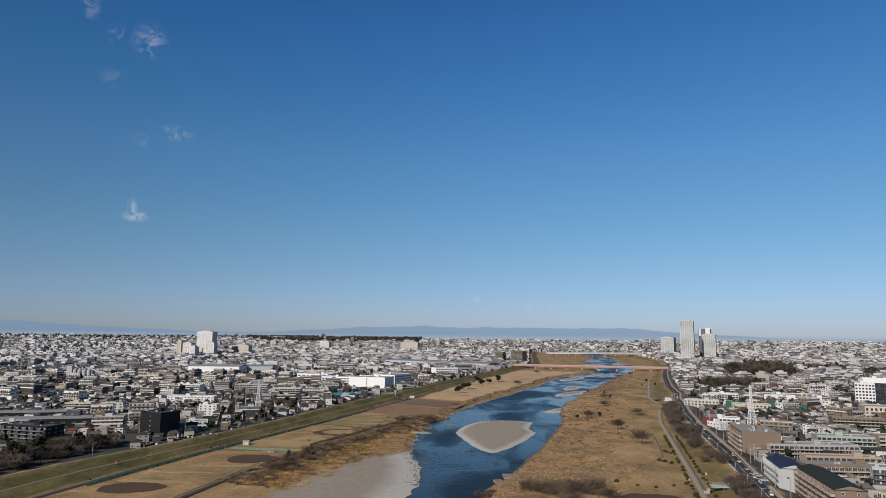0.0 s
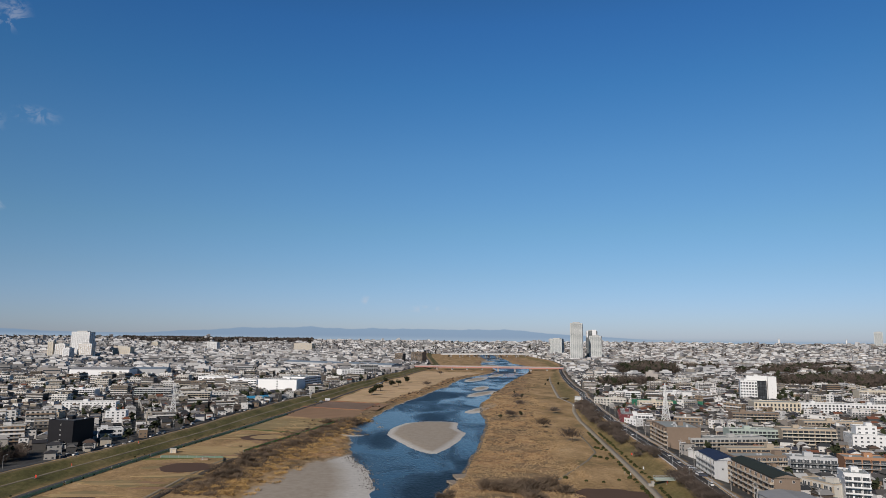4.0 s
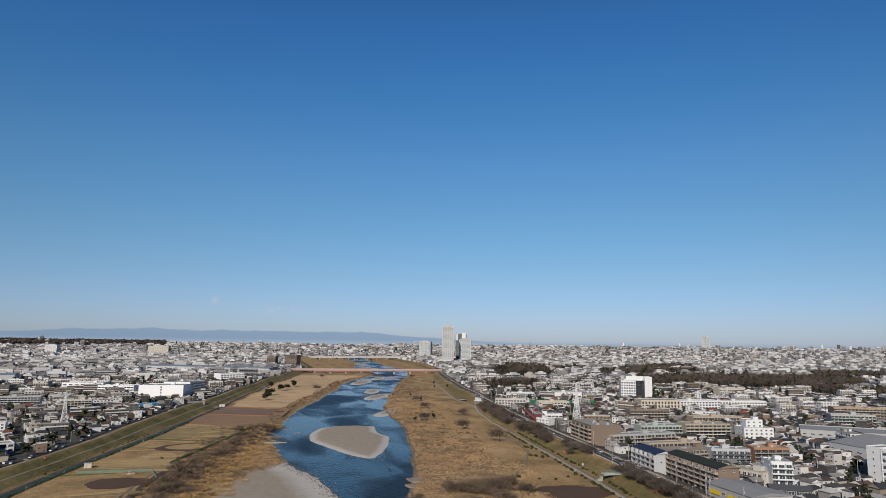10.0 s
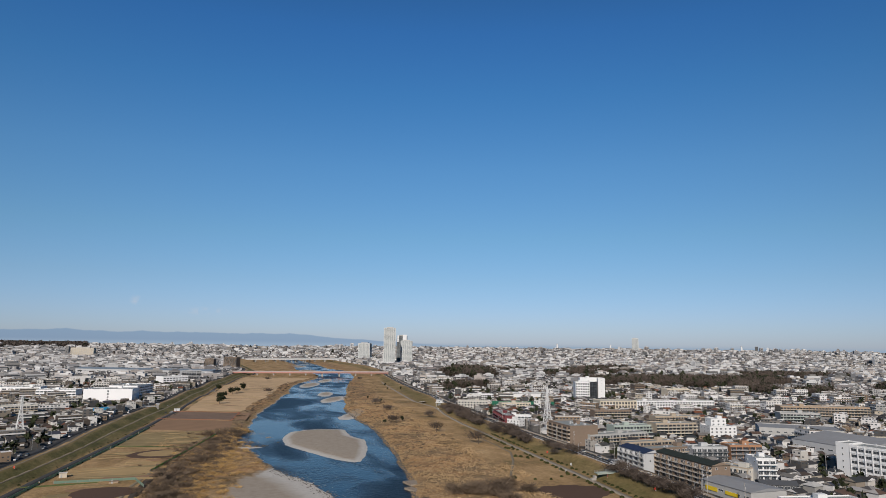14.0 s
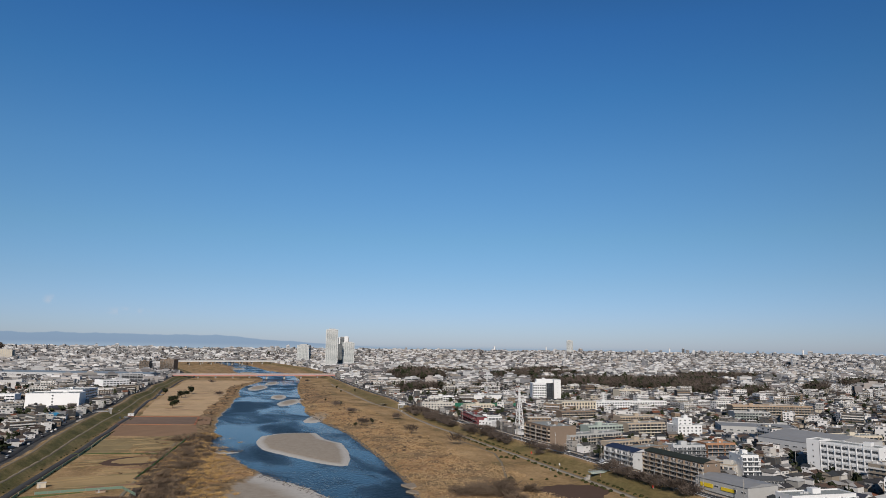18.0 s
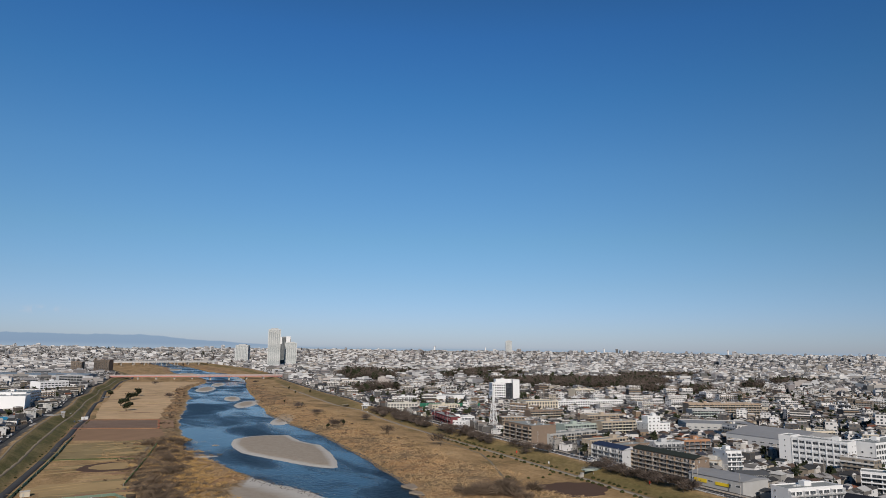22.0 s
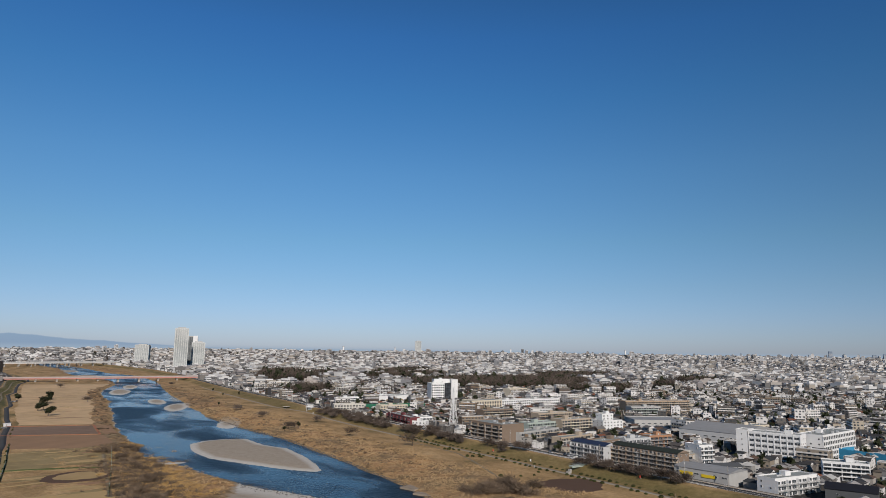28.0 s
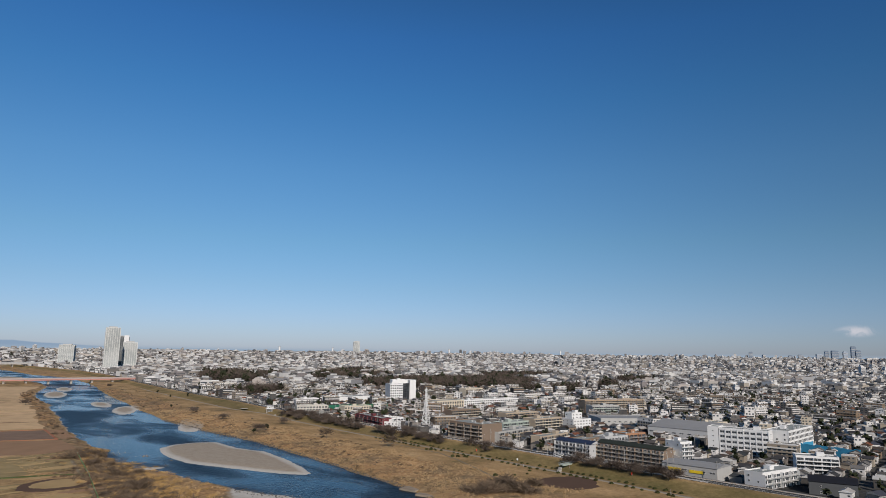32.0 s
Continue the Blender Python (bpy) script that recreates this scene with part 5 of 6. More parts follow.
rnd = random.Random(5)
near_rows, mid_rows, far_rows, wood_rows, garden = [], [], [], [], []
CELL = 210.0
for iy in range(0, 25):
    for ix in range(-24, 25):
        ccx, ccy = ix * CELL, iy * CELL + 100
        rc = math.hypot(ccx, ccy)
        az = math.degrees(math.atan2(ccx, ccy + 1))
        if rc > 5000 or ((az < -50 or az > 84) and rc > 450):
            continue
        ang = rnd.choice((-.15, .1, .3, -.35, .55)) if ccx > 0 else rnd.choice((.15, .3, .05, .45, -.2))
        px, py = (10.8, 10.4) if rc < 1450 else (12.8, 12) if rc < 2300 else (16, 15) if rc < 3200 else (20, 19)
        c, s = math.cos(ang), math.sin(ang)
        n = int(CELL * .75 / px) + 1
        k = int(CELL * .75 / py) + 1
        for j in range(-k, k + 1):
            for i in range(-n, n + 1):
                u = i * px + (i // 6) * 5.0
                w = j * py + (j // 2) * 5.5
                x, y = ccx + c * u - s * w, ccy + s * u + c * w
                if abs(x - ccx) > CELL / 2 or abs(y - ccy) > CELL / 2:
                    continue
                r = math.hypot(x, y)
                if r > 4780:
                    continue
                if y < 3650:
                    if L_CREST(y) - 20 < x < R_ROAD(y) + 19:
                        continue
                if occupied(x, y, 4.8):
                    continue
                turn = ang + rnd.choice((0, 0, math.pi / 2, math.pi)) + rnd.uniform(-.04, .04)
                z = None
                wooded = r > 4000 and -24 < math.degrees(math.atan2(x, y)) < -9 and wob(np.array(x), np.array(y), .004) > -.25
                if wooded:
                    for _ in range(3):
                        wood_rows.append((x + rnd.uniform(-9, 9), y + rnd.uniform(-9, 9), rnd.uniform(1.7, 2.5)))
                    continue
                if in_forest(x, y):
                    tall = 1.35 if 520 < x < 760 else 1.0
                    wood_rows.append((x, y, rnd.uniform(1.5, 2.4) * tall))
                    for _ in range(4 if r < 1500 else 3):
                        wood_rows.append((x + rnd.uniform(-6, 6), y + rnd.uniform(-6, 6), rnd.uniform(1.2, 2.0) * tall))
                    continue
                a = rnd.random()
                if a < (.15 if r < 1600 else .12):
                    garden.append((x, y, rnd.uniform(.6, 1.2)))
                    continue
                if a > .985:
                    continue
                if r < 1450:
                    big = rnd.random() < (.04 if r < 900 else .05 if x > 0 else .075) and not occupied(x, y, 14)
                    p = rnd.choice(BIG) if big else rnd.choice(PITCHED if rnd.random() < .6 else SMALL)
                    sc = rnd.uniform(.74, .98) if not big else rnd.uniform(.85, 1.05)
                    row = (p, x, y, sc * rnd.uniform(.9, 1.1), turn, sc)
                    (near_rows if r < 640 else mid_rows).append(row)
                else:
                    p = rnd.randrange(8, 12) if rnd.random() < (.07 if r < 2300 else .16) else rnd.randrange(8)
                    far_rows.append((p, x, y, rnd.uniform(.8, 1.25), turn, rnd.uniform(.8, 1.1) * (1 if r < 2300 else 1.08 if r < 3200 else 1.2 if p < 8 else 1.05)))


def rows_with_ground(rows):
    a = np.array(rows)
    z = height(a[:, 1], a[:, 2]) - .25
    return np.stack([a[:, 0], a[:, 1], a[:, 2], z, a[:, 4], a[:, 5], a[:, 5], a[:, 3]], 1)


TOWN_MATS = ["wall_mix", "roof_mix", "glass_far", "flat_mix"]
mid = rows_with_ground(mid_rows)
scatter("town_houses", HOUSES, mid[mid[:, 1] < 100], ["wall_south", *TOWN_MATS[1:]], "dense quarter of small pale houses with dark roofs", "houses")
scatter("town_houses", HOUSES, mid[mid[:, 1] >= 100], TOWN_MATS, "dense quarter of small pale houses with grey roofs", "houses")
far = rows_with_ground(far_rows)
FAR_MATS = ["wall_far", "roof_far", "glass_far", "flat_mix"]
scatter("far_town", FAR, far[far[:, 1] < 100], FAR_MATS, "distant town of pale houses and blocks of flats", "town")
scatter("far_town", FAR, far[far[:, 1] >= 100], ["wall_east", *FAR_MATS[1:]], "distant city of pale houses and towers", "city")

# taller blocks that break the skyline
def mid_rise(seed):
    rr = random.Random(seed)
    b = Bag()
    w, d, h = rr.uniform(15, 30), rr.uniform(13, 18), rr.uniform(26, 44)
    b.box(0, 0, 0, w, d, h, 0, 0)
    b.box(rr.uniform(-.2, .2) * w, 0, h + .01, w * rr.uniform(.3, .6), d * .6, rr.uniform(2.5, 5), 0, 0)
    for f in range(1, int(h / 3.2)):
        e = .2
        b.add([(-w / 2 + 1, -d / 2 - e, f * 3.2), (w / 2 - 1, -d / 2 - e, f * 3.2), (w / 2 - 1, -d / 2 - e, f * 3.2 + 1.5), (-w / 2 + 1, -d / 2 - e, f * 3.2 + 1.5)], [(0, 1, 2, 3)], 1)
    return b


high_rows = []
for k in range(330):
    a, r = radians(rnd.uniform(-44, 82)), rnd.uniform(2600, 4720)
    if k > 200:
        a, r = radians(rnd.uniform(35, 82)), rnd.uniform(3300, 4720)
    x, y = math.sin(a) * r, math.cos(a) * r
    if L_CREST(y) - 60 < x < R_ROAD(y) + 60 or in_forest(x, y):
        continue
    s = rnd.uniform(.55, 1.0)
    high_rows.append((rnd.randrange(6), x, y, float(height(np.array(x), np.array(y))) - .5, rnd.uniform(-.7, .5), s, s, rnd.uniform(.5, 1.0)))
scatter("distant_towers", [mid_rise(500 + i) for i in range(6)], high_rows, ["wall_far", "glass_far"], "distant pale blocks of flats above the roofs", "blocks of flats")

# houses close enough to be told apart
HOUSE_THINGS = {}


def split_house(p):
    """A house thing with wall, roof and windows of its own, built from a prototype."""
    src = HOUSES[p]
    t = thing("house" if p in SMALL else "small_apartment_house", 10, 2, 0, 0, HOUSE_LABEL[KINDS[p]], "house", "houses of the town")
    for mi, nm, mt in ((0, "wall", "wall_obj"), (1, "roof", "roof_obj"), (3, "roof_deck", "flat_mix")):
        b = Bag()
        for f, m in zip(src.f, src.m):
            if m == mi:
                b.add([src.v[i] for i in f], [tuple(range(len(f)))])
        if b.f:
            part(nm, b, mt, t)
    n = 0
    for f, m in zip(src.f, src.m):
        if m == 2 and n < 4:
            v = [Vector(src.v[i]) for i in f]
            nrm = (v[1] - v[0]).cross(v[3] - v[0]).normalized() * .06
            b = Bag().add([tuple(q + nrm) for q in v] + [tuple(q) for q in v], [(0, 1, 2, 3), (0, 4, 5, 1), (1, 5, 6, 2), (2, 6, 7, 3), (3, 7, 4, 0)])
            part("window", b, "glass", t)
            n += 1
    return t


HOUSE_LABEL = {"gable": "small two storey house with pitched tile roof", "hip": "small two storey house with hipped roof", "cube": "cubic white house with flat roof", "flats": "low apartment house with balconies and flat roof"}
near_rows.sort(key=lambda q: math.hypot(q[1], q[2]))
NEAR_MAX = 200
for p, x, y, sz, turn, sc in near_rows[:NEAR_MAX]:
    z = float(height(np.array(x), np.array(y))) - .25
    m = pose(x, y, z, 0, 0, math.degrees(turn)) @ Matrix.Diagonal((sc, sc, sz, 1))
    if p not in HOUSE_THINGS:
        HOUSE_THINGS[p] = split_house(p)
        HOUSE_THINGS[p].matrix_basis = m
    else:
        src = HOUSE_THINGS[p]
        old = src.matrix_basis.copy()
        src.matrix_basis = Matrix()
        copy_thing(src, m)
        src.matrix_basis = old
if len(near_rows) > NEAR_MAX:
    scatter("town_houses", HOUSES, rows_with_ground(near_rows[NEAR_MAX:]), TOWN_MATS, "further small houses packed closely together", "houses")


# woods and garden trees of the town
def low_tree(seed, ever):
    rnd = random.Random(seed)
    b = Bag().bar((0, 0, 0), (rnd.uniform(-.4, .4), rnd.uniform(-.4, .4), 5.5), .3, 1, 4, .15)
    tips = [Vector((rnd.uniform(-3, 3), rnd.uniform(-3, 3), rnd.uniform(3, 7.5))) for _ in range(12)]
    for p in tips[:4]:
        b.add([(-.15, 0, 3), (.15, 0, 3), tuple(p)], [(0, 1, 2)], 1)
    c = leaf_crown(rnd, 9, 3.6, 20, 1.75) if ever else twigs(rnd, tips, 36, 3.4, 4, 9)
    return b.add(c.v, c.f, 0)


ever_p = [low_tree(700 + i, True) for i in range(4)]
bare_p = [low_tree(720 + i, False) for i in range(4)]
far_p = [leaf_crown(random.Random(740 + i), 9, 3.8, 22, 1.5, .1) for i in range(4)]
M["brownwood"] = mat("leafless_far_wood", (.10, .082, .072), 0.95, 0.35, 0.05, per_island=0.3)


def tree_rows(rows):
    a = np.array(rows)
    n = len(a)
    rs = np.random.RandomState(3)
    z = height(a[:, 0], a[:, 1]) - .2
    return np.stack([rs.randint(0, 4, n), a[:, 0], a[:, 1], z, rs.uniform(0, 6, n), a[:, 2], a[:, 2], a[:, 2] * rs.uniform(.85, 1.2, n)], 1)


for k in range(1900):
    a = radians(rnd.uniform(-52, -14)) if k < 1500 else radians(rnd.uniform(-10, 40))
    r = rnd.uniform(4250, 4700) + 120 * math.sin(a * 23) if k < 1500 else rnd.uniform(3000, 4700)
    wood_rows.append((math.sin(a) * r, math.cos(a) * r, rnd.uniform(1.4, 2.3)))
far_wood = [q for q in wood_rows if math.hypot(q[0], q[1]) > 2300]
wood_rows = [q for q in wood_rows if math.hypot(q[0], q[1]) <= 2300]
scatter("wood", far_p, tree_rows([q for i, q in enumerate(far_wood) if i % 7 == 0]), ["ever"], "dark evergreen trees of the distant ridge", "trees")
scatter("wood", far_p, tree_rows([q for i, q in enumerate(far_wood) if i % 7]), ["brownwood"], "brown winter woods on the distant ridge", "trees")
split = [i % 6 < 1 for i in range(len(wood_rows))]
scatter("wood", ever_p, tree_rows([q for q, e in zip(wood_rows, split) if e]), ["ever", "bark"], "dark evergreen trees of the parks and slopes", "trees")
scatter("wood", bare_p, tree_rows([q for q, e in zip(wood_rows, split) if not e]), ["twig", "bark"], "bare brown winter trees of the parks", "trees")
scatter("garden_trees", ever_p, tree_rows([q for q in garden if math.hypot(q[0], q[1]) < 1300]), ["ever", "bark"], "scattered dark garden trees among the houses", "trees")
scatter("garden_trees", far_p, tree_rows([q for q in garden if math.hypot(q[0], q[1]) >= 1300]), ["ever"], "dark garden trees among distant houses", "trees")

# ---------- bridges ----------
def bridge(name, label, a, b, z, piers, girder, deck_w=22, deep=3.2, wall_h=2.4, pier_z=0.0, pier_w=3.0, drop=0.0):
    """A girder bridge from a to b: deck, girders, parapets, and each pier with its cap."""
    ax, ay, bx, by = *a, *b
    ln, rot = math.hypot(bx - ax, by - ay), math.atan2(by - ay, bx - ax)
    t = thing(name, ax, ay, drop, rot, label, "bridge")
    t.matrix_basis = pose(ax, ay, drop, 0, math.degrees(math.atan2(drop, ln)), math.degrees(rot))
    part("deck", Bag().box(ln / 2, 0, z, ln, deck_w, .7, 0, 0, True), "concrete", t)
    part("roadway", Bag().box(ln / 2, 0, z + .705, ln, deck_w - 2, .08), "asphalt", t)
    for y in (-deck_w / 2 + 1, -deck_w / 6, deck_w / 6, deck_w / 2 - 1):
        part("girder", Bag().box(ln / 2, y, z - deep, ln, .9, deep - .01, 0, 0, True), girder, t)
    for y in (-deck_w / 2 + .2, deck_w / 2 - .2):
        part("parapet", Bag().box(ln / 2, y, z + .71, ln, .3, wall_h), "pinkgrey" if girder == "pink" else "lightgrey", t)
    n = max(2, int(ln / 14))
    for i in range(n if girder == "pink" else 0):
        part("stiffener", Bag().box((i + .5) * ln / n, -deck_w / 2 + .42, z - deep + .1, .35, .3, deep - .3, 0, 0, True), girder, t)
    for s in piers:
        leg = part("pier", Bag().box(s, 0, pier_z - 3, pier_w, deck_w * .55, z - deep - pier_z + 2), "concrete", t)
        part("pier_cap", Bag().box(s, 0, z - deep - 1.02, pier_w * 1.1, deck_w * .85, 1.0, 0, 0, True), "concrete", leg)
    return t


bridge("road_bridge", "long faded red girder bridge across the river", (40, 1838), (500, 1786), 11.5, [40, 82, 124, 166, 208, 252, 298, 342, 386, 428], "pink", 20, 2.6, 1.9, -1.0, 4.0)
bridge("road_viaduct", "pale concrete viaduct leading on from the bridge", (500, 1786), (900, 1760), 13.0, [30, 75, 120, 165, 210, 255, 300, 345, 380], "concrete", 20, 2.0, 1.2, 5)
bridge("rail_bridge", "white railway bridge with station canopy over the river", (150, 3040), (700, 3150), 17.5, [40 + 46 * i for i in range(12)], "white", 24, 2.6, 3.8, 2)
bridge("road_bridge", "grey girder road bridge beyond the railway", (150, 3160), (720, 3260), 15.0, [50 + 56 * i for i in range(10)], "grey", 18, 2.6, 1.2, 2)

# ---------- sports fields on the south bank ----------
M["drygrass"] = mat("dry_mown_grass", (.42, .30, .15), 0.95, 0.25, 0.08)
M["greengrass"] = mat("greenish_winter_turf", (.28, .215, .11), 0.95, 0.4, 0.12)
patch("infield_dirt", -51, 426, 17, 16, .15, 3.165, "dirt", "dark dirt infield of a ball field")
patch("infield_dirt", -78, 332, 18, 13, .25, 3.165, "dirt", "dark dirt infield of a ball field", seed=4)
patch("infield_ring", -33, 558, 20, 19, .2, 3.165, "dirt", "dark dirt ring of a ball diamond", seed=5)
patch("infield_grass", -30, 560, 15.5, 13.5, .2, 3.20, "drygrass", "dry grass inside the dirt ring", seed=6)
patch("infield_dirt", 209, 354, 22, 20, .3, 3.03, "dirt", "dark dirt infield of a ball field", lumps=.14, seed=7)
patch("worn_ground", -55, 491, 26, 20, .2, 3.015, "drygrass", "pale worn turf of the outfield", lumps=.3, seed=8)
patch("green_turf", -34, 641, 38, 42, .1, 3.012, "greengrass", "greenish turf of the sports field", lumps=.2, seed=9, square=4)


M["greenstrip"] = mat("green_turf_strip", (.12, .145, .05), 0.95, 0.4, 0.15)
patch("turf_strip", -42, 598, 33, 2.6, -.34, 3.17, "greenstrip", "strip of greener turf between the diamonds", lumps=.3, seed=17)
patch("turf_strip", -80, 455, 20, 2.2, .1, 3.17, "greenstrip", "strip of greener turf behind the infield", lumps=.3, seed=18)


def quad_patch(name, pts, z, matname, label):
    bag = Bag()
    n = len(pts)
    bag.add([(x, y, z) for x, y in pts] + [(x, y, z - .12) for x, y in pts], [tuple(range(n))] + [(i, n + i, n + (i + 1) % n, (i + 1) % n) for i in range(n)])
    return tagged(part(name, bag, matname), label, "bare ground", kind="structure")


quad_patch("soil_field", [(-63, 716), (22, 679), (29, 768), (-52, 807)], 3.04, "browndirt", "bare reddish brown soil field")
quad_patch("tilled_plot", [(-51, 813), (27, 780), (37, 854), (-38, 883)], 3.04, "claycourt", "dark tilled plot with red soil edges")
quad_patch("soil_bank", [(31, 772), (43, 776), (52, 845), (40, 857)], 3.05, "browndirt", "brown soil bank beside the plot")
for a, b in (((-52, 810), (28, 774)), ((-39, 887), (39, 858)), ((28, 778), (39, 856))):
    ln, rot = math.dist(a, b), math.atan2(b[1] - a[1], b[0] - a[0])
    tagged(part("plot_edge", Bag().box(0, 0, -.3, ln, 2.0, .5), "redtape", m=pose((a[0] + b[0]) / 2, (a[1] + b[1]) / 2, 3.03, 0, 0, math.degrees(rot))), "red soil edge strip of the plot", "bare ground", kind="structure")
rnd = random.Random(21)
for i in range(70):
    y = rnd.uniform(320, 690)
    x = rnd.uniform(float(L_ROAD(y)) + 14, float(np.interp(y, (400, 476, 578, 666), (-44, -35, -12, 4))))
    patch("turf_patch", x, y, rnd.uniform(5, 20), rnd.uniform(1, 4), rnd.uniform(-.1, .25), 3.062 + i * .0013, rnd.choice(["drygrass", "greengrass", "drygrass", "browndirt", "greengrass"]), "uneven patch of dry winter turf", .35, 30 + i)
for i in range(34):
    y = rnd.uniform(930, 1450)
    x = rnd.uniform(float(L_ROAD(y)) + 14, float(L_WATER(y)) - 40)
    patch("turf_patch", x, y, rnd.uniform(8, 28), rnd.uniform(1.2, 3.5), rnd.uniform(-.45, -.15), 3.03 + i * .0013, rnd.choice(["drygrass", "browndirt", "greengrass"]), "uneven patch of dry winter turf", .35, 60 + i)


def ball_net(x0, y0, x1, y1, h, matname, label, name="net_fence", pitch=6.0):
    """A low net fence: posts, rail and one net panel in each bay."""
    ln, rot = math.dist((x0, y0), (x1, y1)), math.atan2(y1 - y0, x1 - x0)
    z = float(height(np.array(x0), np.array(y0)))
    t = thing(name, x0, y0, z, rot, label, "fence")
    n = max(1, round(ln / pitch))
    for i in range(n + 1):
        part("post", Bag().box(i * ln / n, 0, 0, .12, .12, h + .1), "steel", t)
        if i < n:
            part("net_panel", Bag().box((i + .5) * ln / n, 0, .05, ln / n - .2, .05, h - .1, 0, 0, True), matname, t)
    return t


for k in range(9):
    y0 = 330 + k * 44
    ball_net(float(L_ROAD(y0)) + 5.5, y0, float(L_ROAD(y0 + 42)) + 5.5, y0 + 42, 1.8, "netteal", "low teal net fence beside the service road", pitch=7)
ball_net(-82, 460, -38, 460, 1.6, "netteal", "low green net fence behind the infield")
ball_net(-38, 460, -31, 437, 1.6, "netteal", "low green net fence behind the infield")
ball_net(-31, 485, -6, 585, 1.7, "fieldnet", "low green net fence by the scrub")
ball_net(-6, 586, 14, 673, 1.7, "fieldnet", "low green net fence by the scrub")
ball_net(364, 831, 445, 805, 9, "netgreen", "tall green net of a practice ground", "practice_net", 9)
ball_net(445, 805, 472, 843, 9, "netgreen", "tall green net of a practice ground", "practice_net", 9)


def cabin(x, y, deg, w, d, h, wallm, roofm, label, name="equipment_hut"):
    z = float(height(np.array(x), np.array(y)))
    t = thing(name, x, y, z, radians(deg), label, "hut")
    part("wall", Bag().box(0, 0, 0, w, d, h), wallm, t)
    part("roof", Bag().gable(0, 0, h + .01, w, d, .4, 0, .25), roofm, t)
    part("door", Bag().box(-w * .2, -d / 2 - .03, 0.02, .9, .08, 2.0), "grey", t)
    return t


cabin(-81, 480, 10, 4.4, 3.0, 2.8, "cream", "offwhite", "cream equipment hut on the field")
cabin(-34, 892, 20, 6, 3, 2.8, "white", "white", "white site cabin beside the plot")
cabin(-49, 453, 12, 5, 1.6, 1.2, "tan", "brown", "low brown bench shelter by the infield", "bench_shelter")


def marker(x, y, matname, label, h=1.9):
    z = float(height(np.array(x), np.array(y)))
    t = thing("warning_banner", x, y, z, rnd.uniform(0, 3), label, "banner")
    part("pole", Bag().bar((0, 0, 0), (0, 0, h), .05, 0, 5), "steel", t)
    part("banner", Bag().box(.45, 0, .35, .9, .08, h - .4, 0, 0, True), matname, t)
    part("base", Bag().box(0, 0, 0, .7, .7, .18), "concrete", t)


for x, y in ((-120, 377), (-118, 412), (-109, 486), (256, 474), (247, 378), (261, 577), (247, 329), (231, 295)):
    marker(x, y, "red", "red banner on a short pole by the path")
for x, y in ((249, 426), (293, 845), (235, 410), (233, 415)):
    marker(x, y, "white", "white banner on a short pole by the path")

# ---------- river park on the north bank ----------
# observation deck with a footbridge to the levee
t = thing("viewing_deck", 242, 381, 3, 0.0, "grey green steel footbridge deck on a concrete post", "footbridge")
part("deck", Bag().box(8, 0, 4.3, 19, 3.4, .5, 0, 0, True), "palegreen", t)
part("beam", Bag().box(8, -1.2, 3.5, 18, .4, .78, 0, 0, True), "palegreen", t)
part("beam", Bag().box(8, 1.2, 3.5, 18, .4, .78, 0, 0, True), "palegreen", t)
for x, y in ((9, 1), (9, 3), (11, 1), (11, 3)):
    part("post", Bag().box(x, y, -.3, .6, .6, 8.2 if x < 0 else 3.8), "concrete", t)
for y in (-1.62, 1.62):
    rail = part("railing", Bag().box(8, y, 5.75, 19, .08, .08, 0, 0, True), "steel", t)
    for i in range(10):
        part("baluster", Bag().box(-1.3 + i * 2, y, 4.8, .07, .07, .95), "steel", rail)
part("stair", Bag().box(-3.4, 0, 0, 3.2, 2.0, 1.4).box(-2.4, 0, 1.41, 1.6, 2.0, 1.4), "concrete", t)

# sluice gate house
t = thing("sluice_gate_house", 306, 879, 3.4, radians(-66), "small white sluice gate tower at the levee", "gate house")
for x in (-4, 4):
    for y in (-2, 2):
        part("leg", Bag().box(x, y, -.5, 1.1, 1.1, 5.5), "concrete", t)
part("platform", Bag().box(0, 0, 5.01, 11, 6.5, .6, 0, 0, True), "white", t)
part("cabin", Bag().box(0, 0, 5.62, 8, 4.5, 3.2), "white", t)
part("roof", Bag().gable(0, 0, 8.84, 8, 4.5, .9, 0, .5), "lightgrey", t)
part("gate", Bag().box(0, 0, 0, 6.6, .4, 4.2), "steel", t)
for x in (-2.5, 0, 2.5):
    part("window", window_mesh(1.2, 1.0), None, t, m=pose(x, -2.27, 6.6, 0, 0, 0))
# sluice gate on the south levee, with its walkway from the crest
t = thing("sluice_gate", -56, 884, 3.0, radians(200), "grey concrete sluice gate with a walkway from the levee", "sluice gate")
for y in (-2.2, 2.2):
    part("post", Bag().box(0, y, -.4, 1.4, 1.2, 9.4), "concrete", t)
part("hoist", Bag().box(0, 0, 9.01, 2.4, 6.4, 1.4, 0, 0, True), "lightgrey", t)
part("gate", Bag().box(0, 0, 0, .3, 3.1, 5.2), "steel", t)
part("walkway", Bag().box(10.2, 0, 6.6, 18.6, 1.8, .4, 0, 0, True), "lightgrey", t)
for y in (-.9, .9):
    part("railing", Bag().box(10.2, y, 7.9, 18.6, .07, .07, 0, 0, True).box(10.2, y, 7.45, 18.6, .05, .05, 0, 0, True), "steel", t)
tagged(part("concrete_apron", Bag().box(0, 0, -.6, 16, 22, .9), "concrete", m=pose(-76, 822, 6.0, 0, 7, -12)), "pale concrete revetment patch on the levee", "slab", kind="structure")

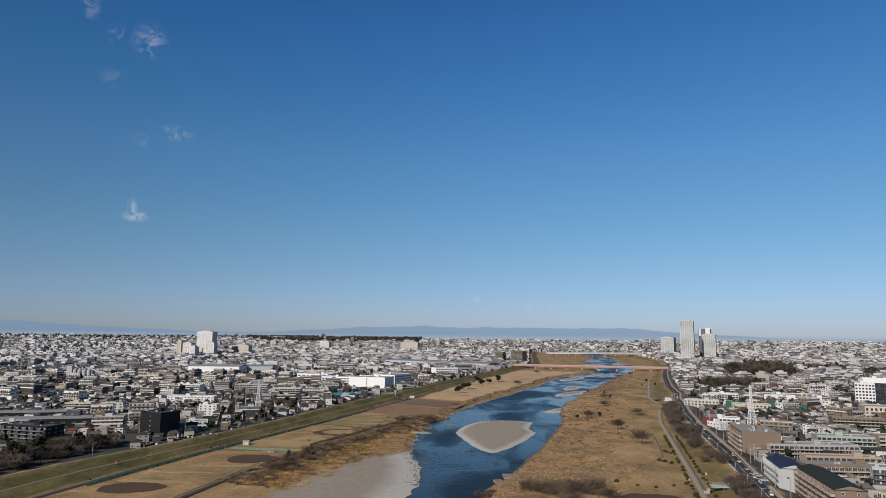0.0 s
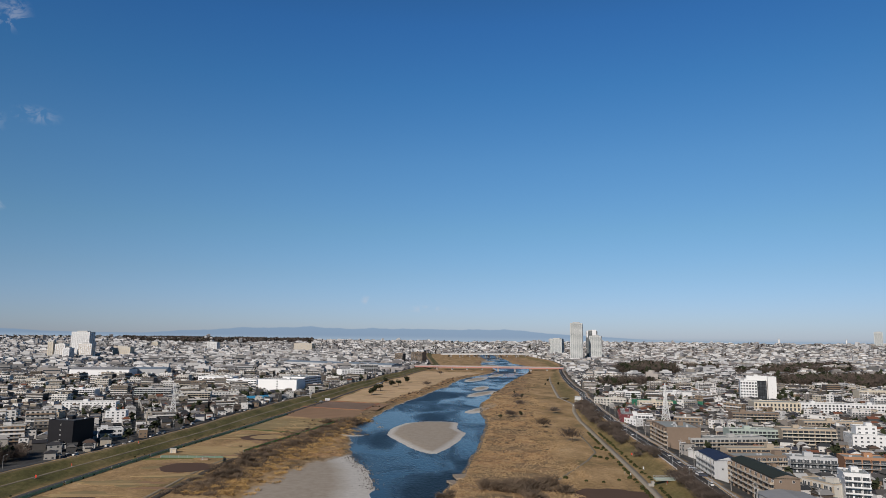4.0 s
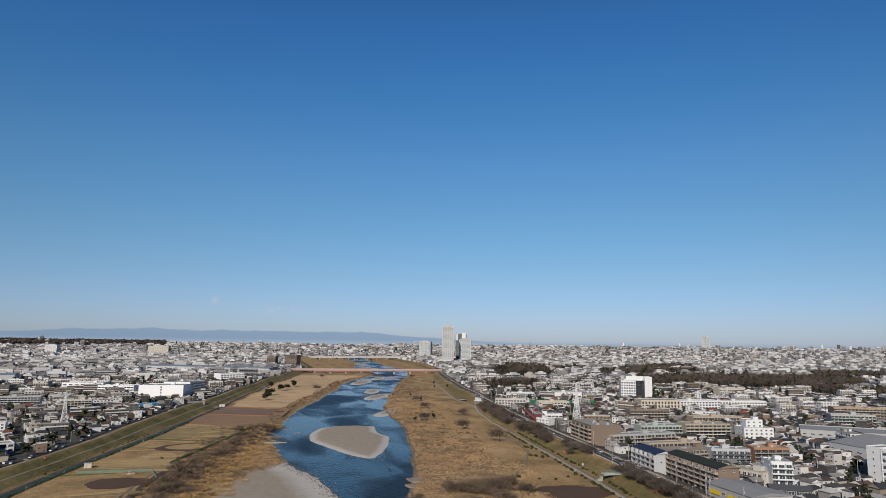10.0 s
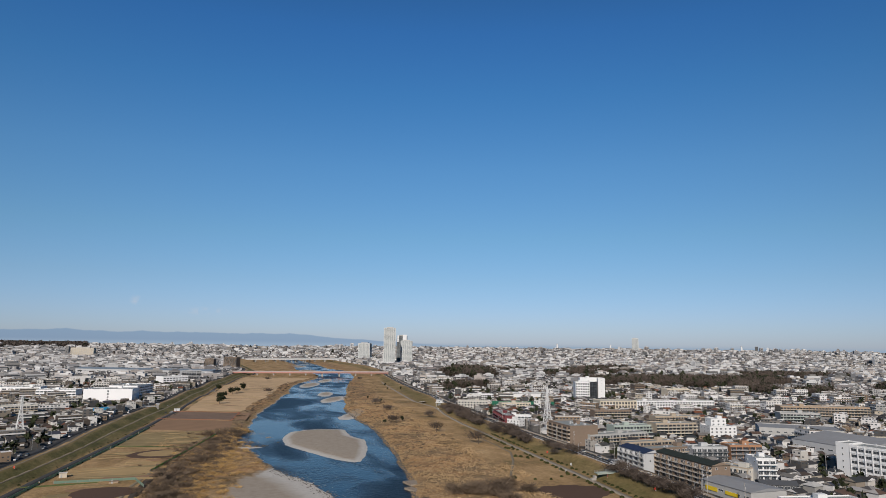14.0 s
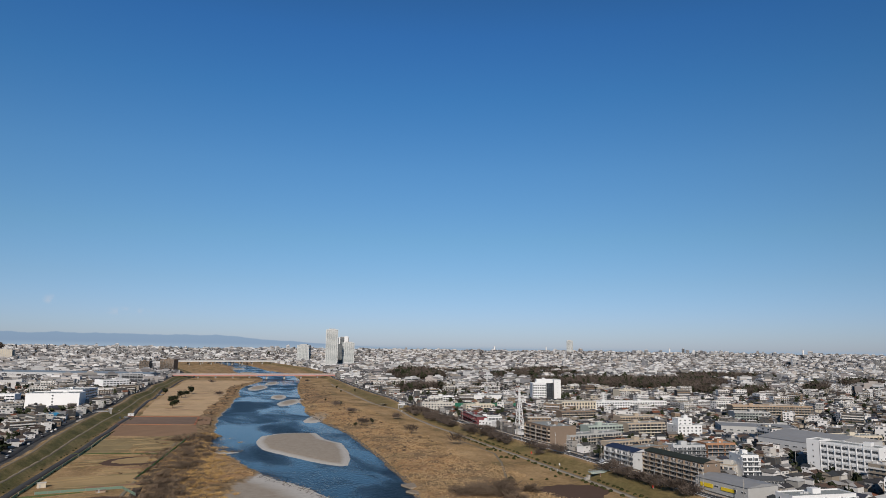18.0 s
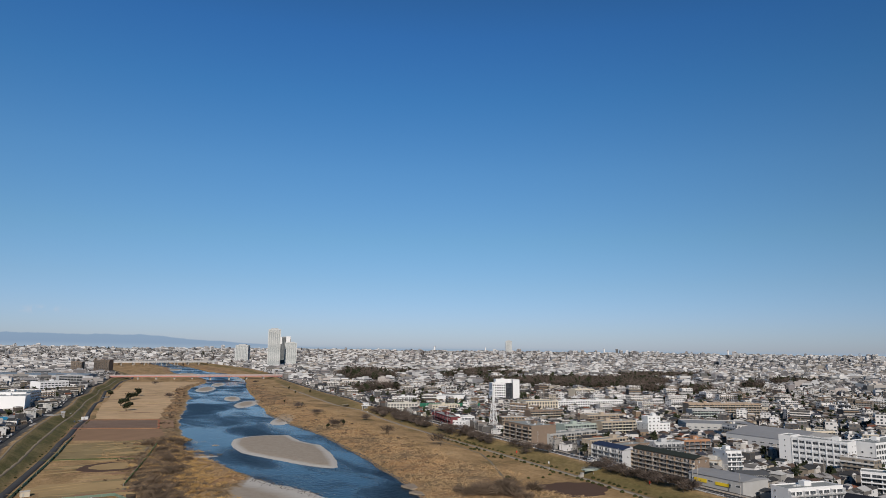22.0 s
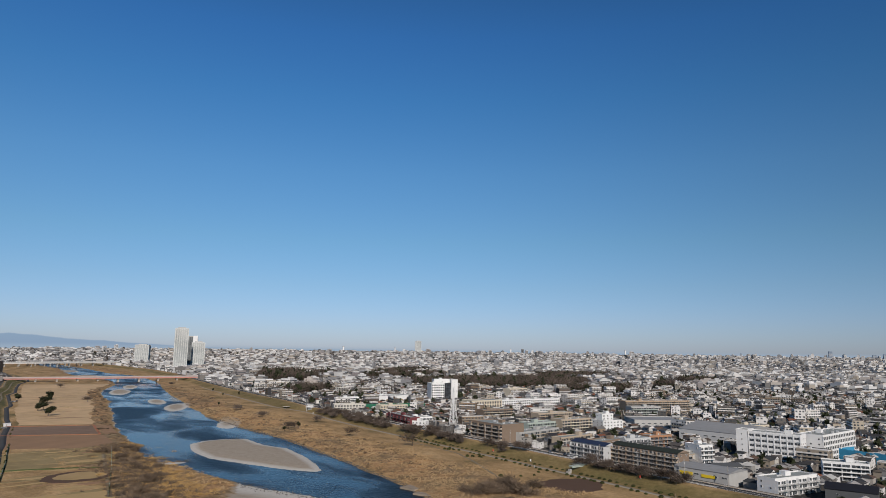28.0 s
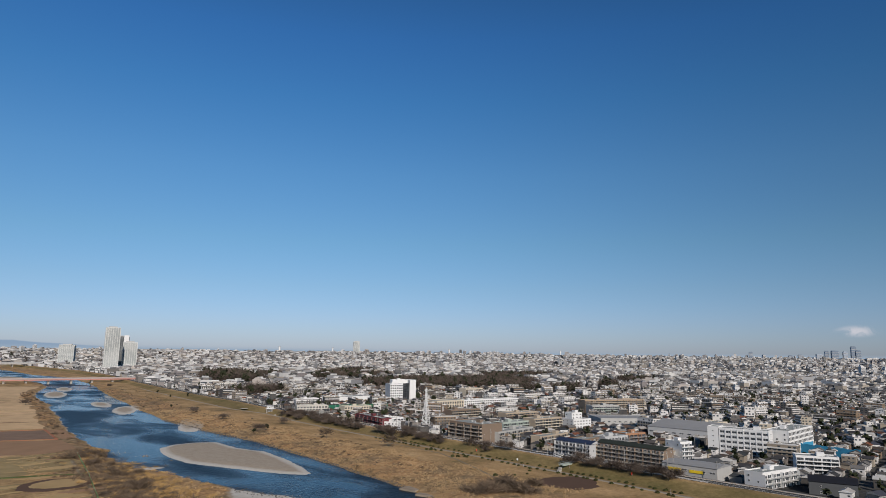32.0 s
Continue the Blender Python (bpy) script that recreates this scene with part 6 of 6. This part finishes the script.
# concrete apron and culvert slabs at the water
for x, y, deg, w, d in ((130, 416, 10, 13, 12), (137, 409, 14, 8, 9), (123, 396, 20, 5, 14)):
    tagged(part("concrete_apron", Bag().box(0, 0, -1.5, w, d, 1.9 + .01 * d), "oldconcrete", m=pose(x, y, .6, 0, 0, deg)), "brown weathered concrete apron slab at the water", "slab", kind="structure")
for x, y, deg in ((304, 943, 60), (-60, 929, 20)):
    tagged(part("concrete_ramp", Bag().box(0, 0, 0, 26, 9, .5), "concrete", m=pose(x, y, 4.2 if x > 0 else 6.2, 0, 6 if x > 0 else 0, deg)), "pale concrete ramp down the levee", "ramp", kind="structure")


def make_shrub(seed, x, y, z, size, label, group):
    """A clipped round shrub: stem and an uneven dome of small leaf clumps."""
    rr = random.Random(seed)
    t = thing("clipped_shrub", x, y, z, 0, label, "shrub", group)
    b = Bag()
    for i in range(5):
        b.bar((0, 0, -.1), (rr.uniform(-.5, .5), rr.uniform(-.5, .5), .8), .05, 0, 4, .02)
    part("stem", b, "bark", t)
    c = Bag()
    for i in range(90):
        u = Vector((rr.gauss(0, 1), rr.gauss(0, 1), abs(rr.gauss(0, 1)))).normalized()
        p = Vector((u.x * 1.25, u.y * 1.25, u.z * 1.1 + .15)) * rr.uniform(.8, 1.05)
        a = u.orthogonal().normalized() * .3 * rr.uniform(.7, 1.3)
        w = u.cross(a).normalized() * .28
        a += u * rr.uniform(-.1, .1)
        c.add([tuple(p - a - w), tuple(p + a - w), tuple(p + a + w), tuple(p - a + w)], [(0, 1, 2, 3)])
    part("foliage", c, "shrub", t)
    return t


SHRUBS = []


def shrub(x, y, s):
    z = float(height(np.array(x), np.array(y)))
    if len(SHRUBS) < 3:
        SHRUBS.append(make_shrub(40 + len(SHRUBS), x, y, z, 1, "clipped round evergreen shrub along the path", "shrubs along the path"))
    else:
        copy_thing(rnd.choice(SHRUBS), pose(x, y, z, 0, 0, rnd.uniform(0, 360)) @ Matrix.Diagonal((s, s, s * rnd.uniform(.8, 1), 1)))


y = 288.0
while y < 600:
    for side in (-4.6, 5.2):
        if rnd.random() < (.9 if side > 0 else .75):
            shrub(float(R_PATH(y)) + side + rnd.uniform(-.6, .6), y + rnd.uniform(-1, 1), rnd.uniform(.75, 1.15))
    y += rnd.uniform(4.2, 7)
for x, y in ((192, 401), (203, 393), (213, 390), (224, 396), (232, 402), (239, 516), (235, 466), (232, 473), (236, 469), (240, 512), (242, 508), (229, 476)):
    shrub(x, y, rnd.uniform(.8, 1.4))
for y in range(345, 900, 9):
    for dx in (-8.5, 9.5):
        if rnd.random() < .5:
            shrub(float(L_ROAD(y)) + dx * .55, y + rnd.uniform(-2, 2), rnd.uniform(.5, .8))

# bare cherry trees along the levee road, field trees, scrub
y = 300.0
while y < 840:
    if not (385 < y < 445 or 490 < y < 515 or 620 < y < 640):
        rp_, rr_ = float(R_PATH(y)), float(R_ROAD(y))
        for k in range(2 if y > 510 or y < 385 else 1):
            plant("bare", rr_ - rnd.uniform(8, 19 if y > 450 else 13), y + rnd.uniform(-3, 3), rnd.uniform(.95, 1.4), "bare cherry tree with a wide brown crown on the levee", "cherry trees of the levee", rnd)
    y += rnd.uniform(7, 10)
for x, y in ((17, 984), (17, 1059), (24, 1067), (39, 1157), (47, 1188), (60, 1253), (19, 1256)):
    s = rnd.uniform(1.25, 1.6)
    ob = plant("ever", x, y, s, "dark evergreen tree standing in the dry field", "trees of the field", rnd)
    ob.scale = (s * 1.5, s * 1.5, s)
for x, y in ((344, 1333), (340, 1199), (238, 1025), (320, 1221), (239, 950), (207, 720), (183, 704)):
    plant("ever", x, y, rnd.uniform(.6, 1.0), "dark evergreen tree among the reeds", "trees of the field", rnd)
for x, y in ((216, 628), (227, 546), (194, 717), (252, 759), (224, 845), (229, 938), (99, 1184), (345, 1576), (128, 1569)):
    plant("bare", x, y, rnd.uniform(1.4, 2.0), "lone bare tree standing in the reeds", "bare trees of the field", rnd)
for i in range(80):
    if i < 22:
        x, y, s = 160 + rnd.gauss(0, 12), 369 + rnd.gauss(0, 9), rnd.uniform(1.4, 2.5)
    elif i < 26:
        x, y, s = 113 + rnd.uniform(0, 8), 366 + rnd.gauss(0, 7), rnd.uniform(.8, 1.4)
    else:
        y = rnd.uniform(390, 690)
        x, s = float(np.interp(y, (400, 476, 578, 640, 690), (-17, -10, 7, 18, 28))) + rnd.gauss(0, 8), rnd.uniform(.8, 2.1)
    plant("bush", x, y, s, "dense dry leafless bush on the river plain", "dry bushes", rnd)
for i in range(34):
    y = rnd.uniform(480, 1250)
    x = rnd.uniform(float(R_WATER(y)) + 8, float(R_PATH(y)) - 25)
    plant("bush", x, y, rnd.uniform(.3, .7), "small dry bush among the reeds", "dry bushes", rnd)
for i in range(26):
    y = rnd.uniform(780, 1400)
    plant("bush", float(L_WATER(y)) - rnd.uniform(6, 22), y, rnd.uniform(.4, 1.0), "dry bush on the river bank", "dry bushes", rnd)
for x, y, s in ((424, 292, 1.2), (419, 301, .9), (351, 300, .8), (319, 439, .9), (317, 445, .8), (342, 284, .9), (450, 302, .8)):
    plant("ever", x, y, s, "dark garden tree beside the buildings", "trees beside the buildings", rnd)
# woodland scrub by the dark flats
for i in range(110):
    plant("bare" if i % 9 else "ever", -188 + rnd.uniform(-24, 24), 398 + rnd.uniform(-55, 55), rnd.uniform(1.0, 1.7), "tree in the thicket behind the levee", "thicket behind the levee", rnd)


# ---------- reeds ----------
def tuft(seed):
    rr = random.Random(seed)
    b = Bag()
    for i in range(7):
        p = Vector((rr.gauss(0, .5), rr.gauss(0, .5), 0))
        tip = p + Vector((rr.gauss(0, .5), rr.gauss(0, .5), rr.uniform(.7, 1.5)))
        s = Vector((rr.gauss(0, 1), rr.gauss(0, 1), 0)).normalized() * rr.uniform(.15, .3)
        b.add([tuple(p - s), tuple(p + s), tuple(tip)], [(0, 1, 2)])
    return b


tufts = [tuft(i) for i in range(5)]
rs = np.random.RandomState(8)
ty = rs.uniform(330, 1000, 60000)
tx = L_WATER(ty) - 75 + rs.uniform(0, 1, 60000) * (R_PATH(ty) - 30 - L_WATER(ty) + 75)
ok = ((tx > R_WATER(ty) + 3) & (tx < R_PATH(ty) - 38 + 12 * wob(tx, ty, .05))) | ((tx < L_WATER(ty) - 4) & (tx > L_WATER(ty) - 58) & (ty < 700) & (tx < np.where(ty < 512, SAND_W(ty) - 2, 1e3)))
thick = wob(tx, ty, .06, 2) + wob(tx, ty, .17, 5) * .6 + rs.uniform(-.7, .7, 60000)
ok &= thick > np.where(tx < L_WATER(ty), .35, -.2)
tx, ty = tx[ok], ty[ok]
n = len(tx)
sz = rs.uniform(.35, .95, n)
scatter("reeds", tufts, np.stack([rs.randint(0, 5, n), tx, ty, height(tx, ty) - .05, rs.uniform(0, 6, n), sz, sz, sz * rs.uniform(.5, 1.1, n)], 1), ["reed"], "dense dry golden brown reeds and grass tufts", "reeds")


# low scrub that nobody could count along the south bank
scrub_p = [thicket(random.Random(90 + i), 2.6, 2.6, 95) for i in range(4)]
by = rs.uniform(350, 700, 2400)
bx = np.interp(by, (350, 400, 476, 578, 640, 700), (-21, -17, -10, 5, 16, 27)) + rs.normal(0, 1, 2400) * np.interp(by, (380, 480, 640), (9, 11, 12))
bs = rs.uniform(.35, 1.3, 2400)
scatter("scrub", scrub_p, np.stack([rs.randint(0, 4, 2400), bx, by, height(bx, by) - .05, rs.uniform(0, 6, 2400), bs, bs, bs * rs.uniform(.6, 1.1, 2400)], 1)[:1400], ["drybush"], "low tangled winter scrub along the river bank", "scrub")
scatter("tall_grass", scrub_p, np.stack([rs.randint(0, 4, 1000), bx[1400:] + 12, by[1400:], height(bx[1400:] + 12, by[1400:]) - .05, rs.uniform(0, 6, 1000), bs[1400:], bs[1400:], bs[1400:] * .7], 1), ["goldgrass"], "tall dry golden grass between scrub and gravel", "grass")
b2y = rs.uniform(430, 1500, 900)
b2x = np.where(rs.rand(900) < .68, R_WATER(b2y) + 3 + 60 * rs.rand(900) ** 1.6, L_WATER(b2y) - rs.uniform(5, 24, 900))
okb = (b2x > R_WATER(b2y)) | (b2y > 700)
b2x, b2y = b2x[okb], b2y[okb]
n2 = len(b2x)
bs = rs.uniform(.3, .9, n2)
scatter("scrub", scrub_p, np.stack([rs.randint(0, 4, n2), b2x, b2y, height(b2x, b2y) - .05, rs.uniform(0, 6, n2), bs, bs, bs * .8], 1), ["drybush"], "low tangled scrub on the reed banks", "scrub")


# stones along the banks and at the gravel tip
def stone(seed):
    rr = random.Random(seed)
    b = Bag()
    v = [(rr.uniform(.7, 1) * math.cos(i * 1.05), rr.uniform(.7, 1) * math.sin(i * 1.05), rr.uniform(-.1, .15)) for i in range(6)] + [(rr.uniform(-.2, .2), rr.uniform(-.2, .2), rr.uniform(.4, .7))]
    return b.add(v, [(i, (i + 1) % 6, 6) for i in range(6)])


M["stone"] = mat("river_stone", (.13, .115, .10), .9, .3, .5, per_island=.35)
sy = rs.uniform(340, 900, 2600)
sx = R_WATER(sy) + rs.uniform(-.8, 2.5, 2600)
s2y = rs.uniform(380, 512, 500)
s2x = L_WATER(s2y) + rs.normal(0, 4, 500)
sx, sy = np.concatenate([sx, s2x]), np.concatenate([sy, s2y])
n = len(sx)
sz = rs.uniform(.25, .9, n)
scatter("bank_stones", [stone(i) for i in range(5)], np.stack([rs.randint(0, 5, n), sx, sy, np.maximum(height(sx, sy), -.15) - .02, rs.uniform(0, 6, n), sz, sz, sz], 1), ["stone"], "grey stones lining the water's edge", "stones")


# concrete works on the south bank: silos and a slanting conveyor
z = float(height(np.array(-675.), np.array(1068.)))
for x, y in ((-692, 1064), (-684, 1066), (-676, 1068), (-668, 1070)):
    t = thing("silo", x, y, z, 0, "pale grey cement silo with a conical top", "silo", "silos")
    part("drum", Bag().bar((0, 0, 0), (0, 0, 17), 3.6, 0, 14), "lightgrey", t)
    part("cone", Bag().bar((0, 0, 17.02), (0, 0, 19.5), 3.6, 0, 14, .8), "grey", t)
t = thing("conveyor", -660, 1072, z, radians(12), "pale slanting conveyor gallery of the works", "conveyor")
part("gallery", Bag().bar((-6, 0, 19), (42, 0, 5), 1.5, 0, 4), "lightgrey", t)
for sx in (6, 20, 34):
    part("trestle", Bag().box(sx, 0, 0, .8, 2.4, 15.5 - (sx + 6) * .29), "grey", t)
t = thing("batching_tower", -700, 1062, z, radians(12), "grey sheet clad batching tower of the concrete works", "tower")
part("wall", Bag().box(0, 0, 0, 9, 9, 24), "lightgrey", t)
part("roof", Bag().gable(0, 0, 24.01, 9, 9, 1.6), "metalroof", t)
# stair down the levee
t = thing("levee_stair", -121, 487, 8.6, radians(-38), "pale concrete stair down the grass levee", "stair")
for i in range(16):
    part("step", Bag().box(.5 + i, 0, -.3 - i * .34, 1.0, 2.4, .36), "concrete", t)

# ---------- pylons ----------
def pylon(x, y, deg, h, label):
    """A lattice tower: four legs, braced panels, three pairs of arms with insulators."""
    z = float(height(np.array(x), np.array(y)))
    t = thing("power_pylon", x, y, z, radians(deg), label, "pylon")

    def half(zz):
        return 3.6 + (0.9 - 3.6) * min(1, zz / (h * .7))
    for sx in (-1, 1):
        for sy in (-1, 1):
            b = Bag().bar((sx * 3.6, sy * 3.6, 0), (sx * .9, sy * .9, h * .7), .34, 0, 4, .26).bar((sx * .9, sy * .9, h * .7), (sx * .25, sy * .25, h), .24, 0, 4, .16)
            part("leg", b, "palesteel", t)
            part("footing", Bag().box(sx * 3.6, sy * 3.6, -.2, 1.2, 1.2, .7), "concrete", t)
    zz = 0.0
    while zz < h * .95:
        step = max(2.2, half(zz) * 1.7)
        z2 = min(zz + step, h * .96)
        a, c = half(zz), half(z2)
        b = Bag()
        for k in range(4):
            p = [(-1, -1), (1, -1), (1, 1), (-1, 1)]
            (x0, y0), (x1, y1) = p[k], p[(k + 1) % 4]
            b.bar((x0 * a, y0 * a, zz), (x1 * c, y1 * c, z2), .16, 0, 3)
            b.bar((x1 * a, y1 * a, zz), (x0 * c, y0 * c, z2), .16, 0, 3)
            b.bar((x0 * c, y0 * c, z2), (x1 * c, y1 * c, z2), .14, 0, 3)
        part("bracing", b, "palesteel", t)
        zz = z2
    for q in (.68, .8, .92):
        for s in (-1, 1):
            ln = 6.2 - 2.5 * abs(q - .8) / .12 * .4
            arm = part("crossarm", Bag().bar((0, 0, h * q), (s * ln, 0, h * q), .13, 0, 4).bar((0, 0, h * q + 1.4), (s * ln, 0, h * q), .1, 0, 4), "palesteel", t)
            part("insulator", Bag().bar((s * ln * .95, 0, h * q), (s * ln * .95, 0, h * q - 2.0), .14, 0, 6), "lightgrey", arm)
    if x > 0:
        part("dish_ring", Bag().box(0, 0, h * .45, 4.6, 4.6, .3, 0, 0, True), "palesteel", t)


pylon(330, 611, 10, 43, "tall grey lattice power pylon among the houses")
pylon(-142, 632, 20, 38, "tall grey lattice power pylon behind the levee")


# still pools in the scrub
for x, y, a, b, r in ((0, 485, 4, 24, .12), (12, 464, 3, 9, .4)):
    patch("pool", x, y, a, b, -r, 2.35, "water", "still dark pool among the scrub", .25, int(y))


# ---------- vehicles ----------
def make_car(x, y, z, deg, label, van=False):
    """A small car: body, cabin with glass, four wheels with rims, lamps."""
    t = thing("van" if van else "car", x, y, z, radians(deg), label, "car", "cars on the roads")
    ln, h = (4.9, 1.2) if van else (4.3, .85)
    b = Bag()
    b.box(0, 0, .3, ln, 1.7, h * .72)
    part("body", b, "car", t)
    g = Bag()
    x0, x1 = (-ln / 2 + .15, ln / 2 - .9) if van else (-ln / 2 + .5, ln / 2 - 1.3)
    zt = .3 + h * .72
    v = [(x0, -.8, zt), (x1 + .35, -.8, zt), (x1 + .35, .8, zt), (x0, .8, zt), (x0 + .3, -.66, zt + .6), (x1 - .2, -.66, zt + .6), (x1 - .2, .66, zt + .6), (x0 + .3, .66, zt + .6)]
    g.add(v, [(0, 1, 5, 4), (1, 2, 6, 5), (2, 3, 7, 6), (3, 0, 4, 7)])
    part("glazing", g, "glass", t)
    part("roof", Bag().box((x0 + x1 + .1) / 2, 0, zt + .6, x1 - x0 - .4, 1.36, .08), "car", t)
    for sx in (-ln * .3, ln * .3):
        for sy in (-.8, .8):
            part("wheel", Bag().bar((sx, sy - .1, .32), (sx, sy + .1, .32), .32, 0, 8), "tyre", t)
    return t


car_a = make_car(*[float(R_ROAD(330)) - 2, 330, 8.1], 80, "parked looking pale car on the riverside road")
car_b = make_car(*[float(R_ROAD(360)) + 2, 360, 8.1], 80, "pale van on the riverside road", True)


def traffic(fx, y0, y1, gap, lanes, z, jam=1.0):
    y = y0
    while y < y1:
        for dx, flip in lanes:
            if rnd.random() < jam:
                yy = y + rnd.uniform(-2, 2)
                dxx = float(fx(yy + 2) - fx(yy - 2)) / 4
                deg = math.degrees(math.atan2(1, dxx)) + flip
                copy_thing(rnd.choice((car_a, car_a, car_b)), pose(float(fx(yy)) + dx, yy, z, 0, 0, deg))
        y += gap * rnd.uniform(.7, 1.5)


traffic(R_ROAD, 370, 1000, 22, ((-2.2, 0), (2.2, 180)), 8.1, .6)
traffic(lambda v: L_CREST(v) - 16.5, 430, 1400, 20, ((-2.1, 0), (2.1, 180)), 6.3, .5)
for x, y in ((-45, 862), (-39, 869), (-58, 819), (11, 1226), (15, 1232), (7, 1220)):
    copy_thing(car_b, pose(x, y, 3.1, 0, 0, rnd.uniform(0, 180)))
for i in range(9):
    copy_thing(rnd.choice((car_a, car_b)), pose(271 + rnd.uniform(0, 2), 384 + i * 3.4, float(height(np.array(273.), np.array(384. + i * 3.4))) + .03, 0, 0, rnd.uniform(-5, 5)))


# ---------- road furniture ----------
def lamp(x, y, deg):
    z = float(height(np.array(x), np.array(y)))
    t = thing("street_lamp", x, y, z, radians(deg), "tall grey street lamp with a bent arm", "street lamp", "street lamps")
    part("pole", Bag().bar((0, 0, 0), (0, 0, 8), .12, 0, 6, .08), "steel", t)
    arm = part("arm", Bag().bar((0, 0, 8), (2.0, 0, 8.6), .07, 0, 5), "steel", t)
    part("lamp_head", Bag().box(2.2, 0, 8.5, .8, .3, .18, 0, 0, True), "lightgrey", arm)
    return t


lamp_a = lamp(float(R_ROAD(300)) - 7.2, 300, 0)
for y in range(335, 900, 36):
    copy_thing(lamp_a, pose(float(R_ROAD(y)) - 7.2, y, 8.0, 0, 0, 0))
for y in range(400, 1100, 45):
    copy_thing(lamp_a, pose(float(L_CREST(y)) - 22, y, 6.2, 0, 0, 0))


def pole(x, y, deg):
    z = float(height(np.array(x), np.array(y)))
    t = thing("utility_pole", x, y, z, radians(deg), "grey concrete utility pole with cross arms", "utility pole", "utility poles")
    part("shaft", Bag().bar((0, 0, -.2), (0, 0, 11.5), .19, 0, 6, .13), "concrete", t)
    for zz in (10.2, 11):
        part("crossarm", Bag().box(0, 0, zz, 2.0, .12, .12, 0, 0, True), "steel", t)
    part("transformer", Bag().bar((.4, 0, 8.2), (.4, 0, 9.3), .32, 0, 8), "lightgrey", t)
    return t


pole_a = pole(float(R_ROAD(310)) + 9, 310, 10)
for y in range(280, 900, 34):
    if y != 310:
        copy_thing(pole_a, pose(float(R_ROAD(y)) + 9, y, 8.0, 0, 0, rnd.uniform(0, 30)))
for i in range(60):
    x, y = (rnd.uniform(285, 520), rnd.uniform(250, 720)) if i < 40 else (rnd.uniform(-420, -185), rnd.uniform(480, 800))
    if not occupied(x, y, 1.0):
        copy_thing(pole_a, pose(x, y, float(height(np.array(x), np.array(y))), 0, 0, rnd.uniform(0, 180)))

# guard rail on the river side of the road
for k in range(14):
    y0 = 280 + k * 40.0
    y1 = y0 + 38
    x0, x1 = float(R_ROAD(y0)) - 5.6, float(R_ROAD(y1)) - 5.6
    ln, rot = math.dist((x0, y0), (x1, y1)), math.atan2(y1 - y0, x1 - x0)
    t = thing("guard_rail", x0, y0, 8.0, rot, "white guard rail with posts along the road", "guard rail", "guard rails")
    part("rail", Bag().box(ln / 2, 0, .55, ln, .1, .35, 0, 0, True), "white", t)
    for i in range(10):
        part("post", Bag().box(i * ln / 9, .1, 0, .14, .1, .9), "white", t)

# blue sheeting round a building site, yellow sign of the hall, mobile crane
t = thing("site_hoarding", 459, 288, float(height(np.array(420.), np.array(270.))), radians(-100), "bright blue sheet hoarding round a building site", "hoarding")
for i in range(10):
    part("sheet", Bag().box(i * 5.0, 0, 0, 4.9, .25, 8.5 - (i % 3) * .3), "brightblue", t)
part("sheet", Bag().box(0, 12, 0, .25, 24, 8.2), "brightblue", t)
t = thing("wall_sign", 270.7, 311, float(height(np.array(269.), np.array(330.))) + 1.2, radians(-90), "yellow sign panel on the grey hall", "sign")
part("panel", Bag().box(0, 0, 0, 9, .2, 2.2, 0, 0, True), "yellow", t)
part("panel", Bag().box(15, 0, .1, 9, .2, 1.8, 0, 0, True), "yellow", t)
t = thing("crane", 560, 291, 5.2, radians(30), "dark crawler crane with raised lattice boom", "crane")
part("base", Bag().box(0, 0, 0, 6, 4, 1.2).box(-.5, 0, 1.21, 5, 3, 2.2), "darkgrey", t)
part("boom", Bag().bar((2, 0, 2), (-14, 0, 24), .45, 0, 4, .25), "darkgrey", t)
part("jib", Bag().bar((-14, 0, 24), (-20, 0, 14), .25, 0, 4, .15), "darkgrey", t)
# painted hills on the long white hall
for i in range(7):
    b = Bag()
    x0 = -28 + i * 8.6
    pts = [(x0 + 3.4 * math.cos(a * .35), -.06, 4.0 + 2.6 * math.sin(a * .35)) for a in range(10)]
    b.add(pts, [tuple(range(10))])
    tagged(part("mural_hill", b, "greengrass", m=pose(467, 912, float(height(np.array(467.), np.array(920.))), 0, 0, -4)), "painted green hill on the white hall wall", "mural")
